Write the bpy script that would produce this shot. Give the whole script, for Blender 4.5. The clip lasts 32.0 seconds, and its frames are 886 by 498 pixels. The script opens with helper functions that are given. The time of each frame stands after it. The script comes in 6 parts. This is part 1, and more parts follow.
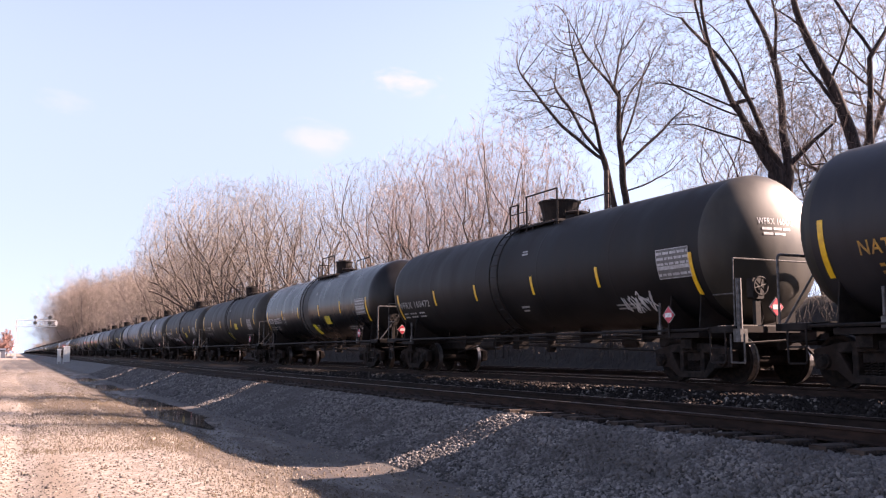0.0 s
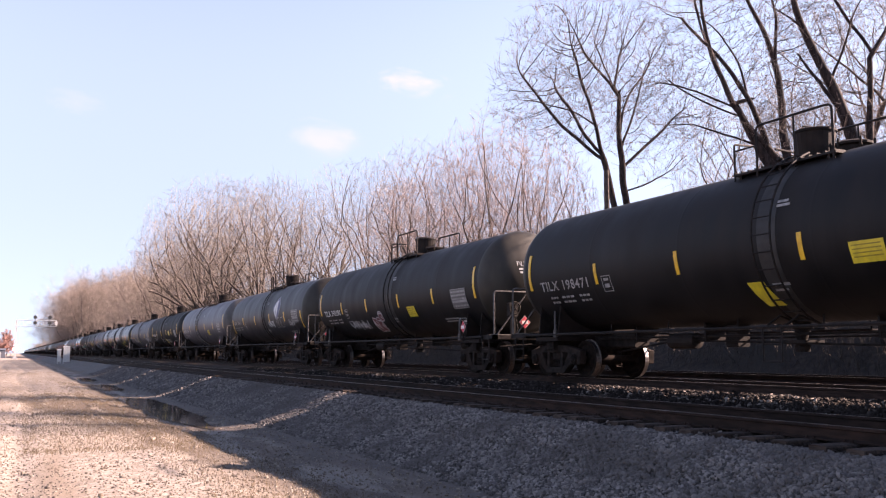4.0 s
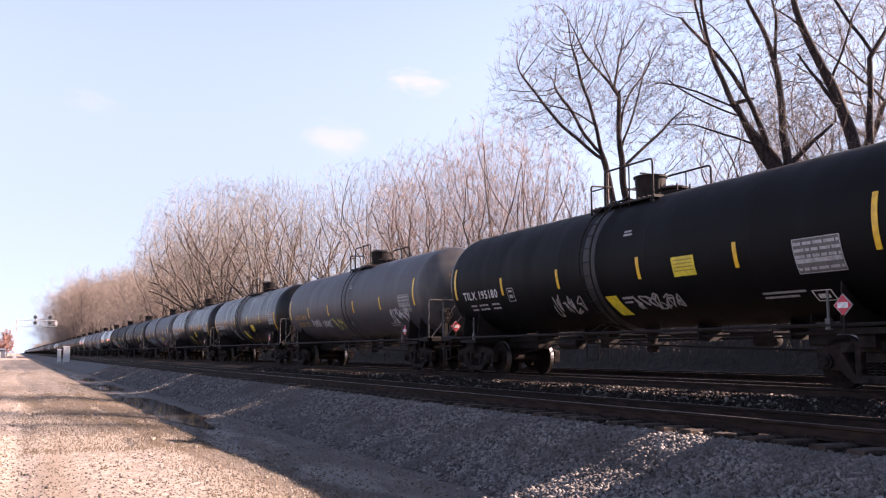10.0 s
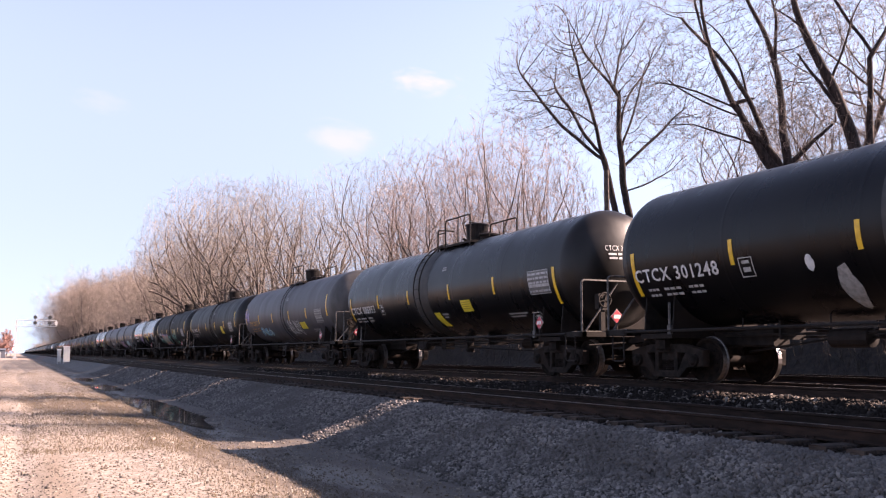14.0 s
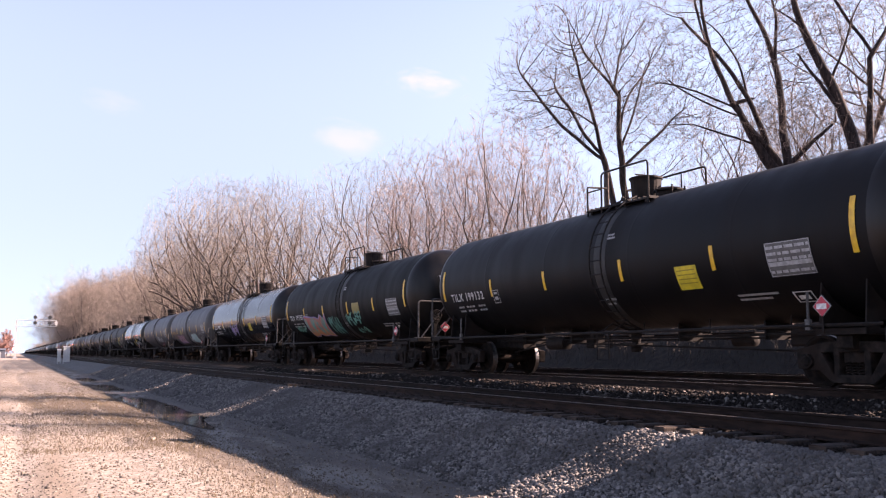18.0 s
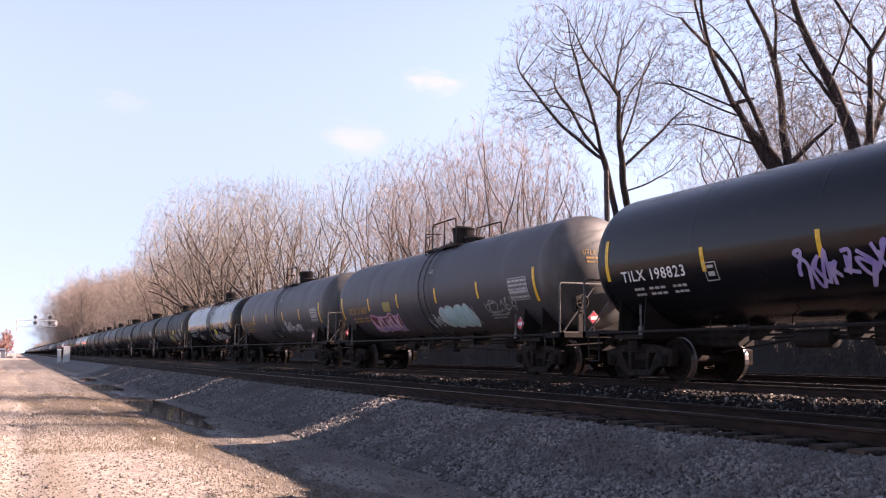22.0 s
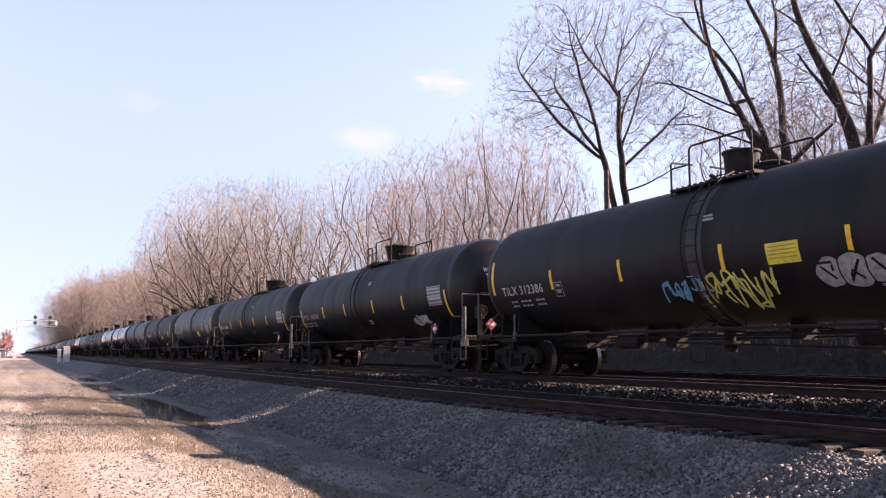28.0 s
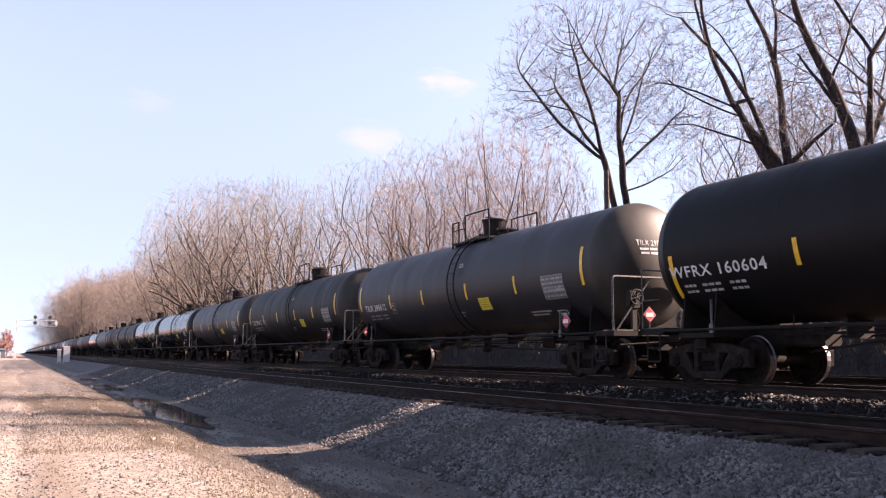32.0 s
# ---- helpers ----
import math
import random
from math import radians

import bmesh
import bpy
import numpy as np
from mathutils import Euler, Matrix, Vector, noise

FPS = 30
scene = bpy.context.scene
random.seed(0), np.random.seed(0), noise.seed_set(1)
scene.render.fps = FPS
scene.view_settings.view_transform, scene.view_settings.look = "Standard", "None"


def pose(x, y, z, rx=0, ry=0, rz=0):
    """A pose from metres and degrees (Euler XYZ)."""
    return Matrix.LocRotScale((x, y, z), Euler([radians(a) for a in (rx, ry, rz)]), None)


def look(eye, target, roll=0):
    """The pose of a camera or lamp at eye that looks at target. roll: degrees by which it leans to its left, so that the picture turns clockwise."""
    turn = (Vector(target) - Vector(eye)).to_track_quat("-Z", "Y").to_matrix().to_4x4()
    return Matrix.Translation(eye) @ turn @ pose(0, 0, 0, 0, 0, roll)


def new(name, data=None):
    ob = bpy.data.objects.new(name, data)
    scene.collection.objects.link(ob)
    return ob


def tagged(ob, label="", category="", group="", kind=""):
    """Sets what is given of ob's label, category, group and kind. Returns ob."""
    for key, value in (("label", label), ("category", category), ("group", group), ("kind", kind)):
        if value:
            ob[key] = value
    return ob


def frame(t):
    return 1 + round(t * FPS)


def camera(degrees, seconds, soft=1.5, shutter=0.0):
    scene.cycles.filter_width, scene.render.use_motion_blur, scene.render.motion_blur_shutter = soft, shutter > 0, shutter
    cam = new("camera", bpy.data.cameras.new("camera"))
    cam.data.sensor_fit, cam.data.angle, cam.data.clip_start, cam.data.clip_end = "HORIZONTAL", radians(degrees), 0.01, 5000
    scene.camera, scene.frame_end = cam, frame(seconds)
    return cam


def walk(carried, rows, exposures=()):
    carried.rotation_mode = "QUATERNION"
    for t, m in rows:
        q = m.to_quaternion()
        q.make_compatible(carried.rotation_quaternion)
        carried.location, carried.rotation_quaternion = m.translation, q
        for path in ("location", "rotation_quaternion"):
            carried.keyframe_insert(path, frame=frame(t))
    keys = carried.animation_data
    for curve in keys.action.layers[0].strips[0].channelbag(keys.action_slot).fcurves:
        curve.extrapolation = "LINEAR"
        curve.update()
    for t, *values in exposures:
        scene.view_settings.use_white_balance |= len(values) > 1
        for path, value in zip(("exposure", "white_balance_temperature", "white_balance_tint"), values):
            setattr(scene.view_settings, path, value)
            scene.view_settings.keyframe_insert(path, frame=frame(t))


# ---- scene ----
# One plan: y runs along the tracks (away from the camera), x across them, z = 0 at the head of the train's rails.
CAM_Z = 0.60
cam = camera(52.93, 32.0, soft=1.2)
CAM = pose(0, 0, CAM_Z, 96.66, 0, -25.43)
walk(cam, [(0.0, CAM), (32.0, CAM)], exposures=[(0.0, 2.5, 7400, 34), (32.0, 2.5, 7400, 34)])

# ---- light ----
SUN = Vector((1.0, -0.26, 0.585)).normalized()
world = bpy.data.worlds.new("world")
scene.world = world
world.use_nodes = True
wn = world.node_tree.nodes
sky = wn.new("ShaderNodeTexSky")
sky.sky_type = "NISHITA"
sky.sun_disc = False
sky.sun_elevation = math.asin(SUN.z)
sky.sun_rotation = math.atan2(SUN.x, SUN.y)
sky.air_density, sky.dust_density, sky.ozone_density = 1.0, 0.12, 0.35
wn["Background"].inputs["Strength"].default_value = 0.05
world.node_tree.links.new(sky.outputs[0], wn["Background"].inputs["Color"])
# thin high haze evens out the sky towards the horizon: heights are eased upwards before the sky is read
coord, parts, join = wn.new("ShaderNodeTexCoord"), wn.new("ShaderNodeSeparateXYZ"), wn.new("ShaderNodeCombineXYZ")
ease = wn.new("ShaderNodeFloatCurve")
ease.mapping.clip_min_x, ease.mapping.clip_min_y = -1.0, -1.0
ease.mapping.use_clip = False
curve = ease.mapping.curves[0]
curve.points[0].location, curve.points[1].location = (-1.0, 0.10), (1.0, 1.0)
for z, to in ((0.0, 0.175), (0.12, 0.22), (0.38, 0.295)):
    curve.points.new(z, to)
ease.mapping.update()
wl = world.node_tree.links
wl.new(coord.outputs["Generated"], parts.inputs[0])
wl.new(parts.outputs["X"], join.inputs["X"])
wl.new(parts.outputs["Y"], join.inputs["Y"])
wl.new(parts.outputs["Z"], ease.inputs["Value"])
wl.new(ease.outputs[0], join.inputs["Z"])
wl.new(join.outputs[0], sky.inputs["Vector"])
sun = new("sun", bpy.data.lights.new("sun", "SUN"))
sun.data.energy, sun.data.angle, sun.data.color = 5.0, radians(0.5), (1.0, 0.89, 0.76)
sun.matrix_world = look(SUN * 100, (0, 0, 0))

TRAIN_X, NEAR_X, FAR_X = 13.4, 9.25, 18.75
NEAR_Z = -0.225
SPEED = 11.22
TANK_R, TANK_Z = 1.515, 2.68


# ---- materials ----
def mat(name, c1, c2, scale=6.0, rough=0.6, metal=0.0, bump=0.0, bscale=40.0, stretch=(1, 1, 1), c3=None, big=0.6, low=0.38, high=0.62,
        random_value=0.0, rough2=None, spec=0.5, coat=0.0):
    """Two colours mixed by grain, a third by large patches; fine relief; a shift of value from object to object."""
    m = bpy.data.materials.new(name)
    m.use_nodes = True
    nt = m.node_tree
    n, ln = nt.nodes, nt.links
    b = n["Principled BSDF"]
    tc = n.new("ShaderNodeTexCoord")
    mp = n.new("ShaderNodeMapping")
    mp.inputs["Scale"].default_value = stretch
    ln.new(tc.outputs["Object"], mp.inputs["Vector"])
    t1 = n.new("ShaderNodeTexNoise")
    t1.inputs["Scale"].default_value, t1.inputs["Detail"].default_value = scale, 6
    ln.new(mp.outputs[0], t1.inputs["Vector"])
    r1 = n.new("ShaderNodeValToRGB")
    r1.color_ramp.elements[0].position, r1.color_ramp.elements[1].position = low, high
    r1.color_ramp.elements[0].color, r1.color_ramp.elements[1].color = (*c1, 1), (*c2, 1)
    ln.new(t1.outputs["Fac"], r1.inputs[0])
    out = r1.outputs[0]
    if c3:
        t2 = n.new("ShaderNodeTexNoise")
        t2.inputs["Scale"].default_value, t2.inputs["Detail"].default_value = big, 4
        ln.new(mp.outputs[0], t2.inputs["Vector"])
        r2 = n.new("ShaderNodeValToRGB")
        r2.color_ramp.elements[0].position, r2.color_ramp.elements[1].position = 0.45, 0.7
        ln.new(t2.outputs["Fac"], r2.inputs[0])
        mx = n.new("ShaderNodeMix")
        mx.data_type = "RGBA"
        ln.new(r2.outputs[0], mx.inputs["Factor"])
        ln.new(out, mx.inputs["A"])
        mx.inputs["B"].default_value = (*c3, 1)
        out = mx.outputs["Result"]
    if random_value:
        oi = n.new("ShaderNodeObjectInfo")
        mr = n.new("ShaderNodeMapRange")
        mr.inputs["To Min"].default_value, mr.inputs["To Max"].default_value = 1 - random_value, 1 + random_value
        hs = n.new("ShaderNodeHueSaturation")
        ln.new(oi.outputs["Random"], mr.inputs["Value"])
        ln.new(mr.outputs[0], hs.inputs["Value"])
        ln.new(out, hs.inputs["Color"])
        out = hs.outputs[0]
    ln.new(out, b.inputs["Base Color"])
    b.inputs["Metallic"].default_value = metal
    b.inputs["Specular IOR Level"].default_value = spec
    b.inputs["Coat Weight"].default_value = coat
    b.inputs["Coat Roughness"].default_value = 0.15
    if rough2 is None:
        b.inputs["Roughness"].default_value = rough
    else:
        mr2 = n.new("ShaderNodeMapRange")
        mr2.inputs["From Min"].default_value, mr2.inputs["From Max"].default_value = 0.3, 0.7
        mr2.inputs["To Min"].default_value, mr2.inputs["To Max"].default_value = rough, rough2
        ln.new(t1.outputs["Fac"], mr2.inputs["Value"])
        ln.new(mr2.outputs[0], b.inputs["Roughness"])
    if bump:
        t3 = n.new("ShaderNodeTexNoise")
        t3.inputs["Scale"].default_value, t3.inputs["Detail"].default_value = bscale, 5
        ln.new(tc.outputs["Object"], t3.inputs["Vector"])
        bp = n.new("ShaderNodeBump")
        bp.inputs["Strength"].default_value, bp.inputs["Distance"].default_value = bump, 0.02
        ln.new(t3.outputs["Fac"], bp.inputs["Height"])
        ln.new(bp.outputs[0], b.inputs["Normal"])
    return m


def island_mat(name, ca, cb, rough=0.85, dirt=None, few=0.0, spec=0.5):
    """Colour that changes from stone to stone or twig to twig."""
    m = bpy.data.materials.new(name)
    m.use_nodes = True
    n, ln = m.node_tree.nodes, m.node_tree.links
    b = n["Principled BSDF"]
    g = n.new("ShaderNodeNewGeometry")
    r = n.new("ShaderNodeValToRGB")
    r.color_ramp.elements[0].color, r.color_ramp.elements[1].color = (*ca, 1), (*cb, 1)
    r.color_ramp.elements[0].position = few
    ln.new(g.outputs["Random Per Island"], r.inputs[0])
    out = r.outputs[0]
    if dirt:
        tc, t = n.new("ShaderNodeTexCoord"), n.new("ShaderNodeTexNoise")
        t.inputs["Scale"].default_value, t.inputs["Detail"].default_value = 0.9, 5
        ln.new(tc.outputs["Object"], t.inputs["Vector"])
        rr = n.new("ShaderNodeValToRGB")
        rr.color_ramp.elements[0].position, rr.color_ramp.elements[1].position = 0.45, 0.65
        ln.new(t.outputs["Fac"], rr.inputs[0])
        mx = n.new("ShaderNodeMix")
        mx.data_type = "RGBA"
        ln.new(rr.outputs[0], mx.inputs["Factor"])
        ln.new(out, mx.inputs["A"])
        mx.inputs["B"].default_value = (*dirt, 1)
        out = mx.outputs["Result"]
    ln.new(out, b.inputs["Base Color"])
    b.inputs["Roughness"].default_value = rough
    b.inputs["Specular IOR Level"].default_value = spec
    return m


def paint(name, c, dust, rough, spec=0.5, coat=0.0):
    """Tank paint: road dust in streaks that run down the shell, blotches, orange-peel relief."""
    return mat(name, c, tuple(0.55 * a + 0.45 * d for a, d in zip(c, dust)), 1.1, rough, 0, 0.04, 9.0, (1.2, 1.6, 0.35),
               tuple(0.72 * a + 0.28 * d for a, d in zip(c, dust)), 0.45, 0.40, 0.75, rough2=min(rough + 0.16, 0.9), spec=spec * 0.48, coat=coat)


DUST = (0.16, 0.13, 0.11)
PAINTS = {
    "black": paint("black_tank_paint", (0.0044, 0.0038, 0.0042), (0.016, 0.0135, 0.0138), 0.42, 0.24),
    "matt": paint("flat_black_tank_paint", (0.003, 0.0027, 0.0029), (0.009, 0.0078, 0.0074), 0.5, 0.20),
    "satin": paint("satin_black_tank_paint", (0.0035, 0.003, 0.0036), (0.010, 0.0088, 0.009), 0.22, 0.38),
    "gloss": paint("glossy_black_tank_paint", (0.006, 0.0058, 0.0075), (0.011, 0.010, 0.0105), 0.12, 0.45, 0.1),
    "dusty": paint("dusty_black_tank_paint", (0.006, 0.0054, 0.0057), (0.033, 0.0275, 0.0255), 0.46, 0.30),
    "gray": paint("weathered_gray_tank_paint", (0.047, 0.044, 0.050), (0.092, 0.084, 0.087), 0.42),
    "dark_gray": paint("dark_gray_tank_paint", (0.014, 0.0128, 0.0145), (0.050, 0.044, 0.044), 0.40),
    "blue_gray": paint("blue_gray_tank_paint", (0.055, 0.053, 0.064), (0.095, 0.085, 0.087), 0.36),
}
HEADS = {kind: mat("tank_head_" + kind, c, tuple(1.6 * v for v in c), 2.2, rough, 0, 0.03, 9.0, (1.2, 1.2, 0.6), tuple(0.8 * v for v in c), 0.7, rough2=rough + 0.15, spec=spec)
         for kind, c, rough, spec in (("black", (0.0085, 0.0073, 0.0068), 0.30, 0.26), ("dusty", (0.024, 0.021, 0.0165), 0.46, 0.3), ("gray", (0.052, 0.048, 0.046), 0.42, 0.4))}
M_BLACKOUT = mat("black_overpaint", (0.004, 0.0037, 0.004), (0.009, 0.008, 0.0085), 3, 0.5, spec=0.2)
M_BAND = mat("grimy_band", (0.006, 0.0054, 0.0054), (0.024, 0.021, 0.0195), 3, 0.6, 0, 0.05)
M_LIGHTBAND = mat("pale_band", (0.22, 0.22, 0.22), (0.15, 0.145, 0.14), 3, 0.5)
M_FRAME = mat("grimy_black_steel", (0.008, 0.0068, 0.0066), (0.019, 0.0155, 0.014), 5, 0.7, 0, 0.10, 25, c3=(0.019, 0.0138, 0.012), big=1.3, spec=0.1)
M_TRUCK = mat("dusty_cast_steel", (0.010, 0.0085, 0.0078), (0.030, 0.023, 0.020), 7, 0.9, 0, 0.15, 30, c3=(0.020, 0.0135, 0.011), big=2, spec=0.08)
M_WHEEL = mat("worn_wheel_steel", (0.008, 0.0066, 0.006), (0.018, 0.0125, 0.010), 9, 0.85, 0, 0.08, 30, spec=0.05)
M_TREAD = mat("polished_tread_steel", (0.11, 0.10, 0.097), (0.17, 0.16, 0.155), 20, 0.42, 1.0)
M_RAILING = mat("gray_handrail_steel", (0.105, 0.10, 0.098), (0.045, 0.041, 0.039), 12, 0.55, 0.1, spec=0.3)
M_DARKRAIL = mat("rusty_black_railing", (0.006, 0.0052, 0.005), (0.018, 0.012, 0.010), 12, 0.65, spec=0.2)
M_GRAYRAIL = mat("gray_painted_ladder", (0.024, 0.022, 0.025), (0.045, 0.041, 0.043), 8, 0.5, spec=0.3)
M_GRAYBAND = mat("stained_gray_band", (0.030, 0.027, 0.030), (0.060, 0.055, 0.056), 3, 0.5, 0, 0.03)
M_GRATING = mat("galvanised_grating", (0.14, 0.13, 0.12), (0.07, 0.06, 0.055), 30, 0.6, 0.3)
M_YELLOW = mat("yellow_reflective_tape", (0.75, 0.43, 0.02), (0.58, 0.31, 0.015), 8, 0.35)
M_YPANEL = mat("yellow_stencil_panel", (0.68, 0.52, 0.03), (0.50, 0.38, 0.03), 7, 0.45)
M_YDARK = mat("dark_stencil_on_yellow", (0.22, 0.16, 0.02), (0.30, 0.22, 0.02), 9, 0.5)
M_WHITE = mat("worn_white_lettering", (0.66, 0.65, 0.63), (0.42, 0.41, 0.40), 14, 0.5)
M_DIMWHITE = mat("faded_white_lettering", (0.30, 0.29, 0.28), (0.18, 0.175, 0.17), 10, 0.55)
M_MIDWHITE = mat("stencil_white", (0.40, 0.395, 0.39), (0.26, 0.255, 0.25), 12, 0.55)
M_PLATE = mat("chalky_stencil_plate", (0.075, 0.072, 0.070), (0.11, 0.106, 0.103), 9, 0.55)
M_ORANGE = mat("faded_orange_lettering", (0.46, 0.22, 0.025), (0.22, 0.12, 0.035), 10, 0.55)
M_RED = mat("placard_red", (0.50, 0.022, 0.045), (0.40, 0.018, 0.035), 9, 0.5)
M_SPRAYW = mat("white_spray_paint", (0.55, 0.55, 0.55), (0.33, 0.33, 0.34), 5, 0.55)
M_SPRAYT = mat("teal_spray_paint", (0.20, 0.42, 0.42), (0.36, 0.52, 0.52), 2.2, 0.55)
M_SPRAYP = mat("pink_spray_paint", (0.55, 0.22, 0.36), (0.42, 0.28, 0.40), 3, 0.55)
M_SPRAYR = mat("red_spray_paint", (0.46, 0.085, 0.06), (0.38, 0.17, 0.13), 2.2, 0.6)
M_SPRAYO = mat("orange_spray_paint", (0.48, 0.16, 0.07), (0.50, 0.24, 0.12), 3, 0.6)
M_SPRAYPALE = mat("pale_pink_spray_paint", (0.62, 0.42, 0.50), (0.50, 0.34, 0.42), 4, 0.55)
M_YFADED = mat("faded_yellow_panel", (0.26, 0.21, 0.05), (0.19, 0.155, 0.045), 7, 0.5)
M_SPRAYG = mat("green_spray_paint", (0.10, 0.33, 0.26), (0.06, 0.22, 0.19), 3, 0.55)
M_SPRAYY = mat("yellow_spray_paint", (0.60, 0.52, 0.12), (0.42, 0.36, 0.10), 3, 0.55)
M_SPRAYM = mat("maroon_spray_paint", (0.16, 0.02, 0.03), (0.10, 0.015, 0.02), 3, 0.55)
M_SPRAYB = mat("blue_spray_paint", (0.07, 0.26, 0.38), (0.10, 0.20, 0.30), 3, 0.55)
M_SPRAYV = mat("violet_spray_paint", (0.20, 0.14, 0.36), (0.30, 0.24, 0.40), 3, 0.55)
M_NAVY = mat("navy_emblem_paint", (0.03, 0.035, 0.11), (0.05, 0.05, 0.12), 5, 0.5)



def lane_mat():
    """Pale dirt with gravel grain, brown strips of trampled grass along the lane, damp brown soil in the ditch."""
    m = mat("trackside_dirt", (0.125, 0.101, 0.083), (0.245, 0.210, 0.180), 9.0, 0.92, 0, 0.9, 26)
    n, ln = m.node_tree.nodes, m.node_tree.links
    b = n["Principled BSDF"]
    base = b.inputs["Base Color"].links[0].from_socket
    tc = n.new("ShaderNodeTexCoord")

    def layer(base, scale, stretch, lo, hi, colour, detail=5):
        mp = n.new("ShaderNodeMapping")
        mp.inputs["Scale"].default_value = stretch
        ln.new(tc.outputs["Object"], mp.inputs["Vector"])
        t = n.new("ShaderNodeTexNoise")
        t.inputs["Scale"].default_value, t.inputs["Detail"].default_value = scale, detail
        ln.new(mp.outputs[0], t.inputs["Vector"])
        r = n.new("ShaderNodeValToRGB")
        r.color_ramp.elements[0].position, r.color_ramp.elements[1].position = lo, hi
        ln.new(t.outputs["Fac"], r.inputs[0])
        mx = n.new("ShaderNodeMix")
        mx.data_type = "RGBA"
        ln.new(r.outputs[0], mx.inputs["Factor"])
        ln.new(base, mx.inputs["A"])
        mx.inputs["B"].default_value = (*colour, 1)
        return mx.outputs["Result"]
    c = layer(base, 1.1, (1.0, 0.07, 1.0), 0.50, 0.66, (0.135, 0.105, 0.08))
    c = layer(c, 0.35, (1.0, 0.3, 1.0), 0.52, 0.75, (0.25, 0.212, 0.178))
    sep = n.new("ShaderNodeSeparateXYZ")
    ln.new(tc.outputs["Object"], sep.inputs[0])

    def sums(op, a, b):
        q = n.new("ShaderNodeMath")
        q.operation = op
        for i, v in enumerate((a, b)):
            if isinstance(v, (int, float)):
                q.inputs[i].default_value = v
            else:
                ln.new(v, q.inputs[i])
        return q.outputs[0]

    def grain(scale, stretch, detail=4):
        mp = n.new("ShaderNodeMapping")
        mp.inputs["Scale"].default_value = stretch
        ln.new(tc.outputs["Object"], mp.inputs["Vector"])
        t = n.new("ShaderNodeTexNoise")
        t.inputs["Scale"].default_value, t.inputs["Detail"].default_value = scale, detail
        ln.new(mp.outputs[0], t.inputs["Vector"])
        return t.outputs["Fac"]

    def ramp(v, lo, hi):
        r = n.new("ShaderNodeMapRange")
        r.interpolation_type = "SMOOTHSTEP"
        r.inputs["From Min"].default_value, r.inputs["From Max"].default_value = lo, hi
        ln.new(v, r.inputs["Value"])
        return r.outputs[0]

    def over(base, fac, colour):
        mx = n.new("ShaderNodeMix")
        mx.data_type = "RGBA"
        ln.new(fac, mx.inputs["Factor"])
        ln.new(base, mx.inputs["A"])
        if isinstance(colour, tuple):
            mx.inputs["B"].default_value = (*colour, 1)
        else:
            ln.new(colour, mx.inputs["B"])
        return mx.outputs["Result"]
    # brown trodden grass between the lane and the ditch, in streaks along the line
    edge = sums("ADD", sep.outputs["X"], sums("MULTIPLY", sums("MINIMUM", sep.outputs["Y"], 50.0), 0.145))
    edge = sums("ADD", edge, sums("MULTIPLY", grain(0.8, (1.0, 0.25, 1.0)), 1.6))
    streak = ramp(grain(2.4, (1.0, 0.12, 1.0), 6), 0.32, 0.52)
    nearby = sums("SUBTRACT", 1.0, sums("MULTIPLY", ramp(sep.outputs["Y"], 33.0, 46.0), 0.75))
    streak = sums("MULTIPLY", streak, nearby)
    c = over(c, sums("MULTIPLY", ramp(edge, 5.4, 6.4), streak), (0.060, 0.042, 0.029))
    c = over(c, sums("MULTIPLY", ramp(edge, 5.7, 6.8), sums("MULTIPLY", nearby, ramp(grain(4.0, (1.0, 0.25, 1.0)), 0.48, 0.62))), (0.042, 0.029, 0.019))
    # damp soil on the floor of the ditch, dusty gray further up to the ballast
    damp = sums("ADD", sep.outputs["X"], sums("MULTIPLY", grain(0.9, (1.0, 0.3, 1.0)), 1.2))
    mud = n.new("ShaderNodeValToRGB")
    mud.color_ramp.elements[0].position, mud.color_ramp.elements[1].position = 0.36, 0.66
    mud.color_ramp.elements[0].color, mud.color_ramp.elements[1].color = (0.040, 0.031, 0.025, 1), (0.085, 0.066, 0.051, 1)
    ln.new(grain(4.0, (1.0, 0.3, 1.0), 6), mud.inputs[0])
    c = over(c, ramp(damp, 3.6, 4.3), mud.outputs[0])
    c = over(c, ramp(damp, 5.5, 6.2), over(mud.outputs[0], ramp(grain(7.0, (1.0, 1.0, 1.0), 6), 0.3, 0.7), (0.058, 0.052, 0.050)))
    ln.new(c, b.inputs["Base Color"])
    wet = sums("MULTIPLY", ramp(damp, 3.9, 4.7), sums("SUBTRACT", 1.0, ramp(damp, 5.5, 6.0)))
    wet = sums("MULTIPLY", wet, ramp(grain(1.6, (1.0, 0.25, 1.0)), 0.40, 0.58))
    ln.new(sums("SUBTRACT", 0.92, sums("MULTIPLY", wet, 0.36)), b.inputs["Roughness"])
    return m


M_GROUND = lane_mat()
M_BALLAST = mat("gray_ballast_bed", (0.032, 0.0312, 0.0304), (0.096, 0.0928, 0.0904), 22, 0.9, 0, 1.0, 26, c3=(0.06, 0.0544, 0.0496), big=0.5)
# brown soiled bed, its colour darkened further to stand for shade along the train
M_OLDBALLAST = mat("shade_dark_soiled_ballast_bed", (0.016, 0.0125, 0.0112), (0.038, 0.030, 0.027), 20, 0.9, 0, 1.0, 26, c3=(0.022, 0.0175, 0.015), big=0.6, spec=0.1)
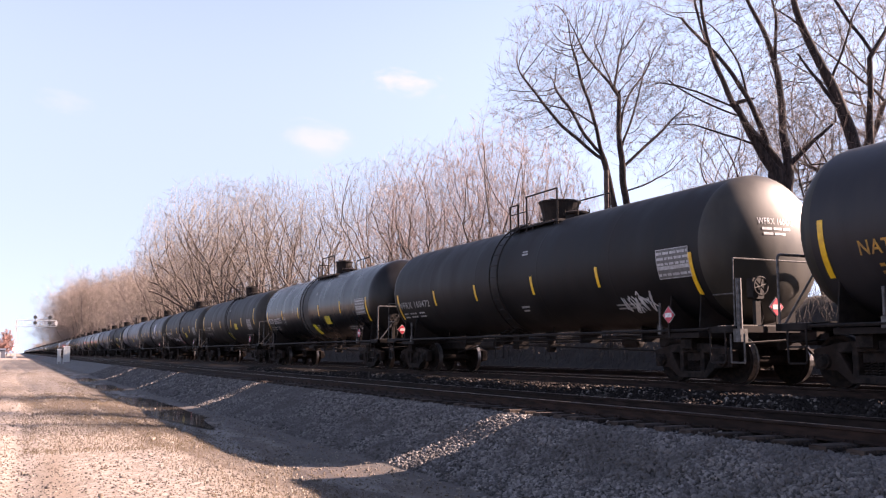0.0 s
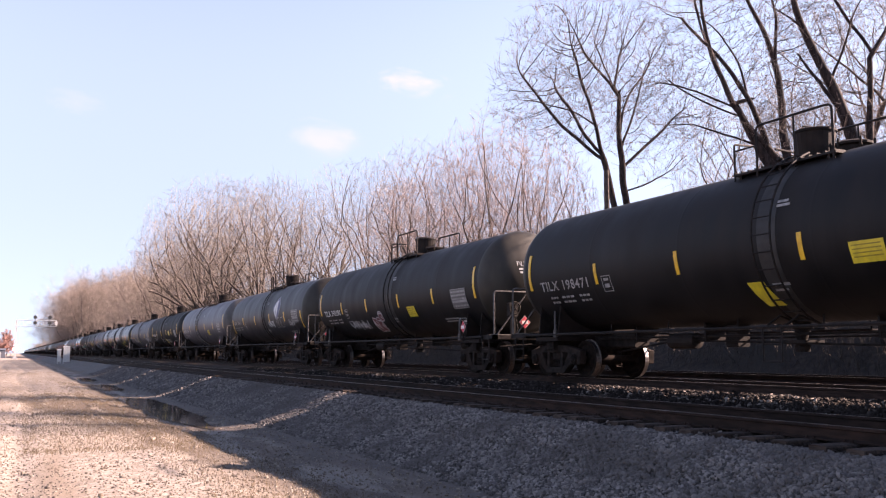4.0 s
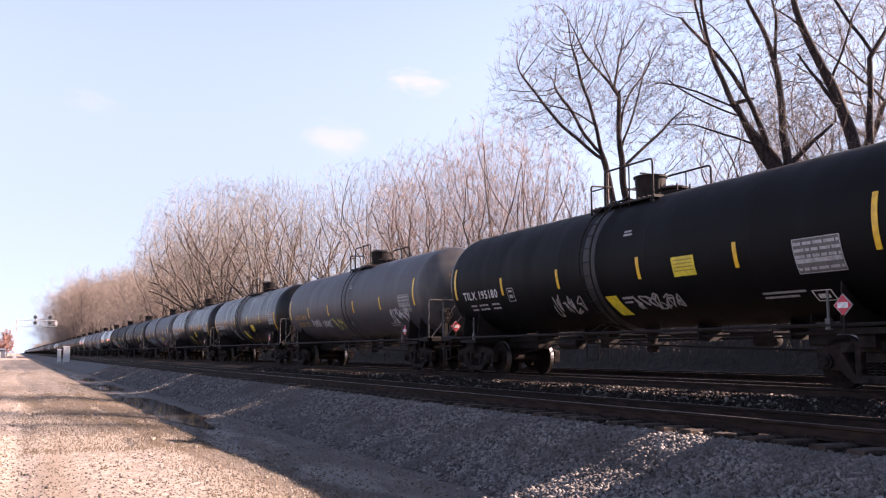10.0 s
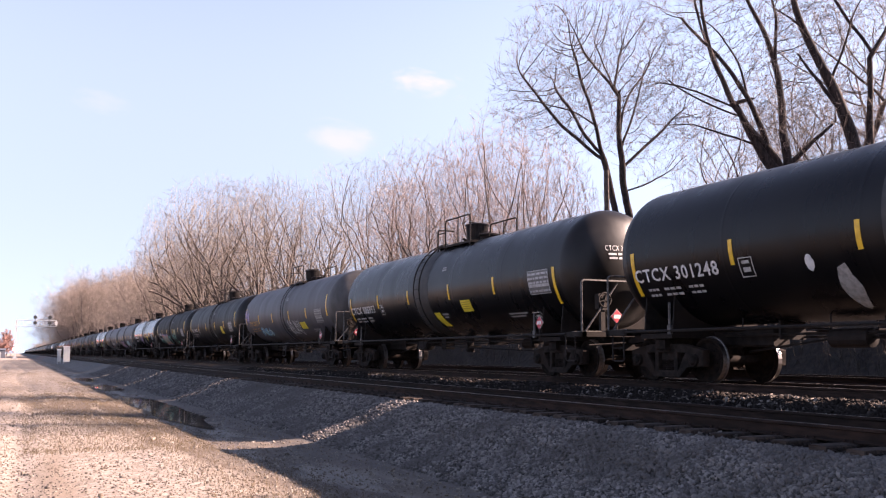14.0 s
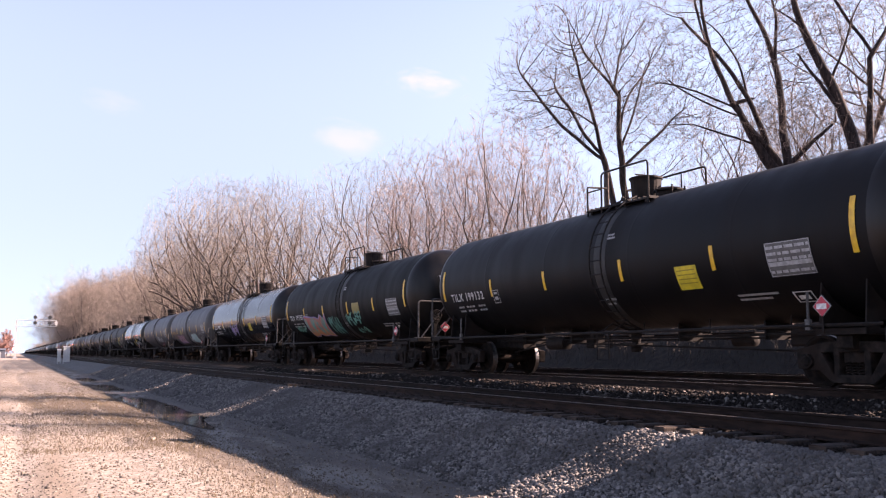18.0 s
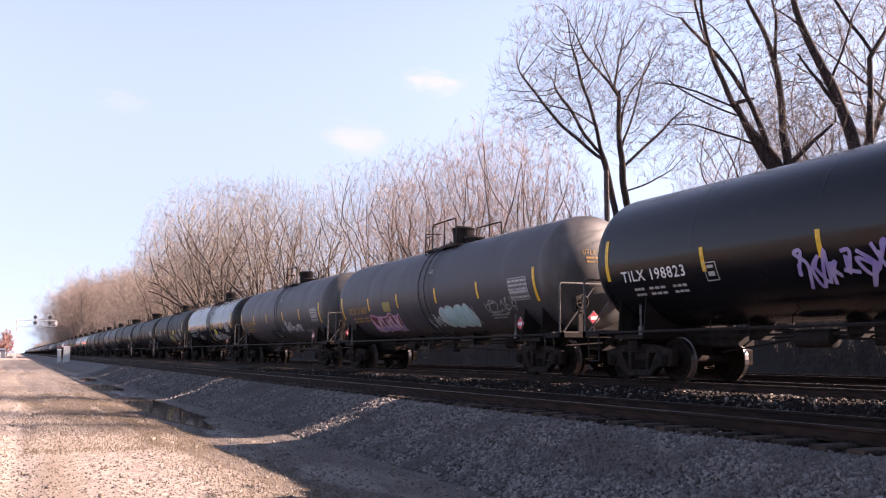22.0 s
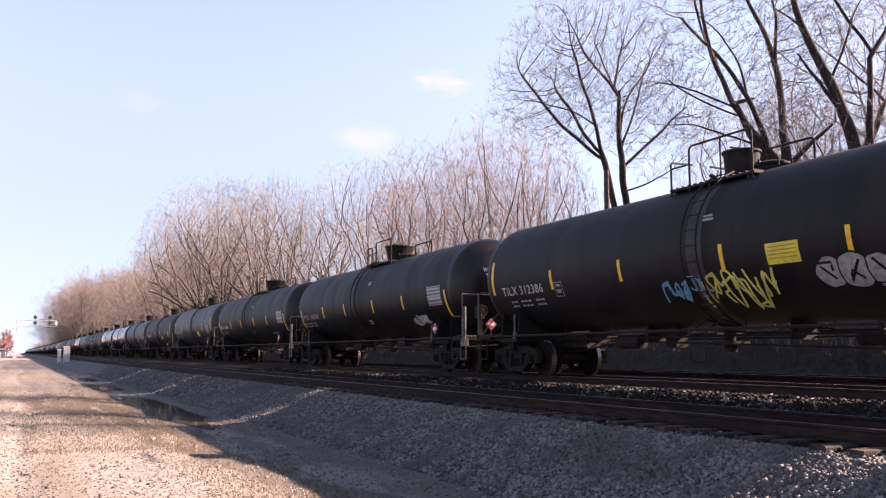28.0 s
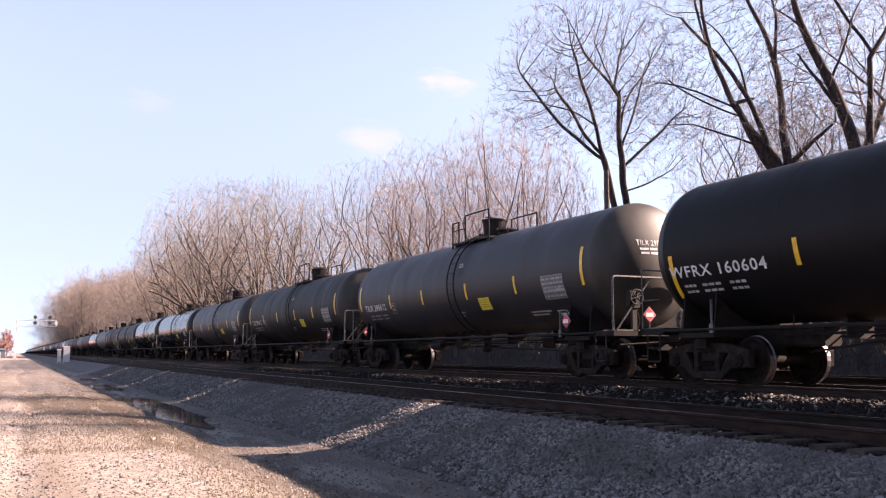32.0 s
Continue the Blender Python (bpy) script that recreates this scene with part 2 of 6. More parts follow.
# most stones painted shade-dark, the few bright ones stand for sunlit flecks
M_DARKSTONE = island_mat("shade_dark_sun_flecked_stone", (0.014, 0.0112, 0.0104), (0.22, 0.195, 0.175), 0.9, (0.019, 0.0152, 0.0138), 0.82, 0.08)
M_STONE = island_mat("crushed_limestone", (0.036, 0.032, 0.0305), (0.20, 0.180, 0.168), 0.85, (0.068, 0.060, 0.056), 0.15)
M_PEBBLE = island_mat("tan_road_gravel", (0.055, 0.044, 0.036), (0.235, 0.205, 0.175), 0.9, (0.10, 0.077, 0.058))
M_TIE = mat("creosoted_timber", (0.014, 0.0102, 0.0085), (0.046, 0.033, 0.0265), 5, 0.9, 0, 0.5, 14, (6, 1, 6), random_value=0.45, spec=0.2)
M_RUST = mat("rusty_rail_side", (0.013, 0.0082, 0.0068), (0.034, 0.020, 0.0155), 6, 0.85, 0.0, 0.15, 30, (3, 0.5, 3), c3=(0.014, 0.0095, 0.0078), big=0.8, spec=0.12)
M_RAILHEAD = mat("worn_rail_head", (0.13, 0.115, 0.105), (0.20, 0.18, 0.165), 12, 0.42, 1.0)
M_OLDBARK = mat("dark_furrowed_bark", (0.015, 0.0105, 0.0105), (0.044, 0.032, 0.030), 5, 0.9, 0, 0.6, 12, (3, 3, 0.8), spec=0.2)
M_BARK = mat("gray_brown_bark", (0.026, 0.019, 0.0165), (0.078, 0.059, 0.050), 5, 0.9, 0, 0.5, 12, (3, 3, 0.8))
M_TWIG = island_mat("winter_twigs", (0.080, 0.063, 0.050), (0.20, 0.163, 0.131), 0.85)
M_WARMTWIG = island_mat("reddish_bare_twigs", (0.085, 0.060, 0.053), (0.215, 0.16, 0.143), 0.85)
# evener and paler than M_TWIG: the haze of distance is put into the colour
M_FARTWIG = island_mat("haze_pale_twigs", (0.125, 0.098, 0.085), (0.185, 0.150, 0.132), 0.85)
M_DARKTWIG = island_mat("dark_bare_twigs", (0.036, 0.025, 0.022), (0.102, 0.074, 0.064), 0.85)
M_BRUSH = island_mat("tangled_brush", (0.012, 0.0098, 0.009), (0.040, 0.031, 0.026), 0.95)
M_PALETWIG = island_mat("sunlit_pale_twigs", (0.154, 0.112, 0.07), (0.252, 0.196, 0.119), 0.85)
M_REDTWIG = island_mat("russet_leaves", (0.17, 0.082, 0.072), (0.26, 0.14, 0.122), 0.85)
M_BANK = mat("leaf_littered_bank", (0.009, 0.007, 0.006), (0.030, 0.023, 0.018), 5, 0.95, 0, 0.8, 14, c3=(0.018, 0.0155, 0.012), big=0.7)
M_GRASS = island_mat("dead_grass", (0.05, 0.035, 0.02), (0.115, 0.085, 0.05), 0.9)
M_SILVER = mat("aluminium_cabinet", (0.55, 0.55, 0.54), (0.42, 0.42, 0.41), 6, 0.5, 0.3)
M_SIGNAL = mat("black_signal_hood", (0.012, 0.012, 0.012), (0.025, 0.025, 0.025), 8, 0.6)
M_SHED = mat("blue_gray_sheet_metal", (0.085, 0.095, 0.12), (0.065, 0.072, 0.09), 3, 0.6)
M_MAST = mat("galvanised_mast", (0.50, 0.51, 0.52), (0.38, 0.38, 0.39), 6, 0.5, 0.4)


# ---- mesh helpers ----
def mesh_of(name, verts, faces, mats, smooth=False, slots=None):
    me = bpy.data.meshes.new(name)
    me.from_pydata([tuple(v) for v in verts], [], faces)
    for m in mats if isinstance(mats, (list, tuple)) else [mats]:
        me.materials.append(m)
    if slots is not None:
        me.polygons.foreach_set("material_index", slots)
    if smooth:
        me.polygons.foreach_set("use_smooth", [True] * len(me.polygons))
    me.update()
    return me


def part(name, me, parent, label="", at=None):
    ob = new(name, me)
    ob.parent = parent
    if at is not None:
        ob.matrix_basis = at
    if label:
        ob["label"] = label
    return ob


class Shape:
    """Gathers boxes, tubes and the like into one mesh."""

    def __init__(self):
        self.v, self.f, self.s = [], [], []

    def add(self, verts, faces, slot=0):
        k = len(self.v)
        self.v += [tuple(p) for p in verts]
        self.f += [tuple(i + k for i in f) for f in faces]
        self.s += [slot] * len(faces)
        return self

    def box(self, x0, y0, z0, x1, y1, z1, slot=0, bevel=0.0):
        """A box; with a bevel its long edges are cut off."""
        b = min(bevel, 0.45 * min(abs(x1 - x0), abs(z1 - z0)))
        if b <= 0:
            v = [(x, y, z) for x in (x0, x1) for y in (y0, y1) for z in (z0, z1)]
            return self.add(v, [(0, 1, 3, 2), (4, 6, 7, 5), (0, 4, 5, 1), (2, 3, 7, 6), (0, 2, 6, 4), (1, 5, 7, 3)], slot)
        ring = [(x0 + b, z0), (x1 - b, z0), (x1, z0 + b), (x1, z1 - b), (x1 - b, z1), (x0 + b, z1), (x0, z1 - b), (x0, z0 + b)]
        v = [(x, y, z) for y in (y0, y1) for x, z in ring]
        f = [tuple(range(8)), tuple(range(15, 7, -1))] + [(i, i + 8, (i + 1) % 8 + 8, (i + 1) % 8) for i in range(8)]
        return self.add(v, f, slot)

    def tube(self, pts, r, sides=6, slot=0, r2=None, caps=True, widths=None):
        pts = [Vector(p) for p in pts]
        n = len(pts)
        v, f = [], []
        for i, p in enumerate(pts):
            d = (pts[min(i + 1, n - 1)] - pts[max(i - 1, 0)]).normalized()
            a = d.orthogonal().normalized() if i == 0 else (a - d * a.dot(d)).normalized()
            c = d.cross(a)
            rad = widths[i] if widths else r if r2 is None else r + (r2 - r) * i / (n - 1)
            for k in range(sides):
                w = 2 * math.pi * k / sides
                v.append(p + (a * math.cos(w) + c * math.sin(w)) * rad)
        for i in range(n - 1):
            for k in range(sides):
                j = (k + 1) % sides
                f.append((i * sides + k, i * sides + j, (i + 1) * sides + j, (i + 1) * sides + k))
        if caps:
            f += [tuple(range(sides - 1, -1, -1)), tuple(range((n - 1) * sides, n * sides))]
        return self.add(v, f, slot)

    def spin(self, profile, centre, axis, sides=24, slot=0, slots=None, close=True):
        """Turns (along, radius) pairs about the axis ('x', 'y' or 'z') through centre."""
        v, f = [], []
        for a, r in profile:
            for k in range(sides):
                w = 2 * math.pi * k / sides
                c, s = r * math.cos(w), r * math.sin(w)
                p = {"x": (a, c, s), "y": (s, a, c), "z": (c, s, a)}[axis]
                v.append((p[0] + centre[0], p[1] + centre[1], p[2] + centre[2]))
        k0 = len(self.v)
        self.v += v
        for i in range(len(profile) - 1):
            for k in range(sides):
                j = (k + 1) % sides
                self.f.append(tuple(k0 + q for q in (i * sides + k, i * sides + j, (i + 1) * sides + j, (i + 1) * sides + k)))
                self.s.append(slots[i] if slots else slot)
        if close:
            for i in (0, len(profile) - 1):
                self.f.append(tuple(k0 + i * sides + k for k in range(sides)))
                self.s.append(slot)
        return self

    def prism(self, poly, x0, x1, slot=0):
        """A polygon of (y, z) pushed along x."""
        n = len(poly)
        v = [(x, y, z) for x in (x0, x1) for y, z in poly]
        f = [tuple(range(n - 1, -1, -1)), tuple(range(n, 2 * n))] + [(i, (i + 1) % n, (i + 1) % n + n, i + n) for i in range(n)]
        return self.add(v, f, slot)

    def mesh(self, name, mats, smooth=False):
        me = mesh_of(name, self.v, self.f, mats, smooth, self.s)
        return me


def rounded(points, r, steps=4):
    """A line of points with its corners rounded."""
    pts = [Vector(p) for p in points]
    out = [pts[0]]
    for a, b, c in zip(pts, pts[1:], pts[2:]):
        p, q = b + (a - b).normalized() * r, b + (c - b).normalized() * r
        for i in range(steps + 1):
            t = i / steps
            out.append(p * (1 - t) ** 2 + b * 2 * t * (1 - t) + q * t * t)
    return out + [pts[-1]]


# ---- ground ----
def ground_z(x, y):
    """The lie of the land: a dirt lane by the camera, a shallow ditch, the raised track bed, a bank under the trees."""
    knots = [(-400, -0.9), (-60, -1.1), (-12, -1.12), (-4, -1.10), (1.0, -1.14), (2.6, -1.17), (3.5, -1.25), (4.0, -1.335), (5.1, -1.345), (5.5, -1.27), (5.9, -1.22), (7.0, -1.18),
             (20.5, -1.0), (20.9, -0.7), (23.4, 1.5), (25.0, 2.5), (32.0, 2.8), (120, 3.0), (1500, 3.0)]
    for (xa, za), (xb, zb) in zip(knots, knots[1:]):
        if x <= xb:
            t = max(0.0, (x - xa) / (xb - xa))
            z = za + (zb - za) * t
            break
    else:
        z = 3.0
    if x < 5.6:
        calm = 0.45 if x > 3.9 else 1.0
        z += calm * (0.05 * noise.noise((x * 0.35, y * 0.2, 3.1)) + 0.022 * noise.noise((x * 1.3, y * 0.9, 7.7)))
        rut = math.exp(-((x + 0.35 * math.sin(y * 0.11) - 0.4) / 0.28) ** 2) + math.exp(-((x + 0.35 * math.sin(y * 0.11) + 1.3) / 0.28) ** 2)
        z -= 0.05 * rut
    elif x > 21.5:
        z += 0.35 * noise.noise((x * 0.3, y * 0.15, 1.0)) + 0.12 * noise.noise((x * 0.9, y * 0.6, 4.0))
    return z


def axis_steps(stops):
    out = []
    for a, b, n in stops:
        out += [a + (b - a) * i / n for i in range(n)]
    return out + [stops[-1][1]]


gx = axis_steps([(-1500, -60, 8), (-60, -12, 12), (-12, -5, 20), (-5, 5.2, 130), (5.2, 21, 10), (21, 34, 24), (34, 120, 8), (120, 1500, 6)])
gy = axis_steps([(-300, -20, 6), (-20, 3, 10), (3, 40, 200), (40, 120, 90), (120, 400, 40), (400, 3500, 16)])
gv = [(x, y, ground_z(x, y)) for y in gy for x in gx]
gw = len(gx)
gf = [(j * gw + i, j * gw + i + 1, (j + 1) * gw + i + 1, (j + 1) * gw + i) for j in range(len(gy) - 1) for i in range(gw - 1)]


def ground_slot(x, y):
    if x >= 20.5:
        return 1
    return 0


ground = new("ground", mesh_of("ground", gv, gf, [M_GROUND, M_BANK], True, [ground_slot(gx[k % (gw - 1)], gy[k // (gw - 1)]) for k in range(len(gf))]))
tagged(ground, "tan dirt and gravel beside the tracks, littered bank beyond", "ground", kind="structure")


def bed(name, xs, y0, y1, material, label):
    """A ballast bed with a crowned, uneven section. xs: (x, z) from side to side."""
    ys = axis_steps([(y0, 40, 90), (40, 150, 60), (150, y1, 40)])
    v, f = [], []
    for j, y in enumerate(ys):
        for x, z in xs:
            near = 0 < y < 60
            v.append((x + 0.06 * noise.noise((x, y * 0.7, 2.0)), y, z + (0.03 * noise.noise((x * 2, y * 1.5, 5.0)) if near else 0)))
    w = len(xs)
    for j in range(len(ys) - 1):
        for i in range(w - 1):
            f.append((j * w + i, j * w + i + 1, (j + 1) * w + i + 1, (j + 1) * w + i))
    return tagged(new(name, mesh_of(name, v, f, material, True)), label, "ballast", kind="structure")


SHOULDER_X = [5.6, 5.9, 6.2, 6.55, 6.95, 7.4, 7.75, 8.1, 9.15, 10.3, 10.7, 11.1]
SHOULDER_Z = [-1.36, -1.24, -1.14, -1.03, -0.88, -0.64, -0.51, -0.455, -0.445, -0.44, -0.46, -0.42]
bed("ballast_near", list(zip(SHOULDER_X, SHOULDER_Z))[:8], -40, 2400, M_BALLAST, "gray crushed stone ballast shoulder of the empty track")
bed("ballast_between_rails", list(zip(SHOULDER_X, SHOULDER_Z))[7:], -40, 2400, M_OLDBALLAST, "soiled brown ballast under the empty track, darkened further for shade")
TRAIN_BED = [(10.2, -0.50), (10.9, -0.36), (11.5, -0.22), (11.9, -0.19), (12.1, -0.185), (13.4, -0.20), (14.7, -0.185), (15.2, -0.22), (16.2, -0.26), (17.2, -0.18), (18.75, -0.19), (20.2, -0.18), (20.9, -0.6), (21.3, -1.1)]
bed("ballast_train", TRAIN_BED, -60, 2400, M_OLDBALLAST, "brown ballast under the train, shade put into its dark colour")


# ---- tracks ----
def rail_mesh(y0, y1, name):
    """A flat-bottomed rail: foot, web and head, the head's top polished."""
    sec = [(-0.070, -0.172), (0.070, -0.172), (0.070, -0.160), (0.012, -0.142), (0.010, -0.045), (0.036, -0.036), (0.036, -0.008), (0.028, 0.0),
           (-0.028, 0.0), (-0.036, -0.008), (-0.036, -0.036), (-0.010, -0.045), (-0.012, -0.142), (-0.070, -0.160)]
    n = len(sec)
    v = [(x, y, z) for y in (y0, y1) for x, z in sec]
    f = [(i, (i + 1) % n, (i + 1) % n + n, i + n) for i in range(n)] + [tuple(range(n - 1, -1, -1)), tuple(range(n, 2 * n))]
    return mesh_of(name, v, f, [M_RUST, M_RAILHEAD], False, [1 if i in (7,) else 0 for i in range(n)] + [0, 0])


def tie_mesh(seed):
    rnd = random.Random(seed)
    s = Shape()
    c = 0.012
    s.box(-0.115, -1.30, -0.18, 0.115, 1.30, 0.0, bevel=c)
    v = [(p[1] + rnd.uniform(-0.012, 0.012), p[0] + rnd.uniform(-0.006, 0.006), p[2] + rnd.uniform(-0.006, 0.004)) for p in s.v]
    return mesh_of("tie", v, s.f, M_TIE)


TIES = [tie_mesh(i) for i in range(6)]
plate = Shape().box(-0.10, -0.09, 0.0, 0.10, 0.09, 0.012)
for sx in (-0.085, 0.085):
    for sy in (-0.05, 0.05):
        plate.box(sx - 0.012, sy - 0.012, 0.012, sx + 0.012, sy + 0.012, 0.04)
PLATE = plate.mesh("tie_plate", M_RUST)


def track(name, x, z, label, single, y_first, far):
    """Rails on wooden ties. The first ties are pieces of their own, those far off one mesh."""
    base = tagged(new(name), label, "railway track", kind="structure")
    base.location = (x, 0, z)
    for side in (-0.753, 0.753):
        part("rail", rail_mesh(-60, 2400, "rail"), base, "rusty steel rail with a worn bright head", pose(side, 0, 0))
    rnd = random.Random(name)
    for i in range(single):
        y = y_first + 0.53 * i
        part("tie", TIES[rnd.randrange(6)], base, at=pose(rnd.uniform(-0.05, 0.05), y + rnd.uniform(-0.03, 0.03), -0.172, 0, 0, rnd.uniform(-1.6, 1.6)))
        if i < 60 and x < 10:
            for side in (-0.753, 0.753):
                part("tie_plate", PLATE, base, at=pose(side, y, -0.174))
    s = Shape()
    y = y_first + 0.53 * single
    while y < far:
        s.box(-1.3, y - 0.11, -0.35, 1.3, y + 0.11, -0.172)
        y += 0.53
    y = y_first - 0.53
    while y > -30:
        s.box(-1.3, y - 0.11, -0.35, 1.3, y + 0.11, -0.172)
        y -= 0.53
    tagged(part("far_ties", s.mesh("far_ties", M_TIE), base), kind="stuff")
    return base


track("track_near", NEAR_X, NEAR_Z, "empty railway track with rusty rails on dark wooden ties", 150, 4.0, 260)
track("track_train", TRAIN_X, 0.0, "railway track under the train", 110, 4.0, 200)
track("track_far", FAR_X, 0.02, "third railway track beyond the train", 60, 10.0, 120)


def stones(name, count, place, size, material, label, seed):
    """Loose stones, each a lopsided chip of its own."""
    rnd = np.random.RandomState(seed)
    iv = np.array([(x, y, z) for x in (-1, 1) for y in (-1, 1) for z in (-1, 1)], float) * 0.72
    fc = np.array([(0, 1, 3), (0, 3, 2), (4, 6, 7), (4, 7, 5), (0, 4, 5), (0, 5, 1), (2, 3, 7), (2, 7, 6), (0, 2, 6), (0, 6, 4), (1, 5, 7), (1, 7, 3)])
    pos = place(rnd, count)
    n = len(pos)
    rad = size[0] + (size[1] - size[0]) * rnd.rand(n) ** 2
    v = iv[None] * (0.55 + 0.75 * rnd.rand(n, 8, 3))
    v *= (0.6 + 0.8 * rnd.rand(n, 1, 3))
    a = rnd.rand(n) * 6.283
    b = rnd.rand(n) * 6.283
    ca, sa, cb, sb = np.cos(a)[:, None], np.sin(a)[:, None], np.cos(b)[:, None], np.sin(b)[:, None]
    x, y, z = v[..., 0], v[..., 1], v[..., 2] * 0.8
    x, y = x * ca - y * sa, x * sa + y * ca
    y, z = y * cb - z * sb, y * sb + z * cb
    v = np.stack([x, y, z], -1) * rad[:, None, None] + pos[:, None, :]
    f = (fc[None] + (np.arange(n) * 8)[:, None, None]).reshape(-1, 3)
    me = bpy.data.meshes.new(name)
    me.vertices.add(n * 8)
    me.vertices.foreach_set("co", v.reshape(-1).astype(np.float32))
    me.loops.add(len(f) * 3)
    me.loops.foreach_set("vertex_index", f.reshape(-1).astype(np.int32))
    me.polygons.add(len(f))
    me.polygons.foreach_set("loop_start", (np.arange(len(f)) * 3).astype(np.int32))
    me.update(calc_edges=True)
    me.materials.append(material)
    return tagged(new(name, me), label, "gravel", kind="stuff")


def on_shoulder(x0, x1, y0, y1, bias):
    def place(rnd, n):
        x = x0 + (x1 - x0) * rnd.rand(n) ** 0.8
        y = y0 + (y1 - y0) * rnd.rand(n) ** bias
        z = np.interp(x, SHOULDER_X, SHOULDER_Z) + 0.012
        return np.stack([x, y, z], -1)
    return place


def on_lane(x0, x1, y0, y1, bias):
    def place(rnd, n):
        x = x0 + (x1 - x0) * rnd.rand(n)
        y = y0 + (y1 - y0) * rnd.rand(n) ** bias
        return np.array([(a, b, ground_z(a, b) + 0.004) for a, b in zip(x, y)])
    return place


stones("shoulder_ballast", 64000, on_shoulder(5.75, 7.95, 5.5, 34, 1.55), (0.013, 0.040), M_STONE, "loose gray crushed stone on the ballast shoulder", 1)
stones("distant_ballast", 9000, on_shoulder(5.6, 7.9, 34, 85, 1.2), (0.03, 0.06), M_STONE, "loose gray crushed stone further along the track", 2)
def on_train_bed(x0, x1, y0, y1, bias):
    def place(rnd, n):
        x = x0 + (x1 - x0) * rnd.rand(n)
        y = y0 + (y1 - y0) * rnd.rand(n) ** bias
        return np.stack([x, y, np.interp(x, [q[0] for q in TRAIN_BED], [q[1] for q in TRAIN_BED]) + 0.012], -1)
    return place


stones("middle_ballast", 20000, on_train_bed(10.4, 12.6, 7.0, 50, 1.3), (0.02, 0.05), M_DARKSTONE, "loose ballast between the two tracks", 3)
stones("crib_ballast", 11000, on_shoulder(7.9, 10.3, 6.0, 36, 1.4), (0.014, 0.036), M_DARKSTONE, "soiled ballast between the ties of the empty track, darkened further for shade", 6)
stones("lane_gravel", 40000, on_lane(-4.5, 5.6, 7.0, 30, 2.3), (0.005, 0.020), M_PEBBLE, "small tan gravel strewn over the dirt lane", 4)
stones("lane_rocks", 1300, on_lane(-6.0, 5.6, 7.0, 50, 1.3), (0.02, 0.045), M_PEBBLE, "scattered larger stones on the dirt lane", 5)


def puddle(y, x, length, width, seed):
    rnd = random.Random(seed)
    ring = []
    for k in range(40):
        a = 2 * math.pi * k / 40
        r = 1 + 0.3 * noise.noise((math.cos(a) * 1.5 + seed, math.sin(a) * 1.5, 0)) + rnd.uniform(-0.04, 0.04)
        ring.append((x + width * r * math.cos(a), y + length * r * math.sin(a), 0.0))
    z = -1.318
    v = [(a, b, z) for a, b, c in ring] + [(x, y, z)]
    me = mesh_of("puddle", v, [(k, (k + 1) % 40, 40) for k in range(40)], M_WATER, True)
    tagged(new("puddle", me), "still muddy puddle in the ditch beside the track", "puddle", "puddles", "structure")


M_WATER = mat("puddle_water", (0.06, 0.050, 0.043), (0.09, 0.076, 0.066), 1.5, 0.05, 0, 0.012, 2)
puddle(33.0, 4.55, 8.6, 0.85, 1)
puddle(54.0, 4.7, 5.0, 0.8, 2)
puddle(69.5, 4.6, 5.0, 0.8, 3)


# ---- tank cars ----
CACHE = {}


def once(key, make):
    if key not in CACHE:
        CACHE[key] = make()
    return CACHE[key]


def wrap(y, s, lift=0.012):
    """A point on the shell's side that faces the camera: y along the car, s up the curve from the tank's middle line."""
    a, r = s / TANK_R, TANK_R + lift
    return (-r * math.cos(a), y, TANK_Z + r * math.sin(a))


def patch_mesh(name, y0, y1, s0, s1, material, lift=0.010, rows=6, skew=0.0):
    """A thin sheet on the shell, curved with it."""
    v, f = [], []
    for i in range(rows + 1):
        t = i / rows
        s = s0 + (s1 - s0) * t
        for l in (lift, lift - 0.008):
            v += [wrap(y0 + skew * t, s, l), wrap(y1 + skew * t, s, l)]
    for i in range(rows):
        k = 4 * i
        f += [(k, k + 1, k + 5, k + 4), (k + 2, k + 6, k + 7, k + 3), (k, k + 4, k + 6, k + 2), (k + 1, k + 3, k + 7, k + 5)]
    f += [(0, 2, 3, 1), (4 * rows, 4 * rows + 1, 4 * rows + 3, 4 * rows + 2)]
    return mesh_of(name, v, f, material)


def bars_mesh(name, rows, material, lift=0.014):
    """Lines of writing too small to read, as plain bars: (y from, y to, s, height)."""
    v, f = [], []
    for y0, y1, s, h in rows:
        n = max(1, round(h / 0.12))
        for i in range(n):
            k = len(v)
            a, b = s + h * i / n, s + h * (i + 1) / n
            v += [wrap(y0, a, lift), wrap(y1, a, lift), wrap(y1, b, lift), wrap(y0, b, lift)]
            f.append((k, k + 1, k + 2, k + 3))
    return mesh_of(name, v, f, material)


def decal_mesh(name, ring, material, lift, rows=12):
    """A painted shape on the shell, in thin rows that follow the curve. ring: its outline as (y, s)."""
    lo, hi = min(p[1] for p in ring), max(p[1] for p in ring)
    v, f = [], []
    for i in range(rows + 1):
        s = lo + (hi - lo) * (0.002 + 0.996 * i / rows)
        cut = []
        for a, b in zip(ring, ring[1:] + ring[:1]):
            if (a[1] - s) * (b[1] - s) <= 0 and a[1] != b[1]:
                cut.append(a[0] + (b[0] - a[0]) * (s - a[1]) / (b[1] - a[1]))
        v += [wrap(min(cut), s, lift), wrap(max(cut), s, lift)]
        if i:
            f.append((2 * i - 2, 2 * i - 1, 2 * i + 1, 2 * i))
    return mesh_of(name, v, f, material)


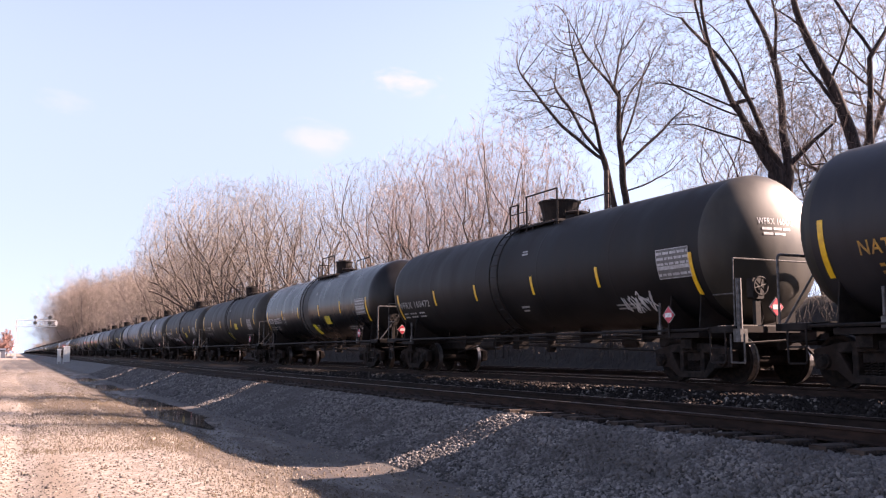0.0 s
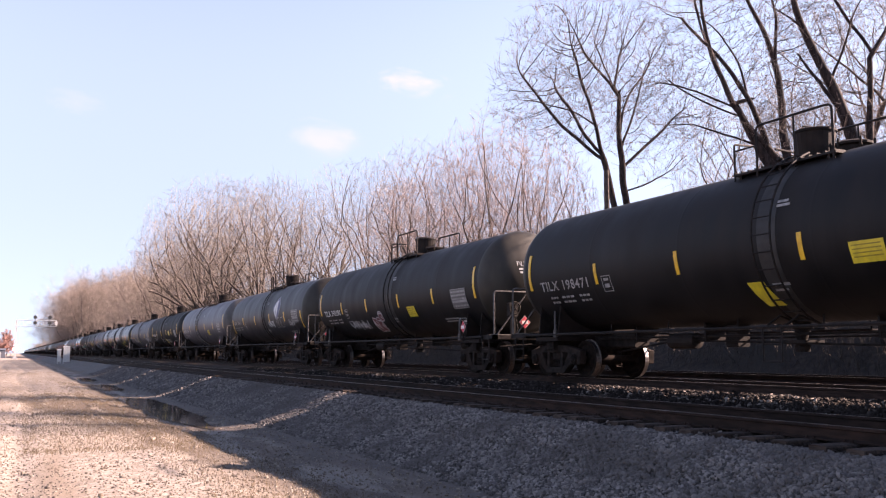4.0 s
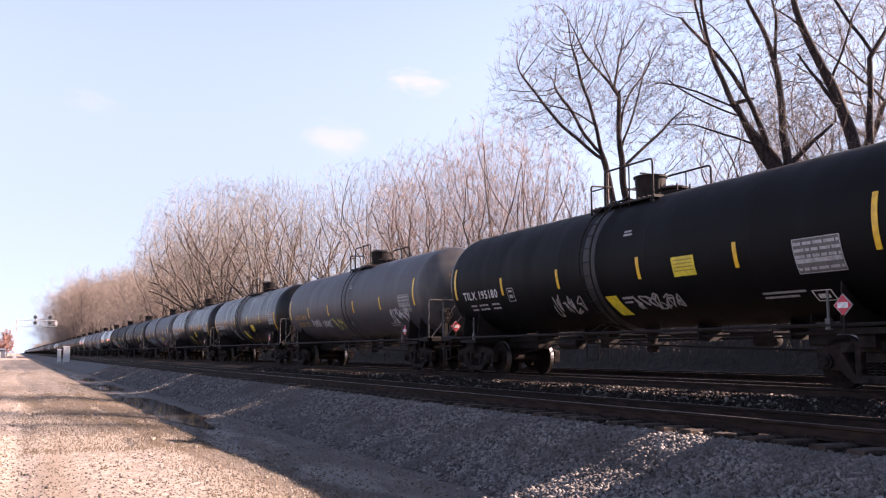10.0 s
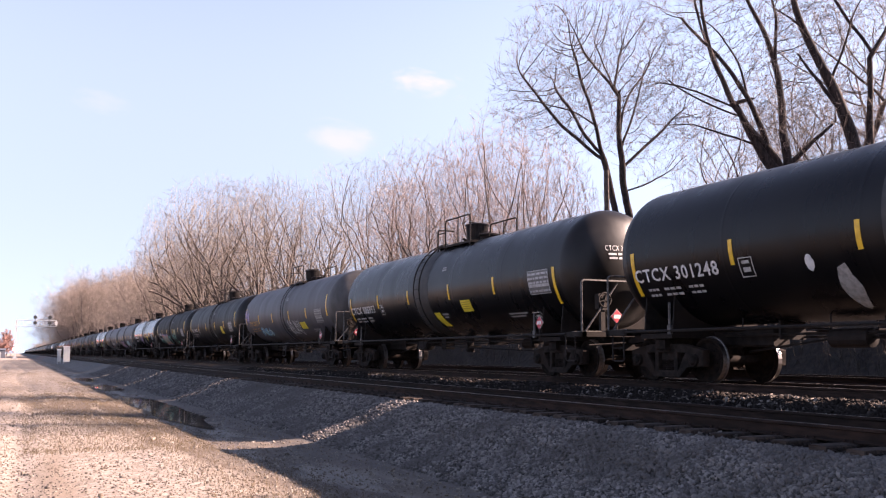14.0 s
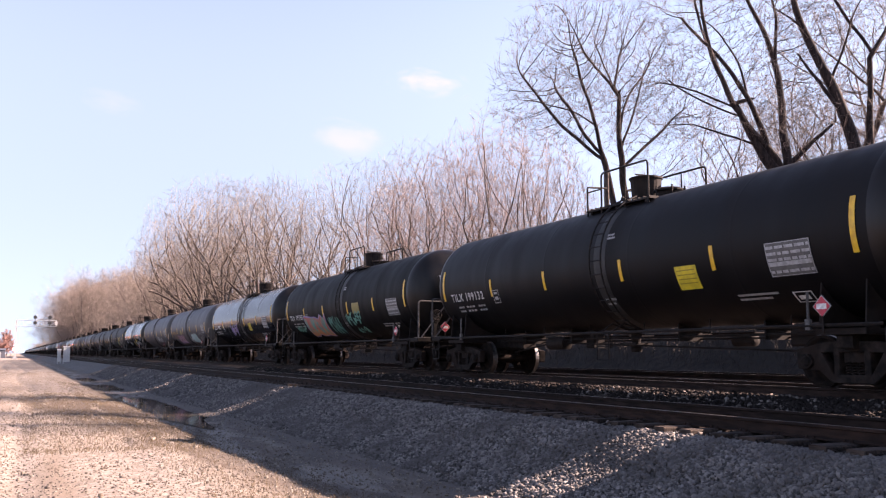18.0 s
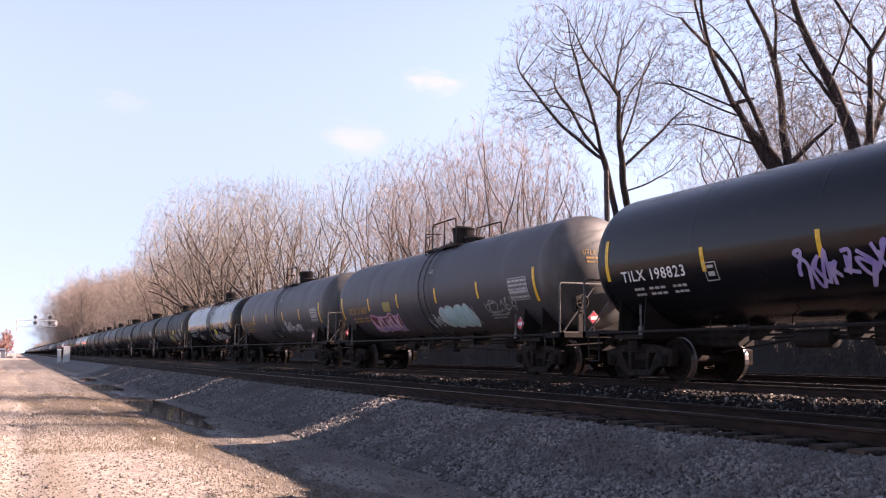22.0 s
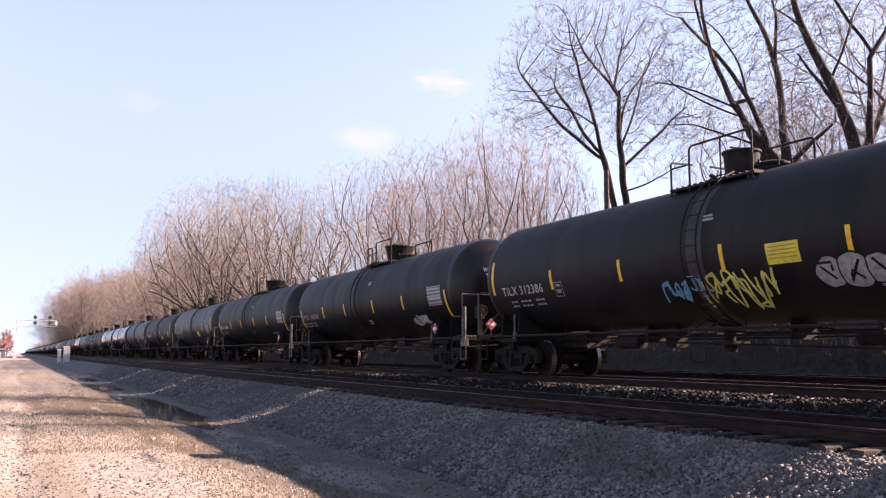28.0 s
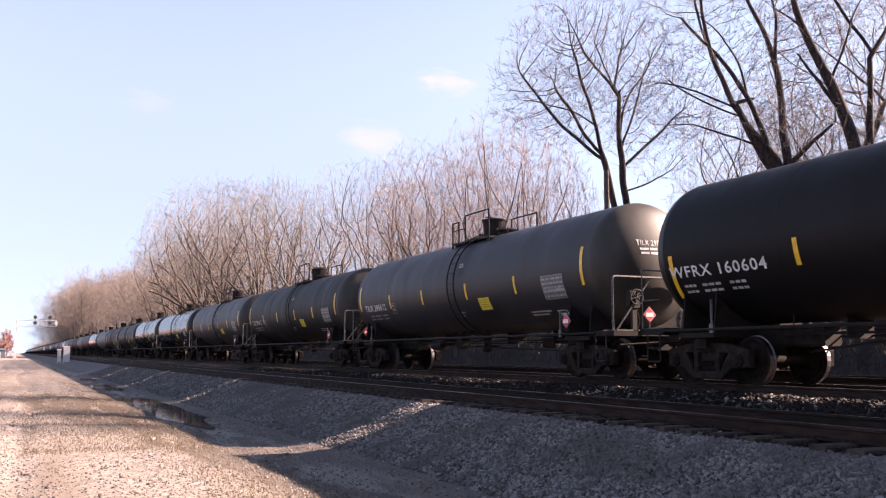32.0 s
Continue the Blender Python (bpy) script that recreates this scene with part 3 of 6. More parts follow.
def letter_mesh(text, height, material, spacing=1.12, bold=0.022):
    """Lettering as a flat mesh: x along the words, y up."""
    cu = bpy.data.curves.new("lettering", "FONT")
    cu.body, cu.size, cu.space_character, cu.resolution_u = text, height / 0.70, spacing, 2
    cu.offset = height * bold
    ob = bpy.data.objects.new("lettering", cu)
    scene.collection.objects.link(ob)
    dg = bpy.context.evaluated_depsgraph_get()
    me = bpy.data.meshes.new_from_object(ob.evaluated_get(dg))
    bpy.data.objects.remove(ob)
    bpy.data.curves.remove(cu)
    me.materials.clear()
    me.materials.append(material)
    return me


def side_lettering(text, y_left, y_right, s, height, material):
    """Lettering on the shell. It reads from the car's tail (greater y) to its front."""
    me = letter_mesh(text, height, material)
    xs = [v.co.x for v in me.vertices]
    k = (y_left - y_right) / max(max(xs), 0.01)
    for v in me.vertices:
        v.co = wrap(y_left - v.co.x * k, s + v.co.y, 0.016)
    return me


def ribbon(pts, w, lift):
    """A painted stroke along (y, s) points on the shell."""
    v, f = [], []
    fine = [pts[0]]
    for a, b in zip(pts, pts[1:]):
        k = max(1, math.ceil(abs(b[1] - a[1]) / 0.14))
        fine += [(a[0] + (b[0] - a[0]) * i / k, a[1] + (b[1] - a[1]) * i / k) for i in range(1, k + 1)]
    pts = fine
    n = len(pts)
    for i, (y, s) in enumerate(pts):
        a, b = pts[max(i - 1, 0)], pts[min(i + 1, n - 1)]
        dy, ds = b[0] - a[0], b[1] - a[1]
        l = math.hypot(dy, ds) or 1
        ny, ns = -ds / l * w / 2, dy / l * w / 2
        v += [wrap(y + ny, s + ns, lift), wrap(y - ny, s - ns, lift)]
        if i < n - 1:
            f.append((2 * i, 2 * i + 1, 2 * i + 3, 2 * i + 2))
    return v, f


def tag_mesh(y, s, w, h, material, seed, letters=6, width=0.04):
    """A scrawled spray-paint tag: looping strokes, no real letters."""
    rnd = random.Random(seed)
    sh = Shape()
    letters = round(letters * 1.5)
    for k in range(letters):
        cy = y - w * (k + 0.5) / letters
        lw = w / letters
        p = [(rnd.uniform(-0.65, 0.65) * lw + cy, s + rnd.uniform(0, h)) for i in range(rnd.randint(6, 8))]
        p[0] = (cy + 0.4 * lw, s + rnd.uniform(0.5, 1) * h)
        line = []
        for i in range(len(p) - 1):
            a = p[max(i - 1, 0)]
            b, c, d = p[i], p[i + 1], p[min(i + 2, len(p) - 1)]
            for t in (0, 0.2, 0.4, 0.6, 0.8):
                line.append(tuple(0.5 * (2 * b[q] + (c[q] - a[q]) * t + (2 * a[q] - 5 * b[q] + 4 * c[q] - d[q]) * t * t + (3 * b[q] - a[q] - 3 * c[q] + d[q]) * t ** 3) for q in (0, 1)))
        sh.add(*ribbon(line, width, 0.014 + 0.0006 * k))
    return sh.mesh("tag", material)


def blob_outline(y, s, w, h, seed, letters):
    """The outline of bubble letters that run into each other."""
    top, bottom = [], []
    n = letters * 8
    for i in range(n + 1):
        t = i / n
        bulge = abs(math.sin(math.pi * t * letters)) ** 0.5
        edge = min(1, 6 * t, 6 * (1 - t)) ** 0.5
        top.append((y - w * t, s + h * (0.5 + (0.34 + 0.13 * bulge + 0.10 * noise.noise((t * 5, seed, 0))) * edge)))
        bottom.append((y - w * t, s + h * (0.5 - (0.34 + 0.13 * bulge + 0.10 * noise.noise((t * 5, seed, 9))) * edge)))
    return top, bottom


def smear(parent, name, y, s, w, h, material, seed, words="", lift=0.0125):
    """A cloudy, uneven patch of paint."""
    n = 36
    ring = []
    for k in range(n):
        a = 2 * math.pi * k / n
        r = 1 + 0.28 * noise.noise((1.6 * math.cos(a) + seed, 1.6 * math.sin(a), seed)) + 0.10 * noise.noise((6 * math.cos(a), 6 * math.sin(a), seed))
        ring.append((y - w / 2 - w / 2 * r * math.cos(a), s + h / 2 + h / 2 * r * math.sin(a)))
    part(name, decal_mesh(name, ring, material, lift, 14), parent, words)


def bubble(parent, y, s, w, h, fill, line, seed, letters=5, inner=None, halo=None):
    """Bubble-letter graffiti: a filled body, outline strokes and bold strokes inside."""
    top, bottom = blob_outline(y, s, w, h, seed, letters)
    v, f = [], []
    for a, b in zip(top, bottom):
        for j in range(11):
            t = j / 10
            v.append(wrap(a[0], a[1] + (b[1] - a[1]) * t, 0.015))
    for i in range(len(top) - 1):
        f += [(i * 11 + j, i * 11 + j + 1, i * 11 + j + 12, i * 11 + j + 11) for j in range(10)]
    part("graffiti_fill", mesh_of("graffiti_fill", v, f, fill), parent, "spray-painted bubble lettering")
    if halo:
        smear(parent, "graffiti_halo", y + 0.12, s - 0.12, w + 0.24, h + 0.24, halo, seed, "", 0.0115)
    sh = Shape()
    sh.add(*ribbon(top + bottom[::-1] + top[:1], 0.035, 0.018))
    rnd = random.Random(seed)
    strokes = Shape()
    for k in range(letters):
        c, lw = y - w * (k + 0.5) / letters, w / letters
        lo, hi = s + 0.22 * h, s + 0.78 * h
        pts = [(c + 0.28 * lw, hi), (c + 0.25 * lw, lo), (c - 0.25 * lw, lo + rnd.uniform(0, 0.1) * h), (c - 0.22 * lw, lo + 0.32 * h), (c + 0.1 * lw, lo + 0.30 * h), (c - 0.26 * lw, hi)]
        rnd.shuffle(pts)
        strokes.add(*ribbon(pts[:4], 0.05 if not inner else 0.10, 0.020))
        sh.add(*ribbon([(c - 0.5 * lw + rnd.uniform(-0.05, 0.05) * lw, s + 0.14 * h), (c - 0.45 * lw, s + 0.5 * h), (c - 0.5 * lw, s + 0.86 * h)], 0.03, 0.0185))
    part("graffiti_outline", sh.mesh("graffiti_outline", line), parent)
    part("graffiti_strokes", strokes.mesh("graffiti_strokes", inner or line), parent)


def head_profile(length, n):
    """Half an ellipse, from the head's middle out to the shell's rim."""
    h = length / 2 - 1.365
    return [(-h - 0.76 * math.sin(math.pi / 2 * (1 - i / n)), max(TANK_R * math.cos(math.pi / 2 * (1 - i / n)), 0.002)) for i in range(n + 1)]


def head_mesh(length, k, material):
    """One domed end of the tank."""
    return Shape().spin([(-k * a, r) for a, r in head_profile(length, 28)], (0, 0, TANK_Z), "y", 64, close=False).mesh("tank_head", material, True)


def piece(parent, y, s, w, h, fill, second, line, inner, seed, letters=4):
    """Blocky graffiti lettering: a jagged sprayed body in two tones, slanted letter strokes, a loose outline."""
    rnd = random.Random(seed)
    top, bottom = [], []
    for k in range(letters * 2 + 1):
        t = k / (letters * 2)
        lean = 0.10 * h
        top.append((y - w * t - lean + rnd.uniform(-0.04, 0.04) * w, s + h * rnd.uniform(0.86, 1.05)))
        bottom.append((y - w * t + lean + rnd.uniform(-0.04, 0.04) * w, s + h * rnd.uniform(-0.06, 0.14)))

    def sheet(name, u0, u1, v0, v1, material, lift):
        v, f = [], []
        n = len(top) - 1
        i0, i1 = round(u0 * n), round(u1 * n)
        for a, b in zip(top[i0:i1 + 1], bottom[i0:i1 + 1]):
            for j in range(11):
                t = v0 + (v1 - v0) * j / 10
                v.append(wrap(b[0] + (a[0] - b[0]) * t, b[1] + (a[1] - b[1]) * t, lift))
        for i in range(i1 - i0):
            f += [(i * 11 + j, i * 11 + j + 1, i * 11 + j + 12, i * 11 + j + 11) for j in range(10)]
        part(name, mesh_of(name, v, f, material), parent, "spray-painted block lettering" if lift < 0.0155 else "")
    sheet("graffiti_fill", 0, 1, 0, 1, fill, 0.015)
    sheet("graffiti_shade", 0, 1, 0.0, 0.38, second, 0.0165)
    edge = Shape().add(*ribbon(top + bottom[::-1] + top[:1], 0.06, 0.019))
    part("graffiti_outline", edge.mesh("graffiti_outline", line), parent)
    strokes = Shape()
    for k in range(letters):
        c, lw = y - w * (k + 0.5) / letters, w / letters
        lo, hi = s + 0.16 * h, s + 0.84 * h
        bend = [(c + lw * (0.36 - 0.72 * q / 5) + rnd.uniform(-0.10, 0.10) * lw, (lo if (q + k) % 2 else hi) + rnd.uniform(-0.12, 0.12) * h) for q in range(6)]
        strokes.add(*ribbon(bend[:3 + k % 2], 0.11 * min(1.0, h), 0.021))
        strokes.add(*ribbon([bend[3], (c - 0.1 * lw, 0.5 * (lo + hi)), bend[5]], 0.10 * min(1.0, h), 0.022))
    tagged(part("graffiti_strokes", strokes.mesh("graffiti_strokes", inner), parent), kind="stuff")


def tank_mesh(length, material):
    """The shell: a long drum with raised weld rings."""
    h = length / 2 - 1.365
    prof = [(-h, TANK_R), (-h + 0.1, TANK_R)]
    for c in (-h * 0.62, -h * 0.22, h * 0.22, h * 0.62):
        prof += [(c - 0.06, TANK_R), (c - 0.03, TANK_R), (c - 0.012, TANK_R + 0.0022), (c + 0.012, TANK_R + 0.0022), (c + 0.03, TANK_R), (c + 0.06, TANK_R)]
    prof += [(h - 0.1, TANK_R), (h, TANK_R)]
    return Shape().spin(prof, (0, 0, TANK_Z), "y", 64, close=False).mesh("tank", material, True)


def far_tank_mesh(length, material, head):
    """A distant tank, heads and all."""
    prof = head_profile(length, 6)
    prof += [(prof[-1][0] + 0.1, TANK_R)]
    prof += [(-a, r) for a, r in prof[::-1]]
    n = len(prof) - 1
    return Shape().spin(prof, (0, 0, TANK_Z), "y", 28, slots=[1 if i < 6 or i >= n - 6 else 0 for i in range(n)]).mesh("tank", [material, head], True)


def head_paint(kind):
    return HEADS["gray" if kind in ("gray", "blue_gray") else "dusty" if kind in ("dusty", "dark_gray") else "black"]


def ring_mesh(y0, y1, lift, material):
    prof = [(y0, TANK_R - 0.01), (y0, TANK_R + lift), (y1, TANK_R + lift), (y1, TANK_R - 0.01)]
    return Shape().spin(prof, (0, 0, TANK_Z), "y", 64, close=False).mesh("band", material, False)


def ladder_mesh(material):
    s = Shape()
    arc = [math.radians(a) for a in range(-75, 71, 8)]
    for y in (-0.22, 0.22):
        s.tube([(-(TANK_R + 0.13) * math.cos(a), y, TANK_Z + (TANK_R + 0.13) * math.sin(a)) for a in arc], 0.022, 6)
        s.tube([(-1.45, y, 1.02), (-(TANK_R + 0.13) * math.cos(arc[0]) - 0.6, y, TANK_Z - TANK_R + 0.1), (-(TANK_R + 0.13) * math.cos(arc[0]), y, TANK_Z + (TANK_R + 0.13) * math.sin(arc[0]))], 0.022, 6)
    for a in [math.radians(k) for k in range(-66, 70, 11)]:
        p = (-(TANK_R + 0.13) * math.cos(a), 0, TANK_Z + (TANK_R + 0.13) * math.sin(a))
        s.tube([(p[0], -0.22, p[2]), (p[0], 0.22, p[2])], 0.014, 5)
    for z in (0.45, 0.75):
        s.tube([(-1.46, -0.22, z), (-1.46, 0.22, z)], 0.016, 5)
    for y in (-0.22, 0.22):
        s.tube([(-1.46, y, 0.45), (-1.46, y, 1.05)], 0.018, 5)
    return s.mesh("ladder", material)


TOP = TANK_Z + TANK_R


def platform_mesh():
    s = Shape()
    for x in (-0.85, 0.55):
        s.box(x, -1.7, TOP - 0.16, x + 0.30, 0.75, TOP - 0.12)
        for y in (-1.5, -0.4, 0.6):
            s.box(x + 0.05, y - 0.03, TOP - 0.42, x + 0.25, y + 0.03, TOP - 0.16)
    for i in range(14):
        y = -1.66 + i * 0.18
        for x in (-0.85, 0.55):
            s.box(x, y, TOP - 0.12, x + 0.30, y + 0.05, TOP - 0.09)
    return s.mesh("platform", M_DARKRAIL)


def railing_mesh(side, kind):
    s = Shape()
    x = 0.84 * side
    zb = TOP - 0.42
    if kind == "loop":
        s.tube(rounded([(x, 0.70, zb), (x, 0.70, TOP + 0.48), (x * 0.3, 0.70, TOP + 0.50)], 0.06), 0.024)
        s.tube(rounded([(x, 0.12, zb), (x, 0.12, TOP + 0.72), (x, -1.65, TOP + 0.72), (x, -1.65, zb)], 0.12), 0.024)
        s.tube([(x, 0.70, TOP + 0.34), (x, 0.12, TOP + 0.34)], 0.018)
        s.tube([(x, -0.8, zb), (x, -0.8, TOP + 0.72)], 0.018)
    else:
        s.tube([(x, 0.75, TOP + 0.55), (x, 0.30, TOP + 0.55)], 0.022)
        s.tube([(x, -0.15, TOP + 0.70), (x, -1.70, TOP + 0.70)], 0.022)
        s.tube([(x, 0.75, TOP + 0.30), (x, -0.15, TOP + 0.30)], 0.016)
    return s.mesh("railing", M_DARKRAIL)


def rail_post_mesh(high):
    return Shape().tube([(0, 0, TOP - 0.42), (0, 0, TOP + high)], 0.026).mesh("post", M_DARKRAIL)


def rail_posts(railing, side):
    for y in (0.75, 0.30, -0.15, -1.70):
        high = 0.55 if y > 0.2 else 0.70
        part("post", once(("railpost", high), lambda: rail_post_mesh(high)), railing, at=pose(0.84 * side, y, 0))


def manway_mesh(r=0.34, flare=0.03):
    z = TOP - 0.08
    return Shape().spin([(z, r + 0.05), (z + 0.08, r + 0.05), (z + 0.09, r), (z + 0.30, r + flare * 0.3), (z + 0.60, r + flare)], (0, -0.52, 0), "z", 22).mesh("protective_housing", M_FRAME)


def lid_mesh(r=0.34, flare=0.03):
    z = TOP + 0.52
    s = Shape().spin([(z, r + flare + 0.03), (z + 0.04, r + flare + 0.03), (z + 0.06, r), (z + 0.07, 0.02)], (0, -0.52, 0), "z", 22)
    s.tube([(-0.3, -0.52, z + 0.11), (0.3, -0.52, z + 0.11)], 0.02)
    return s.mesh("lid", M_FRAME)


def manway_cover_mesh():
    z = TOP - 0.06
    return Shape().spin([(z, 0.30), (z + 0.14, 0.30), (z + 0.16, 0.36), (z + 0.20, 0.36), (z + 0.24, 0.26), (z + 0.25, 0.02)], (0, -1.35, 0), "z", 18).mesh("manway_cover", M_FRAME)


def cover_bolts(cover):
    """The swing bolts round the rim of the manway cover."""
    for k in range(6):
        a = k * math.pi / 3
        part("bolt", once("coverbolt", lambda: Shape().tube([(0, 0, TOP + 0.04), (0, 0, TOP + 0.20)], 0.022, 5).mesh("bolt", M_FRAME)), cover, at=pose(0.37 * math.cos(a), -1.35 + 0.37 * math.sin(a), 0))


def vent_mesh():
    z = TOP - 0.06
    return Shape().tube([(0.05, 0.3, z - 0.05), (0.05, 0.3, z + 0.2), (-0.1, 0.3, z + 0.26)], 0.05, 8).mesh("vent_valve", M_FRAME)


def sideframe_mesh():
    """A cast truck side in one piece: pedestals over the axles, bowed chords, columns round the spring window."""
    half = {"a": (1.14, 0.66), "b": (1.12, 0.33), "c": (0.66, 0.30), "d": (0.60, 0.60), "e": (0.58, 0.77), "f": (0.36, 0.61), "g": (0.36, 0.79),
            "h": (0.40, 0.10), "i": (0.36, 0.24), "j": (0.24, 0.24), "k": (0.24, 0.61), "l": (0.24, 0.79), "m": (0.24, 0.10)}
    names = list(half)
    pts = [half[q] for q in names] + [(-half[q][0], half[q][1]) for q in names]
    n = len(names)
    cells = []
    for cell in ("abcde", "edfg", "dchi", "fijk", "gfkl", "ihmj"):
        ids = [names.index(q) for q in cell]
        cells += [ids, [q + n for q in ids[::-1]]]
    at = names.index
    cells += [[at("l"), at("k"), at("k") + n, at("l") + n], [at("j"), at("m"), at("m") + n, at("j") + n]]
    count = {}
    for cell in cells:
        for p, q in zip(cell, cell[1:] + cell[:1]):
            count[frozenset((p, q))] = count.get(frozenset((p, q)), 0) + 1
    v = [(x, y, z) for x in (-0.10, 0.08) for y, z in pts]
    w = len(pts)
    f = [tuple(cell) for cell in cells] + [tuple(q + w for q in cell[::-1]) for cell in cells]
    for cell in cells:
        for p, q in zip(cell, cell[1:] + cell[:1]):
            if count[frozenset((p, q))] == 1:
                f.append((q, p, p + w, q + w))
    me = mesh_of("sideframe", v, f, M_TRUCK)
    bm = bmesh.new()
    bm.from_mesh(me)
    bmesh.ops.recalc_face_normals(bm, faces=bm.faces)
    sharp = [e for e in bm.edges if len(e.link_faces) == 2 and e.calc_face_angle() > 0.6]
    bmesh.ops.bevel(bm, geom=sharp, offset=0.014, segments=1, affect="EDGES")
    bm.to_mesh(me)
    bm.free()
    return me


def spring_mesh():
    """A coil spring, wire by wire."""
    pts = [(0.052 * math.cos(a), 0.052 * math.sin(a), 0.25 + 0.22 * a / 31.4) for a in [31.4 * i / 50 for i in range(51)]]
    return Shape().tube(pts, 0.013, 5).mesh("spring", M_TRUCK, True)


def bearing_mesh():
    """The round end cover of an axle bearing, with its three cap bolts."""
    s = Shape().spin([(-0.20, 0.055), (-0.19, 0.085), (-0.165, 0.095), (-0.16, 0.125), (-0.06, 0.13)], (0, 0, 0), "x", 18)
    for k in range(3):
        a = 2.1 * k
        s.spin([(-0.215, 0.016), (-0.16, 0.016)], (0, 0.06 * math.cos(a), 0.06 * math.sin(a)), "x", 6)
    return s.mesh("bearing_cap", M_TRUCK)


def wheelset_mesh():
    prof = [(-1.12, 0.07), (-0.80, 0.085), (-0.79, 0.12), (-0.785, 0.20), (-0.75, 0.34), (-0.785, 0.40), (-0.785, 0.452), (-0.685, 0.460), (-0.68, 0.482), (-0.65, 0.482), (-0.65, 0.39),
            (-0.70, 0.33), (-0.72, 0.2), (-0.66, 0.12), (-0.6, 0.09), (0.6, 0.09)]
    full = prof[:-1] + [(-a, r) for a, r in prof[:-1][::-1]]
    n = len(full) - 1
    slots = [1 if (full[i][1] > 0.445 and full[i + 1][1] > 0.445) else 0 for i in range(n)]
    s = Shape().spin(full, (0, 0, 0), "x", 28, slots=slots)
    for x in (-0.77, 0.77):
        for k in range(6):
            a = k * math.pi / 3
            s.box(x - 0.012, 0.25 * math.cos(a) - 0.02, 0.25 * math.sin(a) - 0.02, x + 0.012, 0.25 * math.cos(a) + 0.02, 0.25 * math.sin(a) + 0.02)
    return s.mesh("wheelset", [M_WHEEL, M_TREAD])


def bolster_mesh():
    s = Shape()
    s.prism([(-0.20, 0.44), (-0.20, 0.66), (0.20, 0.66), (0.20, 0.44)], -1.05, 1.05)
    s.box(-1.25, -0.16, 0.66, 1.25, 0.16, 0.90, bevel=0.03)
    for k in (-1, 1):
        s.box(-0.9, k * 0.36 - 0.04, 0.30, 0.9, k * 0.36 + 0.04, 0.42)
        s.tube([(-0.85, k * 0.36, 0.36), (0, k * 0.30, 0.36), (0.85, k * 0.36, 0.36)], 0.03)
    return s.mesh("bolster", M_TRUCK)


def end_mesh(k, half):
    """End sill with draft gear box, platform edge and stub sill."""
    s = Shape()
    y = k * half
    s.box(-1.45, min(y - k * 1.25, y - k * 1.13), 0.98, 1.45, max(y - k * 1.25, y - k * 1.13), 1.10)
    s.box(-1.45, min(y - k * 0.60, y - k * 0.48), 0.98, 1.45, max(y - k * 0.60, y - k * 0.48), 1.10)
    for x in (-1.45, 1.33):
        s.box(x, min(y - k * 1.25, y - k * 0.48), 0.98, x + 0.12, max(y - k * 1.25, y - k * 0.48), 1.10)
    s.box(-0.21, min(y - k * 4.2, y - k * 0.58), 0.72, 0.21, max(y - k * 4.2, y - k * 0.58), 1.08, bevel=0.04)
    s.box(-0.32, min(y - k * 0.62, y - k * 0.55), 0.66, 0.32, max(y - k * 0.62, y - k * 0.55), 1.16)
    s.tube([(0.30, y - k * 0.6, 0.80), (0.36, y - k * 0.35, 0.55), (0.18, y - k * 0.1, 0.42), (0.05, y, 0.5)], 0.03)
    s.tube([(-1.25, y - k * 0.52, 0.78), (-0.2, y - k * 0.48, 0.84)], 0.02)
    return s.mesh("end_sill", M_FRAME)


def coupler_mesh(k, half):
    s = Shape()
    y = k * half
    s.box(-0.08, min(y - k * 0.58, y - k * 0.16), 0.80, 0.08, max(y - k * 0.58, y - k * 0.16), 0.95, bevel=0.02)
    s.box(-0.17, min(y - k * 0.20, y + k * 0.10), 0.74, 0.13, max(y - k * 0.20, y + k * 0.10), 1.02, bevel=0.05)
    return s.mesh("coupler", M_TRUCK)


def grate_mesh(k, half):
    s = Shape()
    y = k * half
    for i in range(9):
        a = y - k * (0.50 + i * 0.07)
        s.box(-1.33, min(a, a - k * 0.035), 1.08, 1.33, max(a, a - k * 0.035), 1.12)
    return s.mesh("walkway_grating", M_GRATING)


def handrail_mesh(k, half, style):
    s = Shape()
    y = k * (half - 0.54)
    if style == "thin":
        s.tube([(-1.42, y, 1.05), (-1.42, y, 2.36), (1.42, y, 2.36), (1.42, y, 1.05)], 0.018)
        s.tube([(-1.42, y, 1.7), (-1.42, y - k * 0.55, 1.7)], 0.014)
    else:
        s.tube(rounded([(-1.42, y, 1.05), (-1.42, y, 2.32), (1.42, y, 2.32), (1.42, y, 1.05)], 0.10), 0.026)
    return s.mesh("end_handrail", M_RAILING)


def post_mesh(half):
    s = Shape()
    y = -(half - 0.46)
    s.tube([(-1.38, y, 1.02), (-1.38, y, 1.98)], 0.055, 8)
    s.box(-1.46, y - 0.09, 0.80, -1.28, y + 0.09, 1.04)
    s.tube([(-1.40, y - 0.12, 0.42), (-1.40, y + 0.22, 0.42)], 0.02)
    for d in (-0.12, 0.22):
        s.tube([(-1.40, y + d, 0.42), (-1.40, y + d, 0.95)], 0.02)
    return s.mesh("brake_post", M_RAILING)


def brace_mesh(k, side, half):
    s = Shape()
    y = k * (half - 0.56)
    s.tube([(side * 1.30, y, 1.12), (side * 0.35, y, 2.28)], 0.02)
    return s.mesh("brace", M_RAILING)


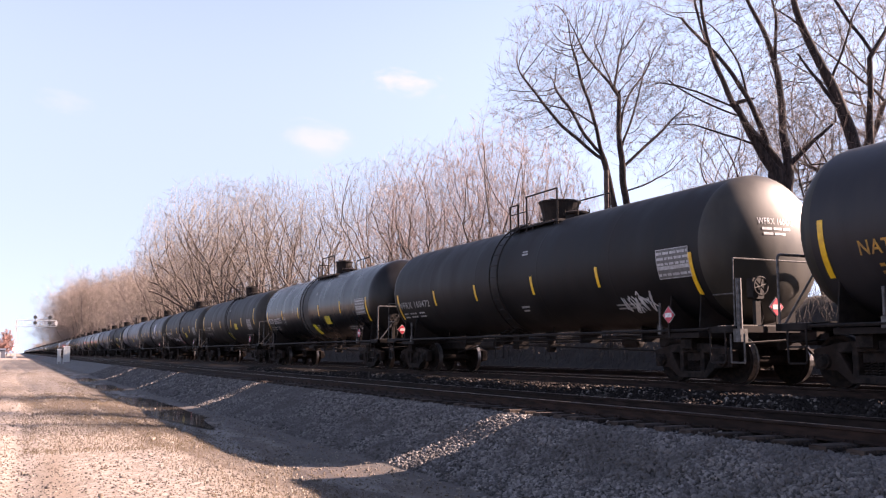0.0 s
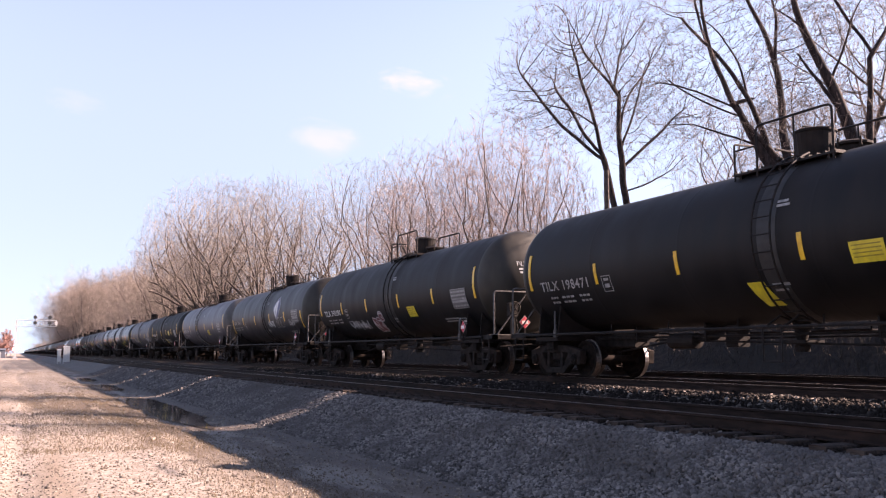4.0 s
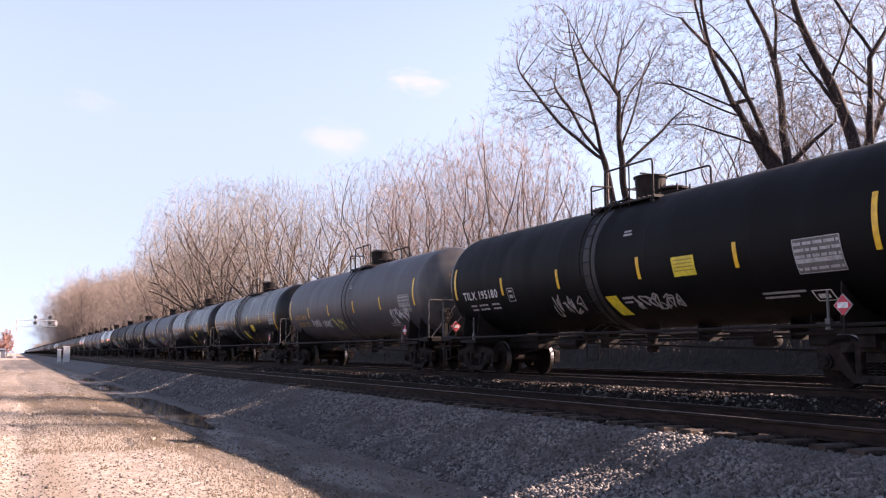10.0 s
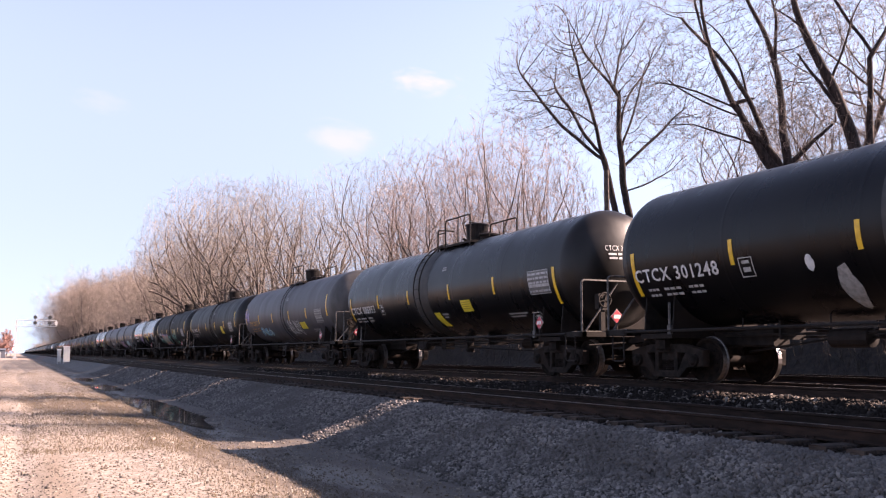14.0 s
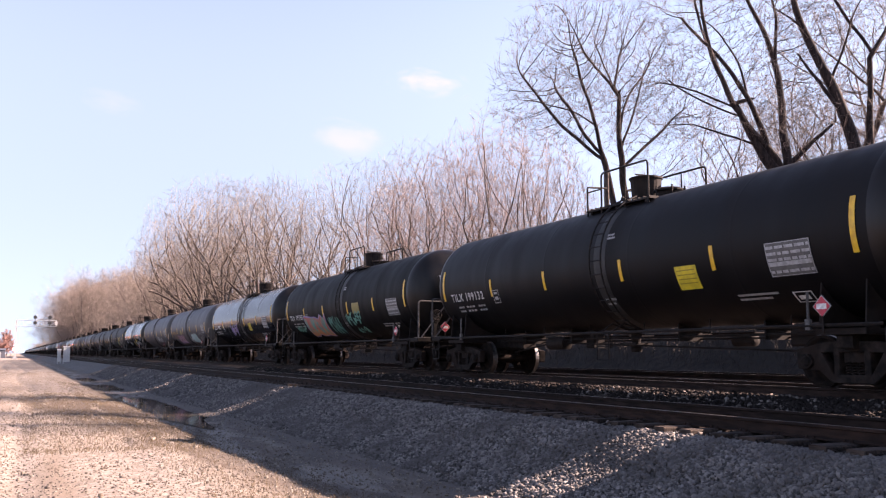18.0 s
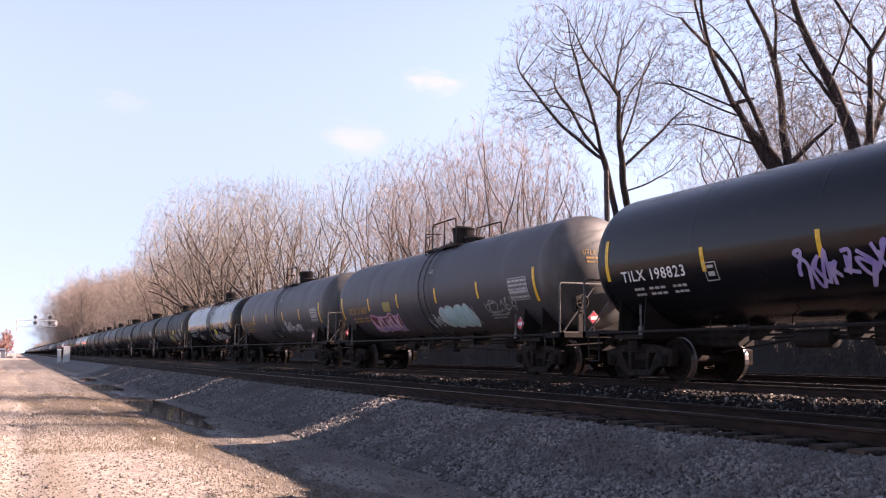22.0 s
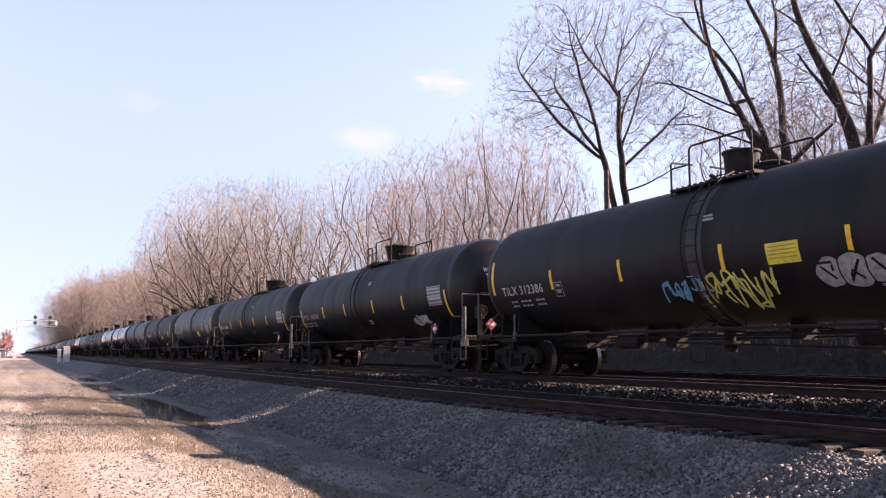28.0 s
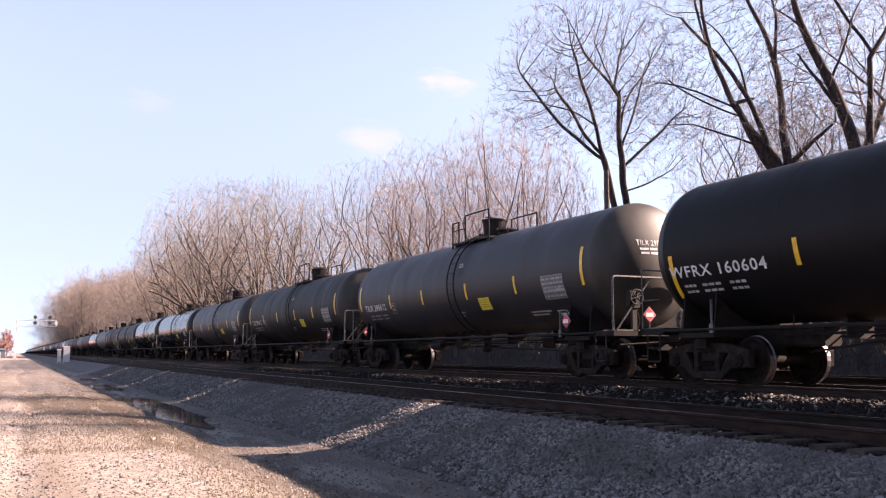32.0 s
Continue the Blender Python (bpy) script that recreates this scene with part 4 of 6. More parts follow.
def step_mesh(k, side, half):
    s = Shape()
    y = k * (half - 0.95)
    x = 1.47 * side
    s.tube(rounded([(x, y - 0.2, 1.0), (x, y - 0.2, 0.42), (x, y + 0.2, 0.42), (x, y + 0.2, 1.0)], 0.05), 0.018)
    s.tube([(x, y - 0.2, 0.70), (x, y + 0.2, 0.70)], 0.016)
    return s.mesh("sill_step", M_DARKRAIL)


def brake_mesh(half):
    s = Shape()
    y = -(half - 0.60)
    ring = [(-0.75 + 0.17 * math.cos(a), y - 0.06, 1.86 + 0.17 * math.sin(a)) for a in [i * math.pi / 9 for i in range(19)]]
    s.tube(ring, 0.022, 6, caps=False)
    for a in (0.3, 1.35, 2.4):
        c, d = 0.17 * math.cos(a), 0.17 * math.sin(a)
        s.tube([(-0.75 - c, y - 0.06, 1.86 - d), (-0.75 + c, y - 0.06, 1.86 + d)], 0.014, 5)
    s.box(-0.89, y, 1.62, -0.61, y + 0.16, 2.02, bevel=0.03)
    s.box(-0.81, y + 0.02, 1.08, -0.69, y + 0.10, 1.64)
    s.tube([(-0.69, y + 0.06, 1.7), (-0.59, y + 0.06, 1.3), (-0.75, y + 0.06, 0.9)], 0.016)
    return s.mesh("brake_wheel", M_DARKRAIL)


def saddle_mesh(k, half):
    """The cradle that carries the tank over a truck."""
    s = Shape()
    y = k * (half - 2.1)
    for d in (-0.45, 0.45):
        pts = [(-1.30, 0.98), (1.30, 0.98)]
        arc = [(TANK_R * 0.99 * math.sin(a), TANK_Z - TANK_R * 0.99 * math.cos(a)) for a in [math.radians(q) for q in range(58, -59, -8)]]
        n = len(arc) + 2
        v = [(x, y + d + e, z) for e in (-0.015, 0.015) for x, z in pts + arc]
        f = [tuple(range(n - 1, -1, -1)), tuple(range(n, 2 * n))] + [(i, (i + 1) % n, (i + 1) % n + n, i + n) for i in range(n)]
        s.add(v, f)
    s.box(-1.35, y - 0.5, 0.90, 1.35, y + 0.5, 1.0)
    return s.mesh("saddle", M_FRAME)


def strut_mesh(k, side, half):
    y = k * (half - 2.65)
    s = Shape()
    x = 1.44 * side
    s.tube([(x, y, 1.02), (x, y, 1.62)], 0.028, 6)
    s.box(x - 0.03, y - 0.05, 0.98, x + 0.03, y + 0.05, 1.16)
    return s.mesh("handhold", M_RAILING)


def pipe_mesh(side, half):
    s = Shape()
    s.tube([(side * 1.45, -half + 1.2, 1.05), (side * 1.45, half - 1.2, 1.05)], 0.03, 6)
    for i in range(6):
        y = (-0.5 + (i + 0.5) / 6) * (2 * half - 5.5)
        s.tube([(side * 1.43, y, 1.03), (side * 0.60, y, 1.02), (side * 0.58, y, 1.30)], 0.016, 5, 1)
    return s.mesh("side_rail", [M_DARKRAIL, M_FRAME])


def belly_mesh():
    """Brake cylinder, reservoir, valves and outlet under the tank."""
    s = Shape()
    s.spin([(-0.42, 0.05), (-0.40, 0.17), (0.40, 0.17), (0.42, 0.05)], (-0.25, 3.0, 0.86), "y", 14)
    s.spin([(-0.30, 0.05), (-0.28, 0.13), (0.28, 0.13), (0.30, 0.05)], (0.35, -3.2, 0.86), "y", 14)
    s.box(-0.16, 1.5, 0.72, 0.16, 1.85, 1.2, bevel=0.03)
    s.spin([(0.62, 0.13), (0.70, 0.15), (0.85, 0.10), (1.2, 0.18)], (0, 0.0, 0), "z", 14)
    s.box(-0.25, -0.30, 0.78, 0.25, 0.30, 0.84)
    s.tube([(-0.35, -6.0, 0.95), (-0.35, 6.0, 0.95)], 0.025)
    s.tube([(0.2, -6.0, 0.90), (0.2, 6.0, 0.90)], 0.02)
    s.tube([(-0.25, 3.4, 0.86), (-0.1, 5.6, 0.62)], 0.022)
    s.tube([(-0.25, 2.6, 0.86), (-0.1, -5.6, 0.62)], 0.022)
    for y in (-4.5, -2.0, 2.2, 4.5):
        s.box(-0.4, y - 0.02, 0.85, 0.25, y + 0.02, 1.25)
    return s.mesh("brake_rigging", M_FRAME)


def diamond_mesh(name, size, material):
    h = size / 2 * math.sqrt(2)
    s = Shape().prism([(0, -h), (h, 0), (0, h), (-h, 0)], -0.006, 0.006)
    return s.mesh(name, material)


def holder_mesh():
    s = Shape()
    s.box(-0.01, -0.02, -0.45, 0.01, 0.02, -0.1)
    s.prism([(0, -0.20), (0.20, 0), (0, 0.20), (-0.20, 0)], 0.008, 0.016)
    return s.mesh("placard_holder", M_FRAME)


def placard(car, m):
    """A hazard placard: a white diamond with a red centre in its holder."""
    h = part("placard", once("holder", holder_mesh), car, "red and white diamond hazard placard", m)
    part("placard_face", once("dface", lambda: diamond_mesh("placard_face", 0.26, M_MIDWHITE)), h)
    part("placard_centre", once("dcent", lambda: diamond_mesh("placard_centre", 0.235, M_RED)), h, at=pose(-0.009, 0, 0))
    part("placard_bar", once("dbar", lambda: Shape().box(-0.004, -0.10, -0.045, 0.004, 0.10, 0.045).mesh("placard_bar", M_WHITE)), h, at=pose(-0.016, 0, 0))


WHEELS = []


def running_gear(car, half, full=True):
    for k in (-1, 1):
        bol = part("truck", once("bolster", bolster_mesh), car, "dusty cast steel truck with two axles", pose(0, k * (half - 2.1), 0))
        for x in (-1.02, 1.02):
            face = 0 if x < 0 else 180
            part("sideframe", once("sideframe", sideframe_mesh), bol, at=pose(x, 0, 0, 0, 0, face))
            if full:
                for y in (-0.13, 0.0, 0.13):
                    part("spring", once("spring", spring_mesh), bol, at=pose(x, y, 0))
                for y in (-0.889, 0.889):
                    part("bearing_cap", once("bearing", bearing_mesh), bol, at=pose(x, y, 0.457, 0, 0, face))
        for y in (-0.889, 0.889):
            w = part("wheelset", once("wheelset", wheelset_mesh), bol, "steel wheels on one axle with bright treads", pose(0, y, 0.457))
            if full:
                WHEELS.append(w)


def tank_car(index, length, kind, words, style="loop", ends="u", full=True, ladder_y=-0.68, top=0.0):
    """One tank car on an Empty at rail level in the middle of its track."""
    half = length / 2
    car = tagged(new("tank_car"), words, "tank car", "tank cars of the train")
    if not full:
        part("tank", once(("ftank", kind), lambda: far_tank_mesh(18.16, PAINTS[kind], head_paint(kind))), car)
        part("platform", once("platform", platform_mesh), car)
        part("protective_housing", once("manway", manway_mesh), car)
        rl = part("railing", once(("railing", -1, style), lambda: railing_mesh(-1, style)), car)
        if style == "posts":
            rail_posts(rl, -1)
        for k in (-1, 1):
            part("end_sill", once(("end", k, 18.16), lambda: end_mesh(k, 9.08)), car)
            part("saddle", once(("saddle", k, 18.16), lambda: saddle_mesh(k, 9.08)), car)
        running_gear(car, half, False)
        return car
    q = round(length, 1)
    half = q / 2
    part("tank", once(("tank", kind, q), lambda: tank_mesh(q, PAINTS[kind])), car)
    for k in (-1, 1):
        part("tank_head", once(("head", kind, q, k), lambda: head_mesh(q, k, head_paint(kind))), car, "domed tank head filmed with pale dust")
    gray = kind in ("gray", "blue_gray")
    part("ladder", once(("ladder", gray), lambda: ladder_mesh(M_GRAYRAIL if gray else M_DARKRAIL)), car, at=pose(0, ladder_y, 0))
    part("platform", once("platform", platform_mesh), car, at=pose(0, top, 0))
    for side in (-1, 1):
        rl = part("railing", once(("railing", side, style), lambda: railing_mesh(side, style)), car, at=pose(0, top, 0))
        if style == "posts":
            rail_posts(rl, side)
        part("side_rail", once(("pipe", side, q), lambda: pipe_mesh(side, half)), car)
    wide = (0.46, 0.10) if ends == "thin" else (0.34, 0.03)
    house = part("protective_housing", once(("manway", wide), lambda: manway_mesh(*wide)), car, at=pose(0, top, 0))
    part("lid", once(("lid", wide), lambda: lid_mesh(*wide)), house)
    cover_bolts(part("manway_cover", once("mancover", manway_cover_mesh), car, at=pose(0, top, 0)))
    part("vent_valve", once("vent", vent_mesh), car, at=pose(0, top, 0))
    part("brake_rigging", once("belly", belly_mesh), car)
    for k in (-1, 1):
        part("end_sill", once(("end", k, q), lambda: end_mesh(k, half)), car)
        part("walkway_grating", once(("grate", k, q), lambda: grate_mesh(k, half)), car, "worn galvanised end walkway")
        part("coupler", once(("coup", k, q), lambda: coupler_mesh(k, half)), car)
        part("end_handrail", once(("hand", k, q, ends), lambda: handrail_mesh(k, half, ends)), car, "gray pipe handrail")
        for side in (-1, 1):
            part("sill_step", once(("step", k, side, q), lambda: step_mesh(k, side, half)), car)
            part("handhold", once(("strut", k, side, q), lambda: strut_mesh(k, side, half)), car)
        part("saddle", once(("saddle", k, q), lambda: saddle_mesh(k, half)), car)
        if ends == "u":
            for side in (-1, 1):
                part("brace", once(("brace", k, side, q), lambda: brace_mesh(k, side, half)), car)
    if ends == "thin":
        part("brake_post", once(("post", q), lambda: post_mesh(half)), car)
    part("brake_wheel", once(("brake", q), lambda: brake_mesh(half)), car)
    running_gear(car, half)
    placard(car, pose(-1.50, -half + 2.3, 1.36))
    placard(car, pose(-0.50, -half + 0.42, 1.46, 0, 0, 90))
    return car


def reflectors(car, half, ys, s=-0.28, strip=(-0.5, 0.42)):
    tape = once(("tape", s), lambda: patch_mesh("reflector", -0.05, 0.05, s - 0.24, s + 0.24, M_YELLOW, 0.010, 4))
    for y in ys:
        part("reflector", tape, car, "yellow reflective strip", pose(0, y, 0))
    for y in (-half + 1.62, half - 1.58):
        part("end_stripe", once(("stripe", strip), lambda: patch_mesh("end_stripe", -0.055, 0.055, strip[0], strip[1], M_YELLOW, 0.011, 8)), car, "long yellow reflective strip", pose(0, y, 0))


def data_panel(car, y, s, strong=True):
    m = M_MIDWHITE if strong else M_DIMWHITE
    rows = []
    rnd = random.Random(5)
    for k in range(5):
        y0 = y
        z = s - 0.11 * k
        if k == 3:
            rows.append((y0, y0 - 0.95, z + 0.02, 0.075))
            continue
        while y0 > y - 0.9:
            w = rnd.uniform(0.08, 0.22)
            rows.append((y0, max(y0 - w, y - 0.95), z, 0.052))
            y0 -= w + 0.035
    rows += [(y + 0.02, y - 0.97, s + 0.10, 0.014), (y + 0.02, y - 0.97, s - 0.50, 0.014), (y + 0.02, y + 0.005, s - 0.5, 0.6), (y - 0.955, y - 0.97, s - 0.5, 0.6)]
    part("data_plate", patch_mesh("data_plate", y + 0.02, y - 0.97, s - 0.50, s + 0.115, M_PLATE, 0.009), car, "grayish stencil plate")
    part("data_panel", bars_mesh("data_panel", rows, m), car, "panel of small white stencilled data")


def small_print(car, rows, m):
    tagged(part("stencil", bars_mesh("stencil", rows, m), car), kind="stuff")


def weight_lines(car, y, s, m):
    rows = []
    rnd = random.Random(3)
    for k in range(2):
        for y0, w in ((0.0, 0.35), (0.5, 0.55), (1.25, 0.45)):
            for i in range(3):
                a = y - y0 - i * w / 3
                rows.append((a, a - w / 3 * 0.8, s - 0.13 * k, 0.055))
    small_print(car, rows, m)


def end_lettering(car, half, text, m):
    """The mark on the domed front head, high on the side that the sun reaches."""
    me = letter_mesh(text, 0.13, m, 1.12, 0.006)
    xs = [v.co.x for v in me.vertices]
    w = max(xs)
    rows = [(v.co.x, v.co.y) for v in me.vertices]
    h = half - 1.365

    def on_head(x, z):
        rr = min(math.hypot(x, z) / TANK_R, 0.999)
        return (x, -h - 0.76 * math.sqrt(max(1 - rr * rr, 0.0)) - 0.005, TANK_Z + z)
    for v, (a, b) in zip(me.vertices, rows):
        v.co = on_head(-0.60 + a * 0.85 / w, 0.40 + b)
    part("end_lettering", me, car)
    v, f = [], []
    for x0, x1, z in ((-0.52, -0.30, 0.29), (-0.26, -0.06, 0.29), (-0.02, 0.16, 0.29), (-0.50, -0.28, 0.19), (-0.24, 0.02, 0.19)):
        k = len(v)
        v += [on_head(x0, z), on_head(x1, z), on_head(x1, z + 0.05), on_head(x0, z + 0.05)]
        f.append((k, k + 1, k + 2, k + 3))
    part("end_stencil", mesh_of("end_stencil", v, f, m), car)


# Rear coupling of each car passes the same milepost at these seconds.
PASS = [-2.26, -0.65, 0.975, 2.577, 4.178, 5.755, 7.323, 8.971, 10.570, 12.184, 13.797, 15.406, 17.009, 18.642, 20.239, 21.881, 23.500, 25.115, 26.737, 28.355, 30.022, 31.688]
MILEPOST = 19.34


def dress(car, L, text, m, yellow=0, grey_print=True, text_s=-0.55, size=0.23, text_y=(2.05, 4.10), ys=(-4.3, -1.42, 1.75, 4.55), strip=(-0.5, 0.42), data=True, square=True, panel_s=-0.27, rs=-0.28, panel_y=-5.68, panel=(0.0, 0.0, 0.64, 0.38), faded=False):
    half = round(L, 1) / 2
    reflectors(car, half, ys, rs, strip)
    dim = M_DIMWHITE if grey_print else M_MIDWHITE
    if text:
        part("car_number", side_lettering(text, half - text_y[0], half - text_y[1], text_s, size, m), car, "stencilled reporting mark")
        weight_lines(car, half - text_y[0] - 0.3, text_s - 0.22, dim if m is not M_ORANGE else M_ORANGE)
        end_lettering(car, half, text, M_ORANGE if m is M_ORANGE else M_WHITE)
    if data:
        data_panel(car, panel_y, panel_s, not grey_print)
    small_print(car, [(-0.55, -0.95, -0.95, 0.06), (-0.55, -0.85, -1.06, 0.05), (-4.6, -5.6, -1.12, 0.05), (-4.6, -5.4, -1.22, 0.05), (-0.9, -1.15, 0.55, 0.05), (-0.9, -1.2, 0.47, 0.05)], M_DIMWHITE)
    if square:
        b = -half + 3.25
        small_print(car, [(b, b - 0.42, -1.12, 0.02), (b, b - 0.42, -1.36, 0.02), (b, b - 0.03, -1.36, 0.26), (b - 0.39, b - 0.42, -1.36, 0.26), (b - 0.08, b - 0.32, -1.29, 0.1)], M_WHITE)
        t = half - 4.65
        small_print(car, [(t, t - 0.34, -0.36, 0.02), (t, t - 0.34, -0.72, 0.02), (t, t - 0.02, -0.72, 0.36), (t - 0.32, t - 0.34, -0.72, 0.36), (t - 0.08, t - 0.26, -0.46, 0.06), (t - 0.08, t - 0.26, -0.62, 0.09)], dim)
    if yellow >= 1:
        dy, ds, wide, high = panel
        y, top = -2.40 + dy, -0.52 + ds
        part("yellow_panel", patch_mesh("yellow_panel", y - wide / 2, y + wide / 2, top - high, top, M_YFADED if faded else M_YPANEL), car, "faded yellow stencil panel" if faded else "yellow stencil panel")
        small_print(car, [(y + 0.42 * wide, y - 0.42 * wide, top - high * (0.2 + 0.18 * i), 0.022) for i in range(4)], M_YDARK)
    if yellow >= 2:
        part("yellow_panel", once("yp2", lambda: patch_mesh("yellow_panel", -0.24, 0.16, -1.42, -0.84, M_YPANEL, skew=0.16)), car, "tilted yellow panel", pose(0, -0.28, 0))


def near_cars():
    """The cars that pass close by, from the head of what is seen."""
    made = []
    spec = [
        # paint, words, railing, ends
        ("dark_gray", "dark gray tank car with faded orange lettering", "loop", "u"),
        ("dusty", "dusty black tank car with white data panel and faint tag", "posts", "thin"),
        ("satin", "satin black tank car with two yellow panels", "loop", "u"),
        ("dusty", "dusty black tank car with yellow panels and white end stencils", "loop", "u"),
        ("dusty", "dark tank car with white scrawl and a maroon graffiti blob", "loop", "u"),
        ("dark_gray", "weathered dark tank car with a white leaf in a blue diamond", "posts", "u"),
        ("blue_gray", "blue-gray tank car with a pale band round its middle", "posts", "u"),
        ("matt", "flat black tank car with yellow panels and pale scuffs", "loop", "u"),
        ("gray", "weathered gray tank car with orange lettering and white tags", "loop", "u"),
        ("satin", "satin black tank car with bold white number and yellow panels", "loop", "u"),
        ("satin", "clean black tank car with yellow panels and white data panel", "loop", "u"),
        ("gray", "gray tank car with orange lettering, blue and white graffiti", "loop", "u"),
        ("black", "plain black tank car with one yellow panel", "loop", "u"),
        ("matt", "flat black tank car with red and green graffiti", "loop", "u"),
        ("gloss", "glossy black tank car with long yellow end strips", "loop", "u"),
        ("gray", "gray tank car with a teal bubble graffiti and a pink one", "loop", "u"),
        ("gray", "dull gray tank car with a white tag on its side", "loop", "u"),
        ("gloss", "glossy black tank car with white graffiti and yellow panels", "loop", "u"),
        ("dusty", "dusty black tank car with yellow scrawl and white blotch", "loop", "u"),
        ("black", "black tank car with gray number and small white tag", "posts", "thin"),
        ("black", "black tank car with white data panel and gray number", "posts", "thin"),
    ]
    for i, (kind, words, style, ends) in enumerate(spec):
        L = SPEED * (PASS[i + 1] - PASS[i])
        car = tank_car(i, L, kind, words, style, ends, ladder_y={2: 0.7, 9: 0.7, 10: 0.7, 6: 1.15, 1: 0.35, 19: 0.35, 20: 0.35, 7: 0.35}.get(i, -0.68), top=0.45 if i == 7 else 0.0)
        middle = MILEPOST + SPEED * (PASS[i] + PASS[i + 1]) / 2
        made.append((car, middle, L))
    c = [m[0] for m in made]
    ln = [m[2] for m in made]
    dress(c[0], ln[0], "NATX 304580", M_ORANGE, strip=(-0.9, 0.1), square=False, text_y=(2.25, 4.1))
    dress(c[1], ln[1], "WFRX 160472", M_DIMWHITE, strip=(-1.0, -0.1), square=False, grey_print=False, rs=-0.36, panel_s=-0.08, panel_y=-6.48, text_y=(1.5, 4.10), text_s=-0.59, size=0.22)
    dress(c[2], ln[2], "CTCX 301235", M_WHITE, 2, False, strip=(-0.92, 0.04), rs=-0.22, panel_s=-0.1, panel_y=-6.22, text_y=(1.58, 4.10), text_s=-0.60, size=0.27)
    dress(c[3], ln[3], "TILX 198471", M_DIMWHITE, 2, panel=(-0.3, 0.20, 0.64, 0.36))
    dress(c[4], ln[4], "TILX 290390", M_WHITE, 1)
    dress(c[5], ln[5], "ADMX 30414", M_DIMWHITE, 0, strip=(-0.95, -0.1), text_y=(1.8, 3.7), text_s=-0.42, size=0.2, panel_s=-0.14)
    dress(c[6], ln[6], "TILX 312309", M_WHITE, 1, False)
    dress(c[7], ln[7], "TILX 195180", M_WHITE, 2, False, panel=(-0.45, 0.36, 0.66, 0.40))
    dress(c[8], ln[8], "NATX 304580", M_ORANGE, 0, square=False, text_y=(2.25, 4.1), size=0.2, panel_y=-6.1, panel_s=-0.2)
    dress(c[9], ln[9], "CTCX 301248", M_WHITE, 2, False, strip=(-0.92, 0.04), rs=-0.22, panel_s=-0.1, panel_y=-6.22, text_y=(1.58, 4.10), text_s=-0.60, size=0.27)
    dress(c[10], ln[10], "CTCX 303353", M_WHITE, 2, False, strip=(-0.92, 0.04), rs=-0.22, panel_s=-0.1, panel_y=-6.22, text_y=(1.58, 4.10), text_s=-0.60, size=0.27)
    dress(c[11], ln[11], "UTLX 208259", M_ORANGE, 0, square=False, text_y=(2.2, 4.27), text_s=-0.59, size=0.25)
    dress(c[12], ln[12], "TILX 199132", M_WHITE, 1, False, panel=(-1.1, 0.16, 0.62, 0.50))
    dress(c[13], ln[13], "TILX 195183", M_WHITE, 1, False, panel=(0.0, 0.40, 0.80, 0.42), faded=True)
    dress(c[14], ln[14], "TILX 198823", M_WHITE, 1, False, panel=(-0.25, 0.14, 0.56, 0.46))
    dress(c[15], ln[15], "UTLX 212659", M_ORANGE, 0, False, square=False, strip=(-0.78, 0.12), panel_s=-0.2, panel_y=-6.15, text_y=(2.25, 4.30), text_s=-0.59, size=0.25)
    dress(c[16], ln[16], "UTLX 212724", M_ORANGE, 0, False, square=False, strip=(-0.78, 0.12), panel_s=-0.2, panel_y=-6.15, text_y=(2.25, 4.30), text_s=-0.59, size=0.25)
    dress(c[17], ln[17], "TILX 197240", M_WHITE, 2, False)
    dress(c[18], ln[18], "TILX 312386", M_MIDWHITE, 1, panel=(-0.5, 0.36, 0.74, 0.38))
    dress(c[19], ln[19], "WFRX 160545", M_DIMWHITE, 0, False, square=False, strip=(-1.05, -0.13), rs=-0.36, panel_s=-0.08, panel_y=-6.48, text_y=(1.5, 4.10), text_s=-0.59, size=0.22)
    dress(c[20], ln[20], "WFRX 160604", M_WHITE, 0, False, square=False, strip=(-1.05, -0.13), rs=-0.36, panel_s=-0.08, panel_y=-6.48, text_y=(1.5, 4.10), text_s=-0.59, size=0.22)

    def tag(i, y, s, w, h, m, seed, letters=5, width=0.04):
        part("graffiti", tag_mesh(y, s, w, h, m, seed, letters, width), c[i], "scrawled spray-paint tag")
    tag(1, -4.9, -1.35, 1.1, 0.55, M_SPRAYW, 11, 4)
    tag(4, 4.12, -1.30, 2.0, 0.48, M_SPRAYW, 13, 7)
    bubble(c[4], 1.55, -1.52, 0.9, 0.75, M_SPRAYM, M_SPRAYW, 3.3, 2)
    bubble(c[4], 0.75, -0.98, 0.42, 0.42, M_SPRAYM, M_SPRAYW, 4.3, 1)
    # the leaf emblem
    part("emblem_edge", decal_mesh("emblem_edge", [(-2.32, 0.21), (-2.38, 0.33), (-2.96, 0.79), (-3.12, 0.80), (-3.67, 0.34), (-3.69, 0.19), (-3.14, -0.39), (-2.98, -0.42)], M_DIMWHITE, 0.012), c[5], "pale edge of the emblem")
    part("emblem", decal_mesh("emblem", [(-2.37, 0.21), (-2.42, 0.30), (-2.98, 0.74), (-3.10, 0.75), (-3.62, 0.32), (-3.64, 0.20), (-3.12, -0.34), (-3.0, -0.37)], M_NAVY, 0.016), c[5],
         "blue diamond emblem with a white leaf")
    part("leaf", decal_mesh("leaf", [(-2.50, 0.17), (-2.60, 0.32), (-2.82, 0.50), (-3.13, 0.64), (-3.22, 0.35), (-3.20, 0.10), (-3.05, -0.15), (-2.82, -0.36), (-2.62, -0.12)], M_WHITE, 0.020), c[5])
